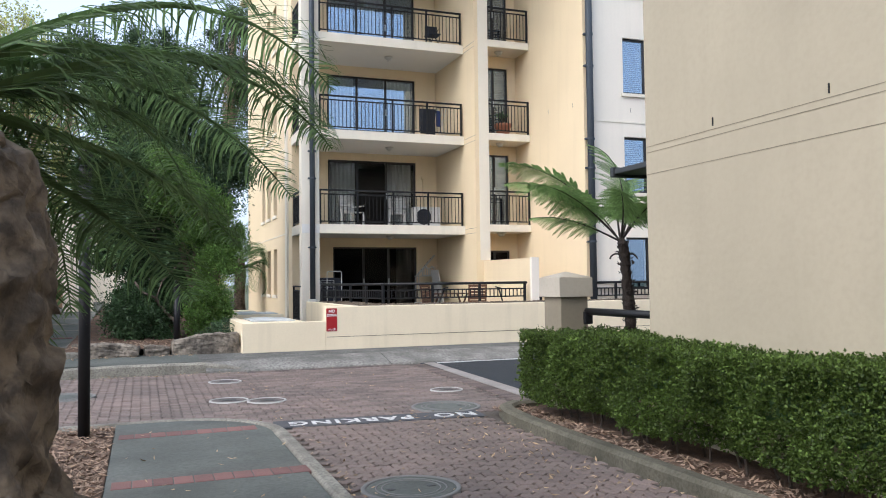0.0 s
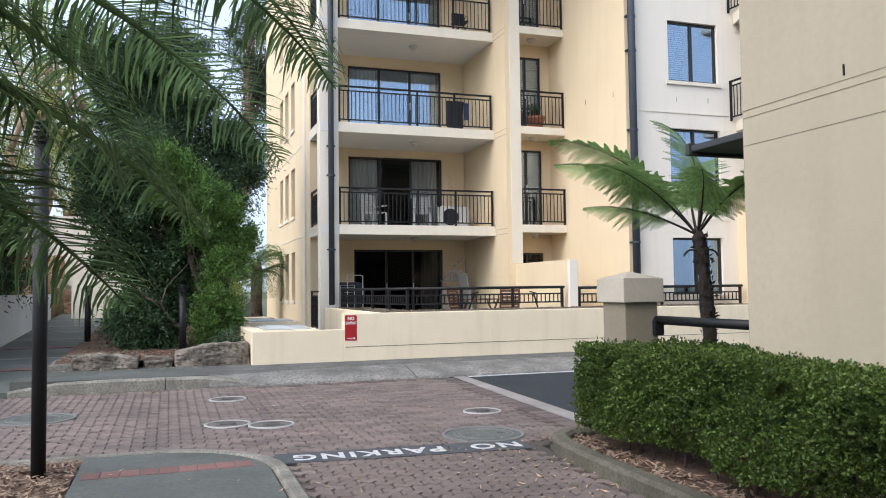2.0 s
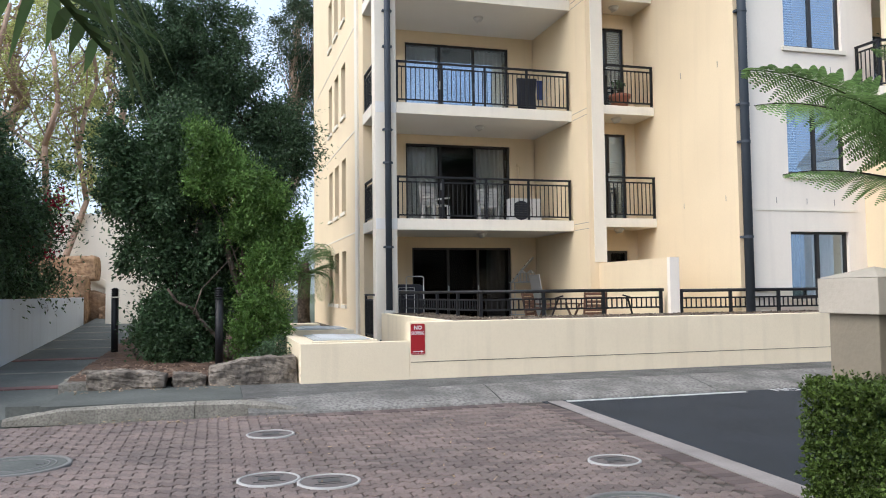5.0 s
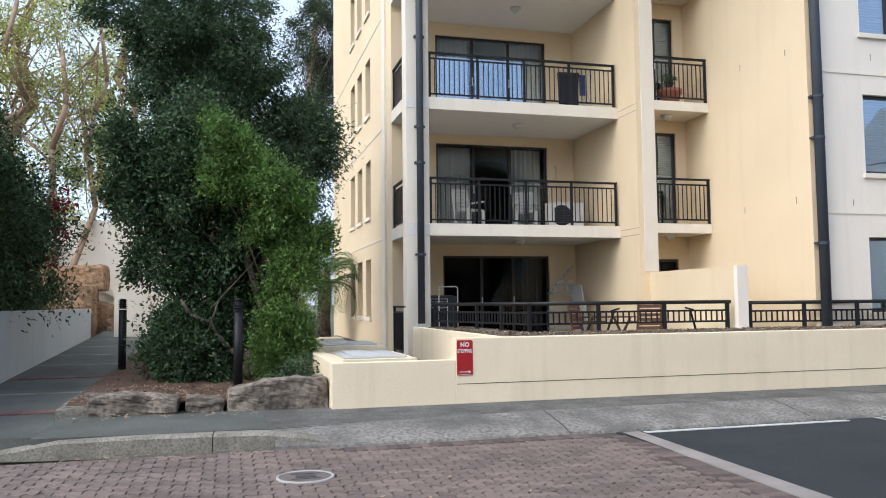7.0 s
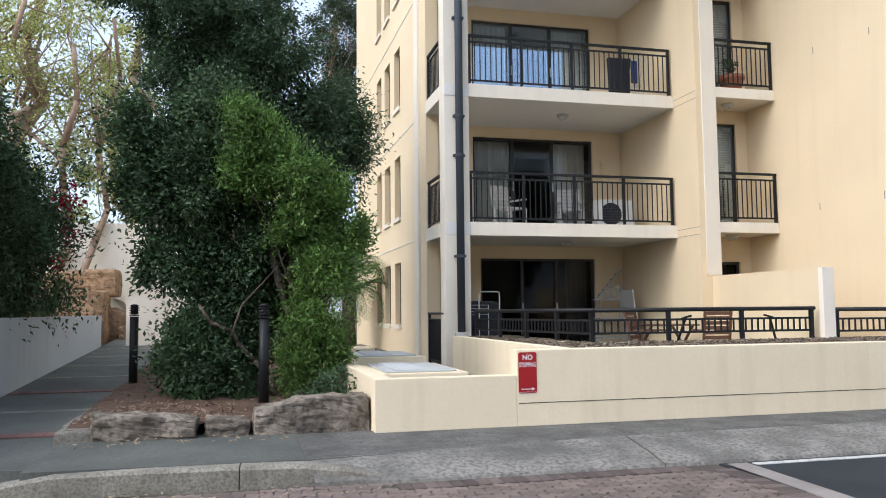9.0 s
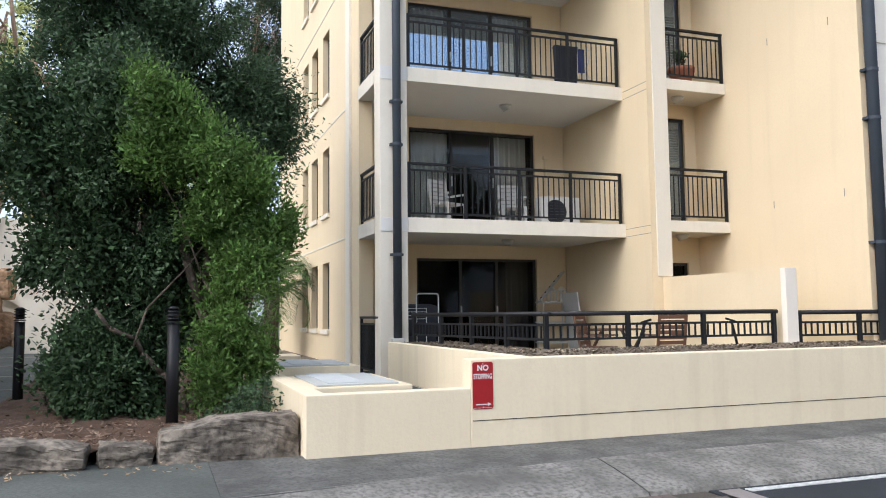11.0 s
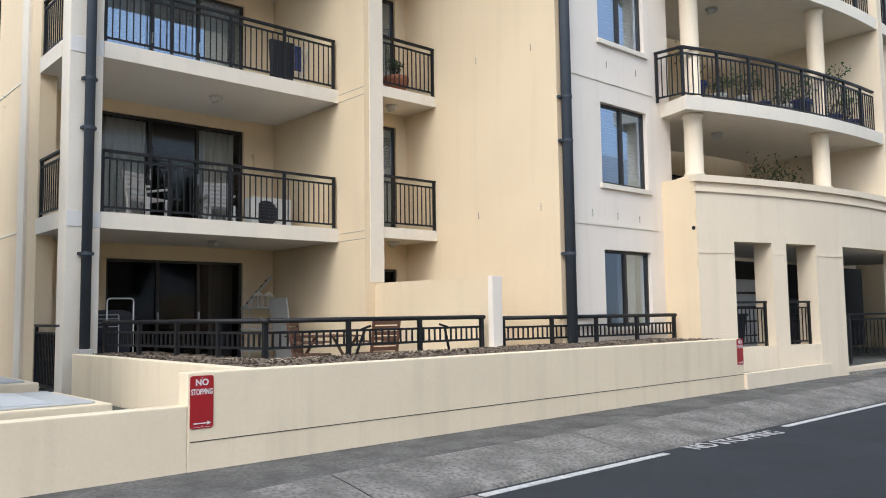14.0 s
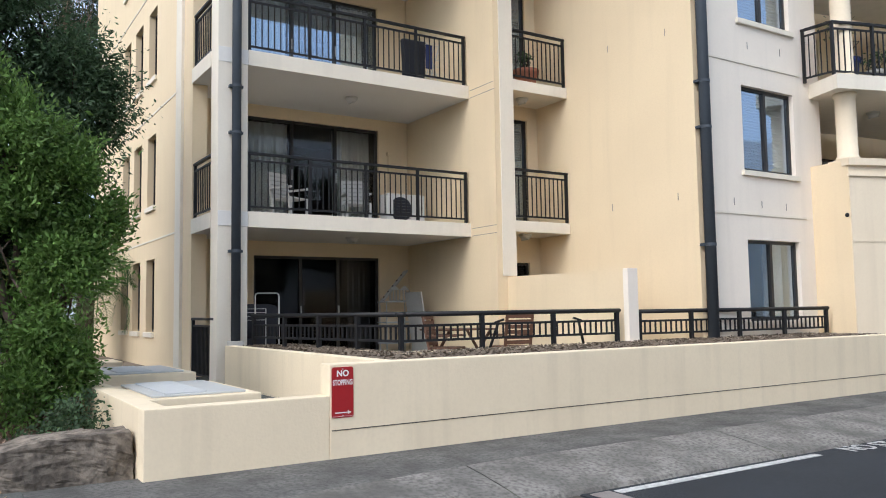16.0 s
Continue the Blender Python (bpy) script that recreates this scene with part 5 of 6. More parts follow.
def fern_frond(length, lift, droop, rng):
    """A twice-cut frond along +x: bare dark stalk, then close ranks of toothed leaflets."""
    n, path, p, ang = 18, [], Vector((0, 0, 0)), lift
    for k in range(n + 1):
        path.append(p.copy())
        p = p + Vector((math.cos(ang), 0, math.sin(ang))) * (length / n)
        ang -= droop / n * (0.45 + 1.1 * k / n)
    verts, faces = [], []
    for k in range(n):
        r0, r1 = 0.014 * (1 - k / n) + 0.002, 0.014 * (1 - (k + 1) / n) + 0.002
        i = len(verts)
        for q, r in ((path[k], r0), (path[k + 1], r1)):
            verts += [q + Vector((0, r, 0)), q + Vector((0, 0, r)), q + Vector((0, -r, 0)), q + Vector((0, 0, -r))]
        faces += [(i + j, i + (j + 1) % 4, i + 4 + (j + 1) % 4, i + 4 + j) for j in range(4)]
    stalk = mesh_of("stalk", verts, faces, FERNBARK, True)
    verts, faces = [], []
    ranks = 25
    for s in (-1, 1):
        for k in range(ranks):
            f = 0.26 + 0.735 * k / ranks
            q = f * n
            a = path[int(q)].lerp(path[min(int(q) + 1, n)], q - int(q))
            t = (path[min(int(q) + 1, n)] - path[max(int(q) - 1, 0)]).normalized()
            g0 = (f - 0.26) / 0.735
            l = 0.36 * length / 1.5 * (min(1.0, 0.55 + g0 * 2.0) * (1 - g0 ** 2.2) + 0.06) * rng.uniform(0.9, 1.08)
            out = (Vector((0, s, 0)) + t * (0.35 + 0.3 * g0) + Vector((0, 0, rng.uniform(-0.32, -0.08)))).normalized()
            m = max(5, int(l / 0.0165))
            side = (t - out * t.dot(out)).normalized()
            for j in range(m):
                g = (j + 0.4) / m
                c = a + out * l * g + Vector((0, 0, -0.22 * l * g * g))
                pl = 0.047 * (1 - g) ** 0.75 * (0.7 + 0.3 * length / 1.5) + 0.004
                for e in (-1, 1):
                    d = side * e * pl + out * pl * 0.35 + Vector((0, 0, -0.15 * pl))
                    wv = out * 0.0068
                    i = len(verts)
                    verts += [c - wv, c + wv, c + d * 0.75 + wv * 0.8, c + d, c + d * 0.75 - wv * 0.8]
                    faces.append((i, i + 1, i + 2, i + 3, i + 4))
    return stalk, mesh_of("frond", verts, faces, L_FERN)


for az, lift, droop, length in ((166, 1.05, 1.2, 1.75), (195, 0.86, 1.1, 1.45), (142, 0.95, 1.1, 1.55), (108, 1.45, 1.25, 1.75), (72, 1.0, 1.1, 1.5), (28, 1.1, 1.2, 1.6), (-12, 1.0, 1.1, 1.55), (-55, 0.9, 1.1, 1.3), (225, 0.85, 1.1, 1.25), (270, 0.9, 1.1, 1.2), (122, 0.55, 0.7, 1.2)):
    stalk, blade = fern_frond(length, lift, droop, rng)
    m = pose(fern_axis(FERN_TOP)[0], 0.01, FERN_TOP - 0.03, 0, 0, az) @ pose(0, 0, 0, rng.choice((-1, 1)) * rng.uniform(14, 30))
    fr = put("frond", blade, fern)
    fr.matrix_basis = m
    put("stalk", stalk, fr, "dark bare stalk")
for az in (168, -12):
    bm = bmesh.new()
    prev = Vector((0.03, 0, 0))
    for k in range(1, 9):
        a = 0.9 - k * 0.26
        q = prev + Vector((math.cos(a), 0, math.sin(a))) * 0.021
        add_tube(bm, prev, q, 0.010, 0.009, 8)
        prev = q
    st = part("crozier", bm, FERNBARK, fern, smooth=True)
    st.matrix_basis = pose(fern_axis(1.75)[0], 0, 1.74, 0, 0, az)

# ---- garden trees and shrubs ----
tree("bottlebrush_tree", "bushy bottlebrush tree with bright green leaves", (1.15, 18.6, 0.30),
     [((1.15, 18.6, 0.25), (0.75, 18.4, 3.6), 0.075), ((1.0, 18.5, 0.25), (1.1, 18.3, 3.0), 0.06), ((1.25, 18.7, 0.25), (1.7, 18.4, 2.5), 0.06), ((1.05, 18.3, 0.25), (-0.15, 17.9, 1.55), 0.045), ((1.3, 18.4, 0.25), (1.5, 18.2, 1.2), 0.03)],
     [(0.25, 18.2, 4.15, 0.34, 0.4, 0.28), (0.70, 18.1, 3.85, 0.36, 0.4, 0.32), (0.50, 18.2, 3.35, 0.30, 0.4, 0.26), (1.10, 18.1, 3.40, 0.36, 0.45, 0.30), (1.52, 18.2, 3.02, 0.38, 0.45, 0.32), (1.15, 18.2, 2.62, 0.32, 0.4, 0.26), (1.78, 18.3, 2.45, 0.34, 0.45, 0.30), (1.48, 18.1, 2.05, 0.34, 0.4, 0.26), (1.22, 18.2, 1.42, 0.34, 0.4, 0.34), (1.55, 18.1, 1.02, 0.30, 0.35, 0.30), (1.12, 18.0, 0.75, 0.32, 0.35, 0.26)],
     L_BRIGHT, 230, 210, 0.10, 0.075, 0.015, 41, bark=GREYBARK, thick=0.09, droop=-0.25, shell=0.5, twigs=9)
tree("garden_tree", "dense dark evergreen tree with several stems", (0.35, 19.2, 0.32),
     [((0.35, 19.2, 0.27), (0.1, 19.1, 3.9), 0.08), ((0.5, 19.1, 0.27), (0.5, 18.9, 3.0), 0.07), ((0.2, 19.0, 0.27), (-0.6, 18.9, 3.2), 0.06), ((0.6, 18.9, 0.27), (-0.3, 18.6, 1.6), 0.045)],
     [(-0.30, 18.9, 3.3, 0.78, 0.85, 0.90), (-0.75, 18.8, 4.0, 0.45, 0.7, 0.55), (0.35, 19.0, 2.5, 0.80, 0.75, 0.85), (-0.50, 18.7, 2.15, 0.45, 0.65, 0.55), (-0.12, 18.5, 1.0, 0.58, 0.5, 0.55), (0.25, 18.8, 1.4, 0.6, 0.6, 0.6), (0.20, 18.2, 0.62, 0.5, 0.4, 0.28), (-0.25, 18.4, 0.65, 0.36, 0.4, 0.32), (-0.95, 18.8, 3.2, 0.34, 0.5, 0.36), (0.0, 18.8, 4.5, 0.45, 0.5, 0.4), (0.95, 19.1, 2.2, 0.5, 0.5, 0.8)],
     L_DARK, 250, 300, 0.15, 0.075, 0.019, 42, thick=0.09, droop=0.15, shell=0.45, twigs=9)
tree("tall_garden_tree", "tall dark-leaved tree behind the garden shrubs", (0.6, 21.2, 0.36),
     [((0.6, 21.2, 0.3), (0.1, 21.4, 7.4), 0.14), ((0.7, 21.2, 0.3), (1.9, 21.5, 5.0), 0.09), ((0.5, 21.3, 0.3), (-1.3, 21.3, 7.0), 0.09)],
     [(-0.55, 21.3, 6.4, 0.95, 1.0, 1.1), (0.3, 21.3, 6.9, 0.95, 1.0, 1.1), (-1.45, 21.3, 7.1, 0.65, 0.8, 0.55), (0.9, 21.4, 5.9, 0.85, 1.0, 0.85), (1.85, 21.4, 4.9, 0.62, 0.9, 0.75), (1.9, 21.4, 3.75, 0.48, 0.8, 0.65), (0.0, 21.3, 5.0, 1.05, 1.0, 1.0), (1.0, 21.3, 4.4, 0.9, 0.9, 0.9), (2.3, 21.4, 4.4, 0.30, 0.5, 0.35)],
     L_MID, 330, 360, 0.165, 0.088, 0.015, 43, thick=0.16, droop=0.25, shell=0.4, twigs=50)
tree("flowering_shrub", "tall dark oleander shrub with red flowers", (-4.3, 20.5, 1.22),
     [((-4.3, 19.5 + k * 1.3, 1.15), (-4.4 + 0.3 * (k % 2), 19.4 + k * 1.3, 4.0), 0.05) for k in range(6)],
     [(-4.1, 17.8, 3.2, 0.95, 0.9, 2.0), (-4.2, 17.9, 5.2, 0.8, 0.8, 0.9), (-4.1, 19.4, 3.4, 1.0, 1.1, 2.3), (-3.9, 21.2, 2.8, 0.95, 1.2, 1.7), (-4.0, 23.0, 2.6, 0.9, 1.2, 1.5), (-3.9, 25.0, 2.2, 0.8, 1.2, 1.1), (-4.6, 20.5, 4.4, 1.0, 1.6, 1.3), (-3.5, 20.0, 3.3, 0.7, 1.0, 1.3), (-3.15, 20.6, 2.3, 0.55, 1.0, 0.75), (-2.75, 22.4, 2.5, 0.60, 1.1, 0.85), (-3.0, 22.2, 3.7, 0.55, 1.0, 0.8)],
     L_DARK, 280, 320, 0.19, 0.10, 0.018, 44, thick=0.08, droop=0.2, shell=0.55)
rng = np.random.default_rng(45)
fl = thing("red_flowers", "clusters of red oleander flowers", "flowers", x=-3.4, y=22.0, z=2.5)
cl = np.array([(-3.15 + rng.uniform(0, 0.95), 21.4 + rng.uniform(-0.3, 0.9), rng.uniform(2.2, 3.7)) for _ in range(11)])
put("blossom", leaves_mesh("blossom", np.repeat(cl, 30, 0) + rng.normal(size=(11 * 30, 3)) * 0.08 - np.array((-3.4, 22.0, 2.5)), 0.06, 0.025, L_RED, rng), fl)
tree("low_shrub", "low leafy shrub at the foot of the light wells", (1.3, 16.5, 0.30), [((1.3, 16.5, 0.28), (1.35, 16.5, 0.5), 0.015)],
     [(1.25, 16.5, 0.36, 0.4, 0.3, 0.14), (1.5, 17.1, 0.5, 0.25, 0.4, 0.2)], L_MID, 60, 40, 0.05, 0.05, 0.012, 46, twigs=0)
tree("low_shrub", "low dark shrub beside the bollard light", (-0.75, 19.3, 0.32), [((-0.75, 19.3, 0.3), (-0.75, 19.3, 0.9), 0.02)],
     [(-0.35, 18.9, 0.9, 0.35, 0.5, 0.5), (-0.05, 18.1, 0.65, 0.4, 0.35, 0.35)], L_DARK, 200, 44, 0.08, 0.065, 0.015, 47, twigs=8)
# grassy palm by the side wall
gp = thing("grass_tree", "shaggy palm with drooping leaves beside the side wall", "palm tree", x=3.1, y=27.8, z=0.45)
v, f = lathe([(0.20, 0), (0.17, 0.6), (0.19, 1.4), (0.14, 1.9)], 20)
me = mesh_of("trunk", v, f, PALMBARK, True)
wobble(me, 0.05, 6.0)
put("trunk", me, gp)
rng = np.random.default_rng(48)
for k in range(34):
    fr = put("frond", frond(rng.uniform(1.5, 2.0), rng.uniform(0.1, 1.2), rng.uniform(2.0, 3.0), 46, 0.34, rng), gp)
    fr.matrix_basis = pose(0, 0, 1.85 - 0.25 * (k % 3), rng.uniform(-15, 15), 0, k * 31.0)

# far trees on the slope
tree("gum_tree", "tall gum tree with foliage painted pale for sunlight", (-7.0, 36.0, -0.1), [((-7, 36, -0.1), (-6.2, 36, 12.5), 0.32), ((-6.8, 36, 3.0), (-8.6, 36.5, 10.5), 0.2)],
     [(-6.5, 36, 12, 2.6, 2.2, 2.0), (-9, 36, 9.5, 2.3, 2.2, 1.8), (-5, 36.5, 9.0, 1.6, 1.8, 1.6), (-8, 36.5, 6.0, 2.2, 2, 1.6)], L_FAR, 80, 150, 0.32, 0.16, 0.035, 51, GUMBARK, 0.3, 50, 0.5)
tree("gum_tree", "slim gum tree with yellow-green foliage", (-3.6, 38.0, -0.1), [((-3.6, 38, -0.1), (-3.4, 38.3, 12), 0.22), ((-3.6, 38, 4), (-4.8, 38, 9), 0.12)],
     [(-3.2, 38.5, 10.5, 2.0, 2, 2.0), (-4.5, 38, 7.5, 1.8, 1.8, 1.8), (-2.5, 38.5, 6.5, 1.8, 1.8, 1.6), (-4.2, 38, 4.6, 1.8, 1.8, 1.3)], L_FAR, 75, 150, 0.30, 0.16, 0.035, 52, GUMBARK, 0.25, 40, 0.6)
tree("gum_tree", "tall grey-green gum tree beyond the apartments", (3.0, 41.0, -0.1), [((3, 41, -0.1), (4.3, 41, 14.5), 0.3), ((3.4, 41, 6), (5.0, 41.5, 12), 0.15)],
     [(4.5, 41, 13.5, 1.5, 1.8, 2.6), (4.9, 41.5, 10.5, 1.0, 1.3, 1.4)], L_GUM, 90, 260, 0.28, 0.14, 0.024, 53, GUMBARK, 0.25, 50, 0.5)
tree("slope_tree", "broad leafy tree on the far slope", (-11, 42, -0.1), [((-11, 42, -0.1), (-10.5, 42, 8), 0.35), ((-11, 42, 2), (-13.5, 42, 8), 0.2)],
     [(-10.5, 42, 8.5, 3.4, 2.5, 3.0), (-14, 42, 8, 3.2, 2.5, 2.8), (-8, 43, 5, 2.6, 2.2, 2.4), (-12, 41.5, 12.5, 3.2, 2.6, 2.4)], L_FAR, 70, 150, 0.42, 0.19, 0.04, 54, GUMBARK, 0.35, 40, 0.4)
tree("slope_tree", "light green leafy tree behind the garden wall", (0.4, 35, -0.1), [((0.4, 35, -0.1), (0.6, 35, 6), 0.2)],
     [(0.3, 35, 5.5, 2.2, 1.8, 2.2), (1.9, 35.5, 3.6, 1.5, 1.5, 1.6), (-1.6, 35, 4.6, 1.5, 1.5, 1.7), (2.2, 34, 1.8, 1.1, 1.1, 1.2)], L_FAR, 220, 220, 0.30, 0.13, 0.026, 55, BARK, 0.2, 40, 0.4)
tree("slope_tree", "yellow-green tree on the slope beyond the walkway, painted as sunlit", (-5.2, 32.5, -0.1), [((-5.2, 32.5, -0.1), (-4.6, 32.5, 9.5), 0.16), ((-4.4, 32.6, 0.0), (-3.5, 32.6, 10.5), 0.12), ((-6.2, 32.5, 0.0), (-5.9, 32.4, 11.0), 0.15)],
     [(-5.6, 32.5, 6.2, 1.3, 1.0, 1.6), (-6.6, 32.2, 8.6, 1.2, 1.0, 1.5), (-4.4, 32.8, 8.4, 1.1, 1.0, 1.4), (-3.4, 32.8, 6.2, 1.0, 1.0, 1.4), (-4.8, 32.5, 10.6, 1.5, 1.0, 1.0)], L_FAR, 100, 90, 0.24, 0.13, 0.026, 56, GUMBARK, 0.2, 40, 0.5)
# unseen trees, added behind the walk to give the glass dark reflections
for k, x in enumerate((-3.0, 4.0, 11.5, 19.0, 26.5)):
    tree("street_tree", "large dark tree added out of view to darken window reflections", (x, -15.0, -0.1), [((x, -15, -0.1), (x + 0.4, -15, 9), 0.3), ((x, -15, 2.5), (x - 2, -15, 8), 0.16), ((x, -15, 2.8), (x + 2, -14.5, 8), 0.16)],
         [(x, -15, 9.5, 2.9, 2.2, 2.8), (x - 2.0, -15, 6.8, 2.2, 2.0, 2.2), (x + 2.0, -15, 6.8, 2.3, 2.0, 2.3), (x, -14.6, 4.5, 2.5, 1.6, 1.6)], L_DARK, 260, 60, 0.45, 0.34, 0.10, 200 + k, BARK, 0.3, 20, 0.3, group="street trees")
soil("slope", -40, 3.8, 33.5, 75, 0.5, 4.0, 8.0, GRASSY, "planted slope rising behind the garden", step=1.2, amp=0.3)

# far garden walls and rocks
structure("far_wall_1", box(-6.5, -0.2, 33.0, 33.3, 0.0, 4.2), PALE, "pale rendered house wall at the end of the walkway", "wall")
structure("far_wall_2", box(-2.4, -1.5, 28.3, 28.5, 0.4, 1.9), PALE, "low pale wall beside the walkway end", "wall")
structure("far_stair_wall", bar((-6.3, 32.9, 3.9), (-2.6, 32.9, 1.6), 0.16, 0.2), PALE, "sloping stair coping on the far wall", "trim")


def stone(name, x, y, z, l, d, h, seed, label, group, rz=0.0, cuts=10, mat=None):
    """A quarried block: flat bedding faces, broken corners, rough to the touch."""
    bm = bmesh.new()
    bmesh.ops.create_cube(bm, size=1.0)
    bmesh.ops.subdivide_edges(bm, edges=bm.edges, cuts=cuts + 6, use_grid_fill=True)
    for v in bm.verts:
        c = v.co.copy()
        k = 1 - 0.03 * (abs(c.x * 2) ** 7 + abs(c.y * 2) ** 7 + abs(c.z * 2) ** 7)
        lean = 1.0 + 0.30 * math.sin(seed * 2.1) * c.x * (c.z + 0.5) - 0.12 * abs(c.x) * (c.z + 0.5)
        v.co = Vector((c.x * l * k, c.y * d * k, (c.z * k + 0.5) * h * lean))
        ledge = math.floor((v.co.z / h + 0.25 * noise.noise(Vector((c.x * 3 + seed, c.y * 3, 0)))) * 4)
        v.co.y += 0.008 * math.sin(ledge * 2.7 + seed)
    me = data_of(name, bm, mat or SANDSTONE)
    wobble(me, 0.07 * h, 1.5 / max(l, 0.4), seed)
    wobble(me, 0.022, 3.5, seed + 3)
    wobble(me, 0.022, 9.0, seed + 9)
    wobble(me, 0.010, 26.0, seed + 5)
    ob = tagged(new(name, me), label, "stone", group)
    ob.matrix_basis = pose(x, y, z, 0, 0, rz)
    return ob


for i, (x, y, l, d, h, rz) in enumerate(((-0.55, 15.98, 1.04, 0.46, 0.29, -1), (0.26, 15.97, 0.46, 0.40, 0.24, 3), (1.14, 16.02, 1.28, 0.52, 0.40, 1))):
    stone("edging_stone", x, y, FOOT_Z - 0.05, l, d, h, 2.0 + i * 3.7, "weathered grey-brown sandstone slab edging the garden bed", "edging stones", rz)
stone("edging_stone", -1.02, 16.6, 0.2, 0.4, 0.4, 0.16, 17.0, "small sandstone block beside the walkway", "edging stones", 30)
for i, (x, y, z, l, d, h) in enumerate(((-4.2, 30.6, 0.5, 2.2, 1.4, 1.6), (-3.1, 31.2, 0.6, 1.4, 1.2, 1.0), (-4.0, 31.4, 1.9, 2.0, 1.3, 0.8), (-2.4, 30.8, 0.5, 1.0, 0.9, 0.7))):
    stone("boulder", x, y, z, l, d, h, 30 + i * 5.1, "orange sandstone boulder at the walkway end", "boulders", mat=BOULDER)

# ---- balcony things ----
def bulkhead(x, y, z):
    t = thing("ceiling_light", "round white bulkhead light on the balcony soffit", "ceiling light", "balcony lights", x, y, z)
    part("base", tube((0, 0, -0.03), (0, 0, 0), 0.12, seg=20), PLASTICWHITE, t, smooth=True)
    v, f = lathe([(0.02, -0.10), (0.07, -0.09), (0.10, -0.05), (0.105, -0.031)], 20)
    put("diffuser", mesh_of("diffuser", v, f, BLIND, True), t)
    part("guard", box(-0.012, 0.012, -0.105, 0.105, -0.104, -0.085), PLASTICWHITE, t)


for z in LEVELS[1:4]:
    bulkhead(6.6, 21.7, z - 0.235)
    bulkhead(9.45, 20.35, z - 0.20)
bulkhead(15.2, 17.0, 5.07)
bulkhead(15.2, 17.0, 7.67)


def air_conditioner(x, y, z):
    t = thing("air_conditioner", "white air conditioner outdoor unit with a dark fan grille", "air conditioner", x=x, y=y, z=z)
    part("casing", box(-0.40, 0.40, -0.15, 0.15, 0.04, 0.62, 0.015), PLASTICWHITE, t)
    v, f = lathe([(0.23, 0), (0.23, 0.012), (0.20, 0.014), (0.06, 0.010)], 28)
    g = put("grille", mesh_of("grille", v, f, CLOTHDARK, True), t, "round dark fan grille")
    g.matrix_basis = pose(-0.12, -0.150, 0.33, 90)
    ringme = data_of("grille_ring", box(-0.2, 0.2, -0.004, 0.0, -0.003, 0.003), IRON)
    for k in range(7):
        r = put("grille_bar", ringme, g)
        r.matrix_basis = g.matrix_basis.inverted() @ pose(-0.12, -0.166, 0.33 + (k - 3) * 0.055)
    for a in (-0.3, 0.3):
        part("foot", box(a - 0.03, a + 0.03, -0.14, 0.14, 0, 0.04), GALV, t)


air_conditioner(7.75, 21.9, LEVELS[1])
t = thing("conduit", "thin cream conduit on the balcony back wall", "pipe", x=8.05, y=22.95, z=LEVELS[1])
part("pipe", tube((0, 0.02, 0.3), (0, 0.02, 1.6), 0.03, seg=10), CREAM, t)
part("elbow", box(-0.05, 0.05, -0.03, 0.05, 1.58, 1.66, 0.01), CREAM, t)
t = thing("white_board", "white board leaning behind the balustrade", "board", x=7.25, y=21.6, z=LEVELS[1])
part("panel", box(0, 0.14, 0, 0.03, 0, 0.55, 0.004), PLASTICWHITE, t)


def drying_rack(x, y, z, cloth):
    t = thing("drying_rack", "folded white drying rack with dark cloth behind the balustrade", "drying rack", x=x, y=y, z=z)
    for dx in (0.0, 0.10):
        for s in (0, 1):
            part("leg", tube((dx + 0.25 * s, 0.02 * s, 0.0), (dx + 0.25 * (1 - s), 0.05 * s, 0.82), 0.009, seg=8), PLASTICWHITE, t)
    for k in range(5):
        part("wire", tube((0.0, 0.03, 0.25 + k * 0.13), (0.35, 0.03, 0.25 + k * 0.13), 0.005, seg=6), PLASTICWHITE, t)
    bm = box(-0.42, 0.02, -0.02, 0.10, 0.10, 0.80, 0.03)
    bmesh.ops.subdivide_edges(bm, edges=bm.edges, cuts=3)
    me = data_of("cloth", bm, CLOTHDARK, True)
    wobble(me, 0.05, 5.0)
    put("cloth", me, t, "dark folded cloth cover")
    me = data_of("towel", box(0.03, 0.16, -0.04, -0.01, 0.3, 0.75, 0.01), BLUEGLAZE)
    put("towel", me, t, "blue towel")


drying_rack(7.75, 21.05, LEVELS[2], True)
t = thing("folded_chair", "black folding chair on the upper balcony", "chair", x=7.6, y=21.1, z=LEVELS[3])
for a, b in (((0, 0, 0), (0.35, 0.1, 0.55)), ((0.4, 0, 0), (0.05, 0.1, 0.55)), ((0.4, 0.4, 0), (0.05, 0.4, 0.55)), ((0, 0.4, 0), (0.35, 0.4, 0.55))):
    part("leg", tube(a, b, 0.014, seg=8), BLACKMETAL, t)
part("seat", box(0.02, 0.40, 0.05, 0.42, 0.38, 0.42, 0.012), CLOTHDARK, t)
part("backrest", box(0.05, 0.42, 0.40, 0.44, 0.45, 0.72, 0.012), CLOTHDARK, t)


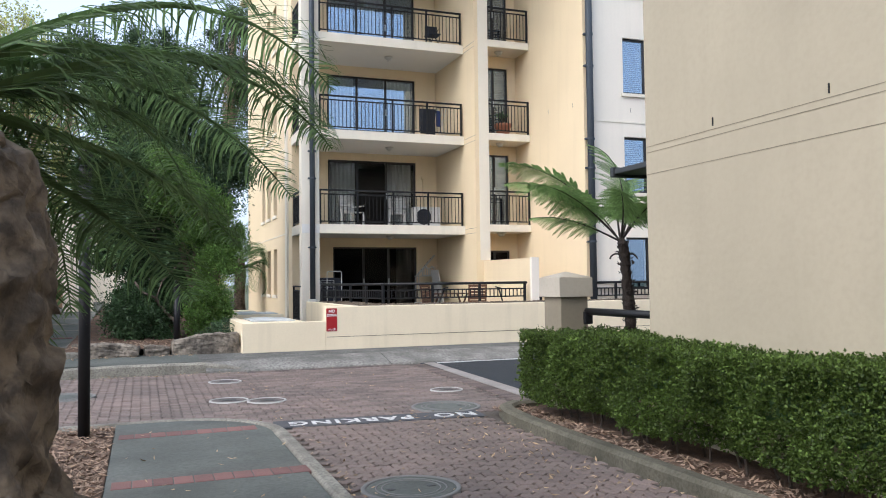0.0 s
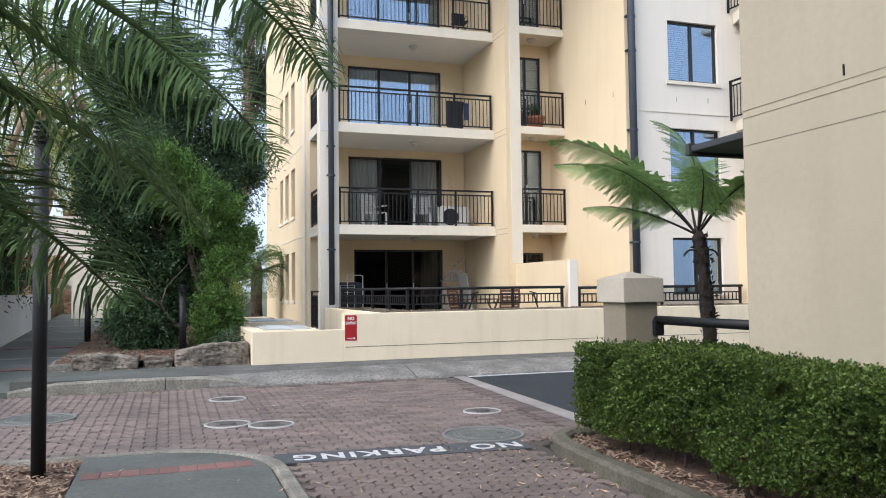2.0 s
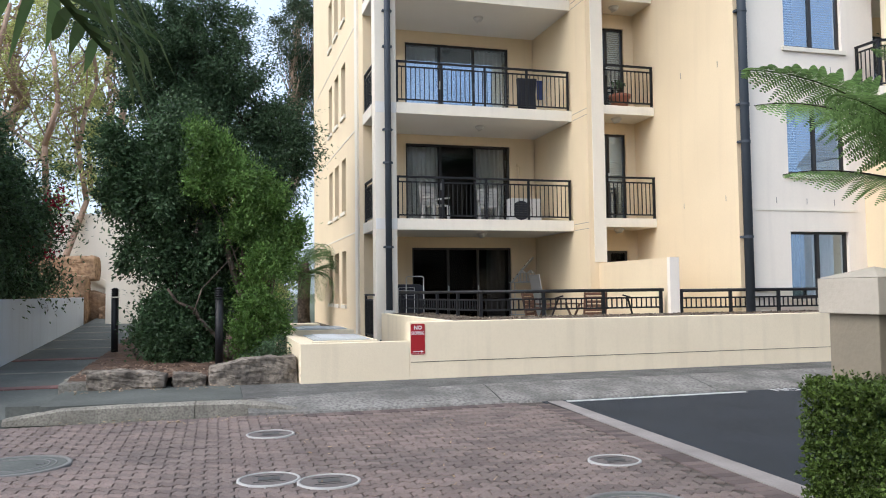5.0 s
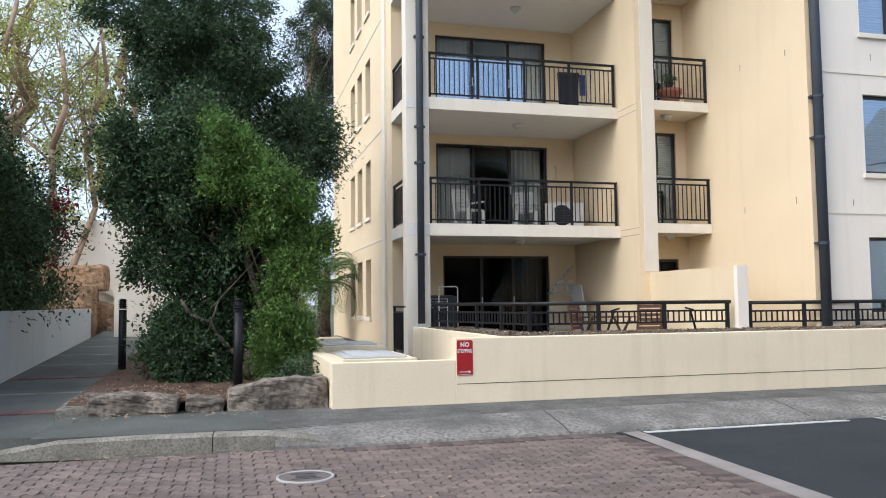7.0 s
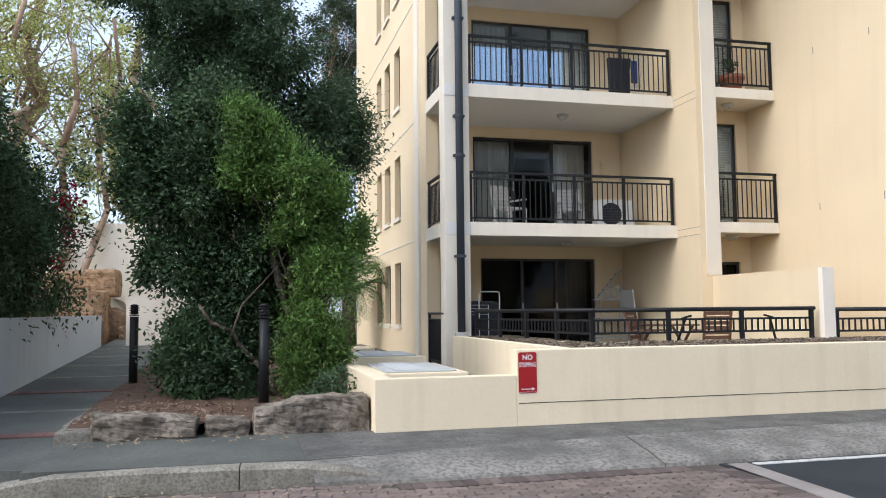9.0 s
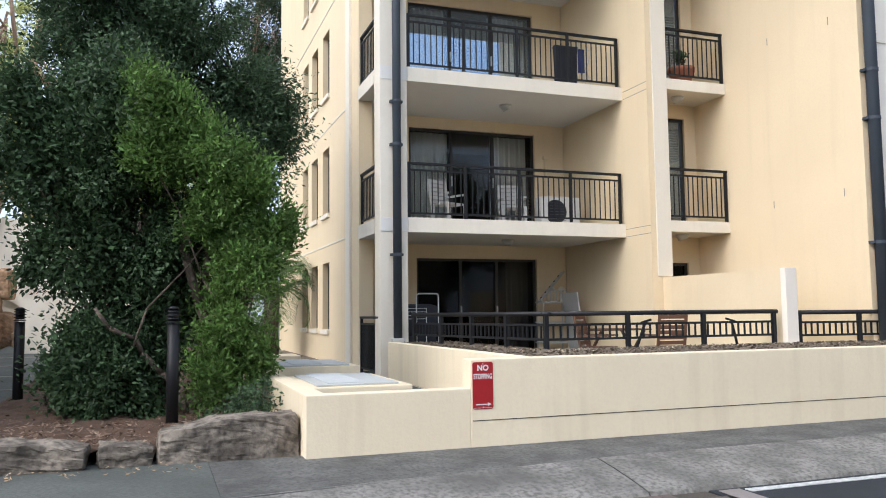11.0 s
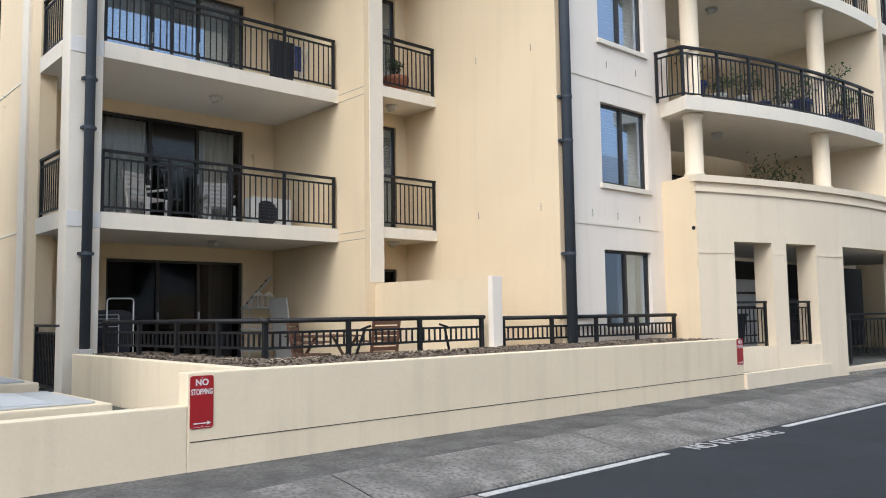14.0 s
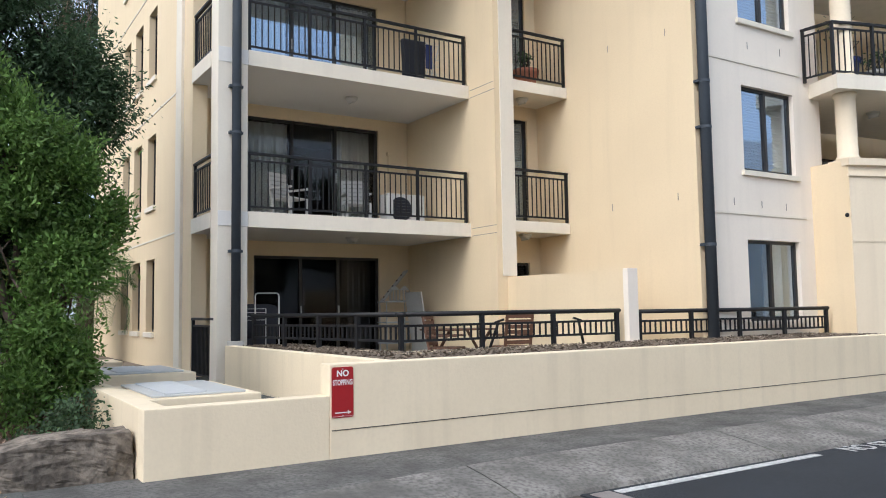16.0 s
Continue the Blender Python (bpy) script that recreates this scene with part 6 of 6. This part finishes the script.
def pot_plant(x, y, z, r, h, mat, label, leaf=None, tall=0.5, seed=0, width=0.25):
    t = thing("potted_plant", label, "potted plant", "balcony pots", x, y, z)
    v, f = lathe([(r * 0.68, 0), (r * 0.92, h * 0.75), (r * 1.03, h * 0.76), (r * 1.05, h), (r * 0.92, h), (r * 0.88, h * 0.9)], 22)
    put("pot", mesh_of("pot", v, f, mat, True), t)
    if leaf:
        rng = np.random.default_rng(seed)
        bm = bmesh.new()
        tips = []
        for k in range(6):
            tip = Vector((rng.normal() * width * 0.6, rng.normal() * width * 0.6, h + tall * rng.uniform(0.6, 1.0)))
            limb(bm, (0, 0, h * 0.85), tip, 0.010, 0.004, rng, 4, 0.5)
            tips.append(tip)
        part("stem", bm, BARK, t)
        c = np.repeat(np.array(tips), 26, 0) + rng.normal(size=(156, 3)) * width * 0.35
        put("foliage", leaves_mesh("foliage", c, 0.07, 0.018, leaf, rng), t)
    return t


pot_plant(9.55, 20.35, LEVELS[2], 0.24, 0.34, TERRACOTTA, "wide terracotta pot with a small plant", L_MID, 0.3, 1, 0.15)
for k, (u, mat, lf, r, h, tall) in enumerate(((13.5, BLUEGLAZE, L_MID, 0.20, 0.42, 0.75), (13.9, PLASTICWHITE, L_DARK, 0.14, 0.26, 0.3), (14.35, PLASTICWHITE, L_MID, 0.15, 0.28, 0.35), (14.75, BLUEGLAZE, None, 0.14, 0.24, 0), (15.2, PLASTICWHITE, L_DARK, 0.15, 0.26, 0.25), (15.6, BLUEGLAZE, L_DARK, 0.22, 0.42, 0.3), (16.05, PLASTICWHITE, L_MID, 0.15, 0.28, 0.9), (16.5, BLUEGLAZE, L_MID, 0.17, 0.3, 1.0), (17.1, BLUEGLAZE, L_BRIGHT, 0.17, 0.3, 0.6), (19.9, BLUEGLAZE, L_MID, 0.17, 0.4, 0.3), (22.0, PLASTICWHITE, L_BRIGHT, 0.18, 0.3, 0.7))):
    px, py = bay(u if u > 18 else 13.6 + (u - 13.5) * 1.42, 0.42)
    pot_plant(px, py, 5.32, r, h, mat, "glazed blue pot with a leafy balcony plant" if mat is BLUEGLAZE else "white pot with a leafy balcony plant", lf, tall, 60 + k)
for u in (15.7, 16.4):
    px, py = bay(u, 0.75)
    pot_plant(px, py, 2.9, 0.2, 0.5, TERRACOTTA, "straggly bare shrub in a pot on the curved balcony", L_GUM, 1.1, 90, 0.35)
rng = np.random.default_rng(99)
px, py = bay(22.6, -0.02)
hp = thing("trailing_plant", "trailing green plant hanging over the balustrade", "plant", x=px, y=py, z=5.9)
put("foliage", leaves_mesh("foliage", rng.normal(size=(1800, 3)) * np.array((0.35, 0.15, 0.35)), 0.09, 0.02, L_BRIGHT, rng, 0.6), hp)
window("bay_window", 15.8, 17.2, 3.0, 4.65, 18.9, 0.05, "dark bronze balcony door behind the curved balcony", 0.5, sill=False)
window("bay_window", 15.0, 16.6, 5.4, 7.3, 18.9, 0.05, "dark bronze sliding door of the curved balcony", 0.5, sill=False)
window("bay_window", 20.5, 22.5, 5.4, 7.3, 18.9, 0.05, "dark bronze sliding door of the curved balcony", 0.5, sill=False)

# ---- patio things ----
PZ = LEVELS[0]
t = thing("barbecue", "black covered barbecue on the patio", "barbecue", x=4.80, y=21.85, z=PZ)
part("cart", box(-0.35, 0.35, -0.25, 0.25, 0.06, 0.62, 0.02), CLOTHDARK, t)
bm = box(-0.42, 0.42, -0.3, 0.3, 0.6, 1.18, 0.16)
part("lid", bm, CLOTHDARK, t, smooth=True)
for a in (-0.3, 0.3):
    part("wheel", tube((a, -0.2, 0.07), (a, -0.15, 0.07), 0.07, seg=14), BLACKMETAL, t)
t = thing("clothes_airer", "white tubular clothes airer standing on the patio", "drying rack", x=4.68, y=21.30, z=PZ)
hoop = [(0.0, 0.0), (0.0, 1.30)] + [(0.05 - 0.05 * math.cos(a), 1.30 + 0.05 * math.sin(a)) for a in (0.5, 1.0, 1.57)] + [(0.35 + 0.05 * math.sin(a), 1.30 + 0.05 * math.cos(a)) for a in (0.0, 0.57, 1.07)] + [(0.40, 1.30), (0.40, 0.0)]
bm = bmesh.new()
for (a, c), (b, d) in zip(hoop, hoop[1:]):
    add_tube(bm, (a, 0, c), (b, 0, d), 0.011, seg=8)
part("hoop", bm, PLASTICWHITE, t, smooth=True)
for k in range(4):
    part("wire", tube((-0.16, 0.06, 0.92 + 0.06 * k), (0.20, 0.06, 0.92 + 0.06 * k), 0.004, seg=6), PLASTICWHITE, t)
for a in (-0.16, 0.20):
    part("wire_post", tube((a, 0.06, 0.0), (a, 0.06, 1.10), 0.007, seg=6), PLASTICWHITE, t)
t = thing("plant_stand", "thin metal shelf stand with white lanterns", "shelf", x=8.0, y=22.65, z=PZ)
for dx in (-0.28, 0.28):
    for dy in (-0.14, 0.14):
        part("leg", tube((dx, dy, 0), (dx, dy, 1.2), 0.011, seg=8), GALV, t)
for z in (0.4, 0.8, 1.2):
    part("shelf_board", box(-0.32, 0.32, -0.17, 0.17, z, z + 0.02), GALV, t)
for dx in (-0.02, 0.2):
    l = thing("lantern", "small white metal lantern on the stand", "lantern", "lanterns", 8.0 + dx, 22.65, PZ + 1.22)
    bm = box(-0.08, 0.08, -0.08, 0.08, 0, 0.02)
    for a in (-0.07, 0.07):
        for b in (-0.07, 0.07):
            add_box(bm, a - 0.01, a + 0.01, b - 0.01, b + 0.01, 0.02, 0.22)
    part("frame", bm, PLASTICWHITE, l)
    part("roof", tube((0, 0, 0.22), (0, 0, 0.3), 0.115, 0.02, 4), PLASTICWHITE, l)
t = thing("toy_ladder", "white wooden ornament ladder above the lanterns", "ornament", x=7.75, y=22.7, z=PZ + 1.22)
part("rail", bar((0, 0, 0.02), (0.55, 0, 0.62), 0.03, 0.04), PLASTICWHITE, t)
part("rail", bar((0, 0.1, 0.0), (0.55, 0.1, 0.6), 0.03, 0.04), PLASTICWHITE, t)
for k in range(5):
    part("rung", tube((0.06 + 0.1 * k, 0, 0.08 + 0.11 * k), (0.06 + 0.1 * k, 0.1, 0.08 + 0.11 * k), 0.02, seg=6), CLOTHDARK, t)
for x, h, w, a in ((8.40, 1.42, 0.62, 24), (8.46, 1.02, 0.3, 16)):
    t = thing("leaning_board", "white board leaning against the patio wall", "board", "leaning boards", x, 22.1 if h > 1 else 21.7, PZ)
    part("panel", box(-0.01, 0.015, -w / 2, w / 2, 0, h, 0.004), PLASTICWHITE, t)
    t.matrix_basis = Matrix.Translation(t.location) @ Euler((0, radians(-a * 0.35), 0)).to_matrix().to_4x4() @ Matrix.Translation((-0.12, 0, 0))


def slat_chair(wood, label, group):
    t = thing("garden_chair", label, "chair", group)
    leg = data_of("leg", box(-0.025, 0.025, -0.025, 0.025, 0, 0.44), wood)
    for a in (-0.22, 0.22):
        for b in (-0.22, 0.2):
            put("leg", leg, t).location = (a, b, 0)
        part("back_post", bar((a, 0.22, 0.42), (a, 0.32, 0.95), 0.04, 0.03), wood, t)
        part("arm", box(a - 0.03, a + 0.03, -0.24, 0.24, 0.62, 0.65), wood, t)
    sl = data_of("seat_slat", box(-0.24, 0.24, -0.03, 0.03, 0.44, 0.46), wood)
    for k in range(6):
        put("seat_slat", sl, t).location = (0, -0.2 + k * 0.08, 0)
    bs = data_of("back_slat", box(-0.22, 0.22, -0.01, 0.01, -0.03, 0.03), wood)
    for k in range(6):
        put("back_slat", bs, t).matrix_basis = pose(0, 0.235 + k * 0.015, 0.52 + k * 0.08)
    return t


ch = slat_chair(PLASTICWHITE, "pale slatted balcony chair behind the balustrade", "balcony chairs")
ch.matrix_basis = pose(5.62, 22.2, LEVELS[1], 0, 0, 25)
copy_thing(ch, pose(7.0, 22.35, LEVELS[1], 0, 0, -15))
ch = slat_chair(TIMBER, "dark-stained slatted wooden garden chair", "garden chairs")
ch.matrix_basis = pose(7.1, 19.4, PZ, 0, 0, 40)
copy_thing(ch, pose(8.05, 19.0, PZ, 0, 0, 170))
t = thing("garden_table", "dark folding wooden garden table", "table", x=7.65, y=19.9, z=PZ)
tl = data_of("slat", box(-0.5, 0.5, -0.05, 0.05, 0.70, 0.725), TIMBER)
for k in range(7):
    put("slat", tl, t).location = (0, -0.36 + k * 0.12, 0)
for a in (-0.4, 0.4):
    for s in (-1, 1):
        part("leg", bar((a, -0.35 * s, 0), (a, 0.35 * s, 0.70), 0.04, 0.03), TIMBER, t)
for x, s in ((6.35, 1), (8.15, -1)):
    t = thing("folded_parasol_arm", "black curved metal arm leaning on the railing", "garden fitting", "black arms", x, 17.36, PZ)
    part("arm", bar((0, 0.0, 0.28), (0.20 * s, -0.06, 0.84), 0.026, 0.026), BLACKMETAL, t)
    part("hook", bar((0.15 * s, -0.06, 0.86), (0.30 * s, -0.06, 0.90), 0.026, 0.026), BLACKMETAL, t)

# things under the podium
t = thing("stacked_boxes", "stack of pale boxes under the podium", "boxes", x=16.3, y=17.4, z=0.36)
for k in range(6):
    part("box", box(-0.45, 0.45, -0.3, 0.3, k * 0.3, k * 0.3 + 0.26, 0.01), BLIND if k % 2 else GALV, t)
t = thing("wheelie_bin", "dark wheeled bin under the podium", "bin", x=15.0, y=16.9, z=0.36)
bm = bmesh.new()
bmesh.ops.create_cone(bm, cap_ends=True, segments=4, radius1=0.32, radius2=0.42, depth=0.95, matrix=Matrix.Translation((0, 0, 0.52)) @ Matrix.Rotation(radians(45), 4, "Z"))
part("body", bm, CLOTHDARK, t)
part("lid", box(-0.32, 0.32, -0.34, 0.32, 0.995, 1.05, 0.02), CLOTHDARK, t)
for a in (-0.25, 0.25):
    part("wheel", tube((a, 0.25, 0.1), (a + 0.05, 0.25, 0.1), 0.1, seg=14), BLACKMETAL, t)

# small render slots
bm = bmesh.new()
for x, z in ((11.55, 5.75), (12.42, 5.77), (11.05, 3.13), (11.75, 3.12), (12.4, 3.11)):
    add_box(bm, x, x + 0.008, 17.012, 17.022, z - 0.06, z + 0.06)
for y, z in ((18.85, 6.0), (17.55, 5.9), (18.85, 3.2), (17.4, 3.2)):
    add_box(bm, 10.192, 10.202, y, y + 0.008, z - 0.06, z + 0.06)
structure("render_slots", bm, BAND, "thin dark movement slots in the render", "trim")

for n, (x, y0, y1, z) in enumerate([(8.517, 19.96, 20.72, z + d) for z in LEVELS[1:4] for d in (-0.235, -0.10)]):
    structure("render_joint_%d" % (n + 1), box(x, x + 0.006, y0, y1, z, z + 0.010), BAND, "thin horizontal joint in the cream render", "trim")
v, f = lathe([(0.035, 0.0), (0.035, 0.012), (0.02, 0.016)], 16)
vent = tagged(new("wall_vent", mesh_of("wall_vent", v, f, BLACKMETAL, True)), "small round black vent in the cream wall", "vent")
vent.matrix_basis = pose(13.147, 16.4, 2.95, 0, -90, 0)

# far right end of the street
panel_wall("far_block", 28.0, 40.0, 0.0, 11.0, 0.3, along_x(18.0), CREAM, [(29.2 + 3 * k, 30.4 + 3 * k, z, z + 1.4) for k in range(3) for z in (1.2, 3.9, 6.6)], label="cream rendered block at the end of the street")
panel_wall("far_block_side", 18.3, 30.0, 0.0, 11.0, 0.3, along_y(28.0), CREAM, [(20 + 3 * k, 21.2 + 3 * k, z, z + 1.4) for k in range(3) for z in (1.2, 3.9, 6.6)], label="cream side wall of the far block")
structure("far_block_core", box(29.0, 40.0, 19.0, 30.0, 0, 11), INTERIOR, "near-black block standing for the unlit rooms inside", "wall")
structure("far_block_roof", box(27.6, 40.4, 17.6, 30.4, 11.0, 11.25), ROOFTILE, "flat roof of the far block", "roof")
structure("far_planter", box(26.3, 30.0, 15.2, 15.5, 0.0, 0.9, 0.01), WALLCREAM, "low cream planter wall at the street's end", "wall")
tree("clipped_shrub", "clipped dark shrub above the far planter wall", (27.6, 16.2, 0.1), [((27.6, 16.2, 0.1), (27.6, 16.2, 1.4), 0.05)], [(27.6, 16.2, 1.3, 1.2, 0.6, 0.6)], L_MID, 160, 40, 0.16, 0.12, 0.03, 81, twigs=6)

# house across the street, behind the walk
house = thing("opposite_house", "pale weatherboard house with a gabled roof across the street", "house", x=38.0, y=-2.0, z=-0.1)
bm = box(-7.5, 9, -3, 3, 0, 8.0)
part("wall", bm, CLAD, house)
bm = bmesh.new()
for a in (-7.5, 9):
    vs = [bm.verts.new(p) for p in ((a, -3.4, 7.95), (a, 3.4, 7.95), (a, 0, 10.6))]
    bm.faces.new(vs)
bm.verts.ensure_lookup_table()
for i, j in ((0, 1), (1, 2), (2, 0)):
    bm.faces.new((bm.verts[i], bm.verts[j], bm.verts[j + 3], bm.verts[i + 3]))
part("roof", bm, GALV, house)
lap = data_of("weatherboard", box(-7.5, 9, 0, 0.03, 0, 0.17), CLAD)
for k in range(45):
    put("weatherboard", lap, house).matrix_basis = pose(0, 3.0, 0.1 + k * 0.175, 3)

# ---- brick paving ----
def in_paving(x, y):
    if x > 4.22 + (y - 8.35) * 0.052 or y > 13.93 or y < -3:
        return False
    if x > 1.6 and y > 13.50:
        return False
    if x < 1.6 and y > 13.93 - max(0, (x - 0.4)) * 0.05:
        return False
    if y > 9.08:
        return x > -12
    if x > 3.53:
        return y > 8.36
    if y > 8.0 and x > -0.3:
        dx, dy = (x - 0.2) / 1.17, (y - 8.02) / 1.13
        return x > 0.2 and dx * dx + dy * dy > 1.0
    return x > 1.37


border_me = data_of("border_paver", box(-0.11, 0.11, -0.053, 0.053, -0.03, 0.0, 0.006), BORDER)
border = thing("paving_border", "dark brown soldier course along the paving edge", "paving", kind="structure")
for k in range(46):
    y = 8.45 + k * 0.112
    put("border_paver", border_me, border).matrix_basis = pose(4.385 + (y - 8.35) * 0.052, y, 0.0, 0, 0, -3)
for k in range(24):
    put("border_paver", border_me, border).matrix_basis = pose(1.72 + k * 0.112, 13.66, 0.0, 0, 0, 90)
PL, PW, GAP = 0.222, 0.112, 0.010
zig = [(-0.5, 0.0), (-0.375, 0.21), (-0.125, -0.21), (0.125, 0.21), (0.375, -0.21), (0.5, 0.0)]


def paver_outline(shrink):
    top = [((u * (PL - shrink)), PW / 2 - shrink / 2 + k * PW) for u, k in zig]
    bot = [((u * (PL - shrink)), -PW / 2 + shrink / 2 + k * PW) for u, k in zig][::-1]
    return top + bot


OUT, TOPO = paver_outline(GAP), paver_outline(GAP + 0.010)
n = len(OUT)
P_VERTS = [(x, y, -0.014) for x, y in OUT] + [(x, y, -0.004) for x, y in OUT] + [(x, y, 0.0) for x, y in TOPO]
P_FACES = [tuple(range(2 * n, 3 * n))[::-1]]
for i in range(n):
    j = (i + 1) % n
    P_FACES += [(i, n + i, n + j, j), (n + i, 2 * n + i, 2 * n + j, n + j)]
paver_me = mesh_of("paver", P_VERTS, P_FACES, PAVER)
paving = thing("brick_paving", "interlocking red-brown clay pavers with dark joints", "paving", kind="structure")
rng = np.random.default_rng(71)
near, rest = [], []
for r in range(int(17.0 / PW)):
    y = -3 + r * PW
    for c in range(int(17.0 / PL)):
        x = -12 + c * PL + (PL / 2 if r % 2 else 0)
        if not in_paving(x, y) or any((x - a) ** 2 + (y - b) ** 2 < (q - 0.06) ** 2 for a, b, q in COVERS):
            continue
        m = (x, y, rng.uniform(-0.003, 0.002), rng.normal() * 0.006, rng.normal() * 0.006)
        (near if 1.5 < x < 3.4 and 4.6 < y < 8.3 and len(near) < 300 else rest).append(m)
for x, y, z, rx, ry in near:
    put("paver", paver_me, paving).matrix_basis = Matrix.Translation((x, y, z)) @ Euler((rx, ry, 0)).to_matrix().to_4x4()
base = np.array(P_VERTS)
allv, allf = [], []
for k, (x, y, z, rx, ry) in enumerate(rest):
    v = base + np.array((x, y, z))
    v[:, 2] += base[:, 1] * rx - base[:, 0] * ry
    allv.append(v)
    allf += [tuple(i + k * len(base) for i in q) for q in P_FACES]
rest_ob = new("pavers", mesh_of("pavers", np.concatenate(allv), allf, PAVER))
rest_ob.parent = paving
rest_ob["kind"] = "stuff"
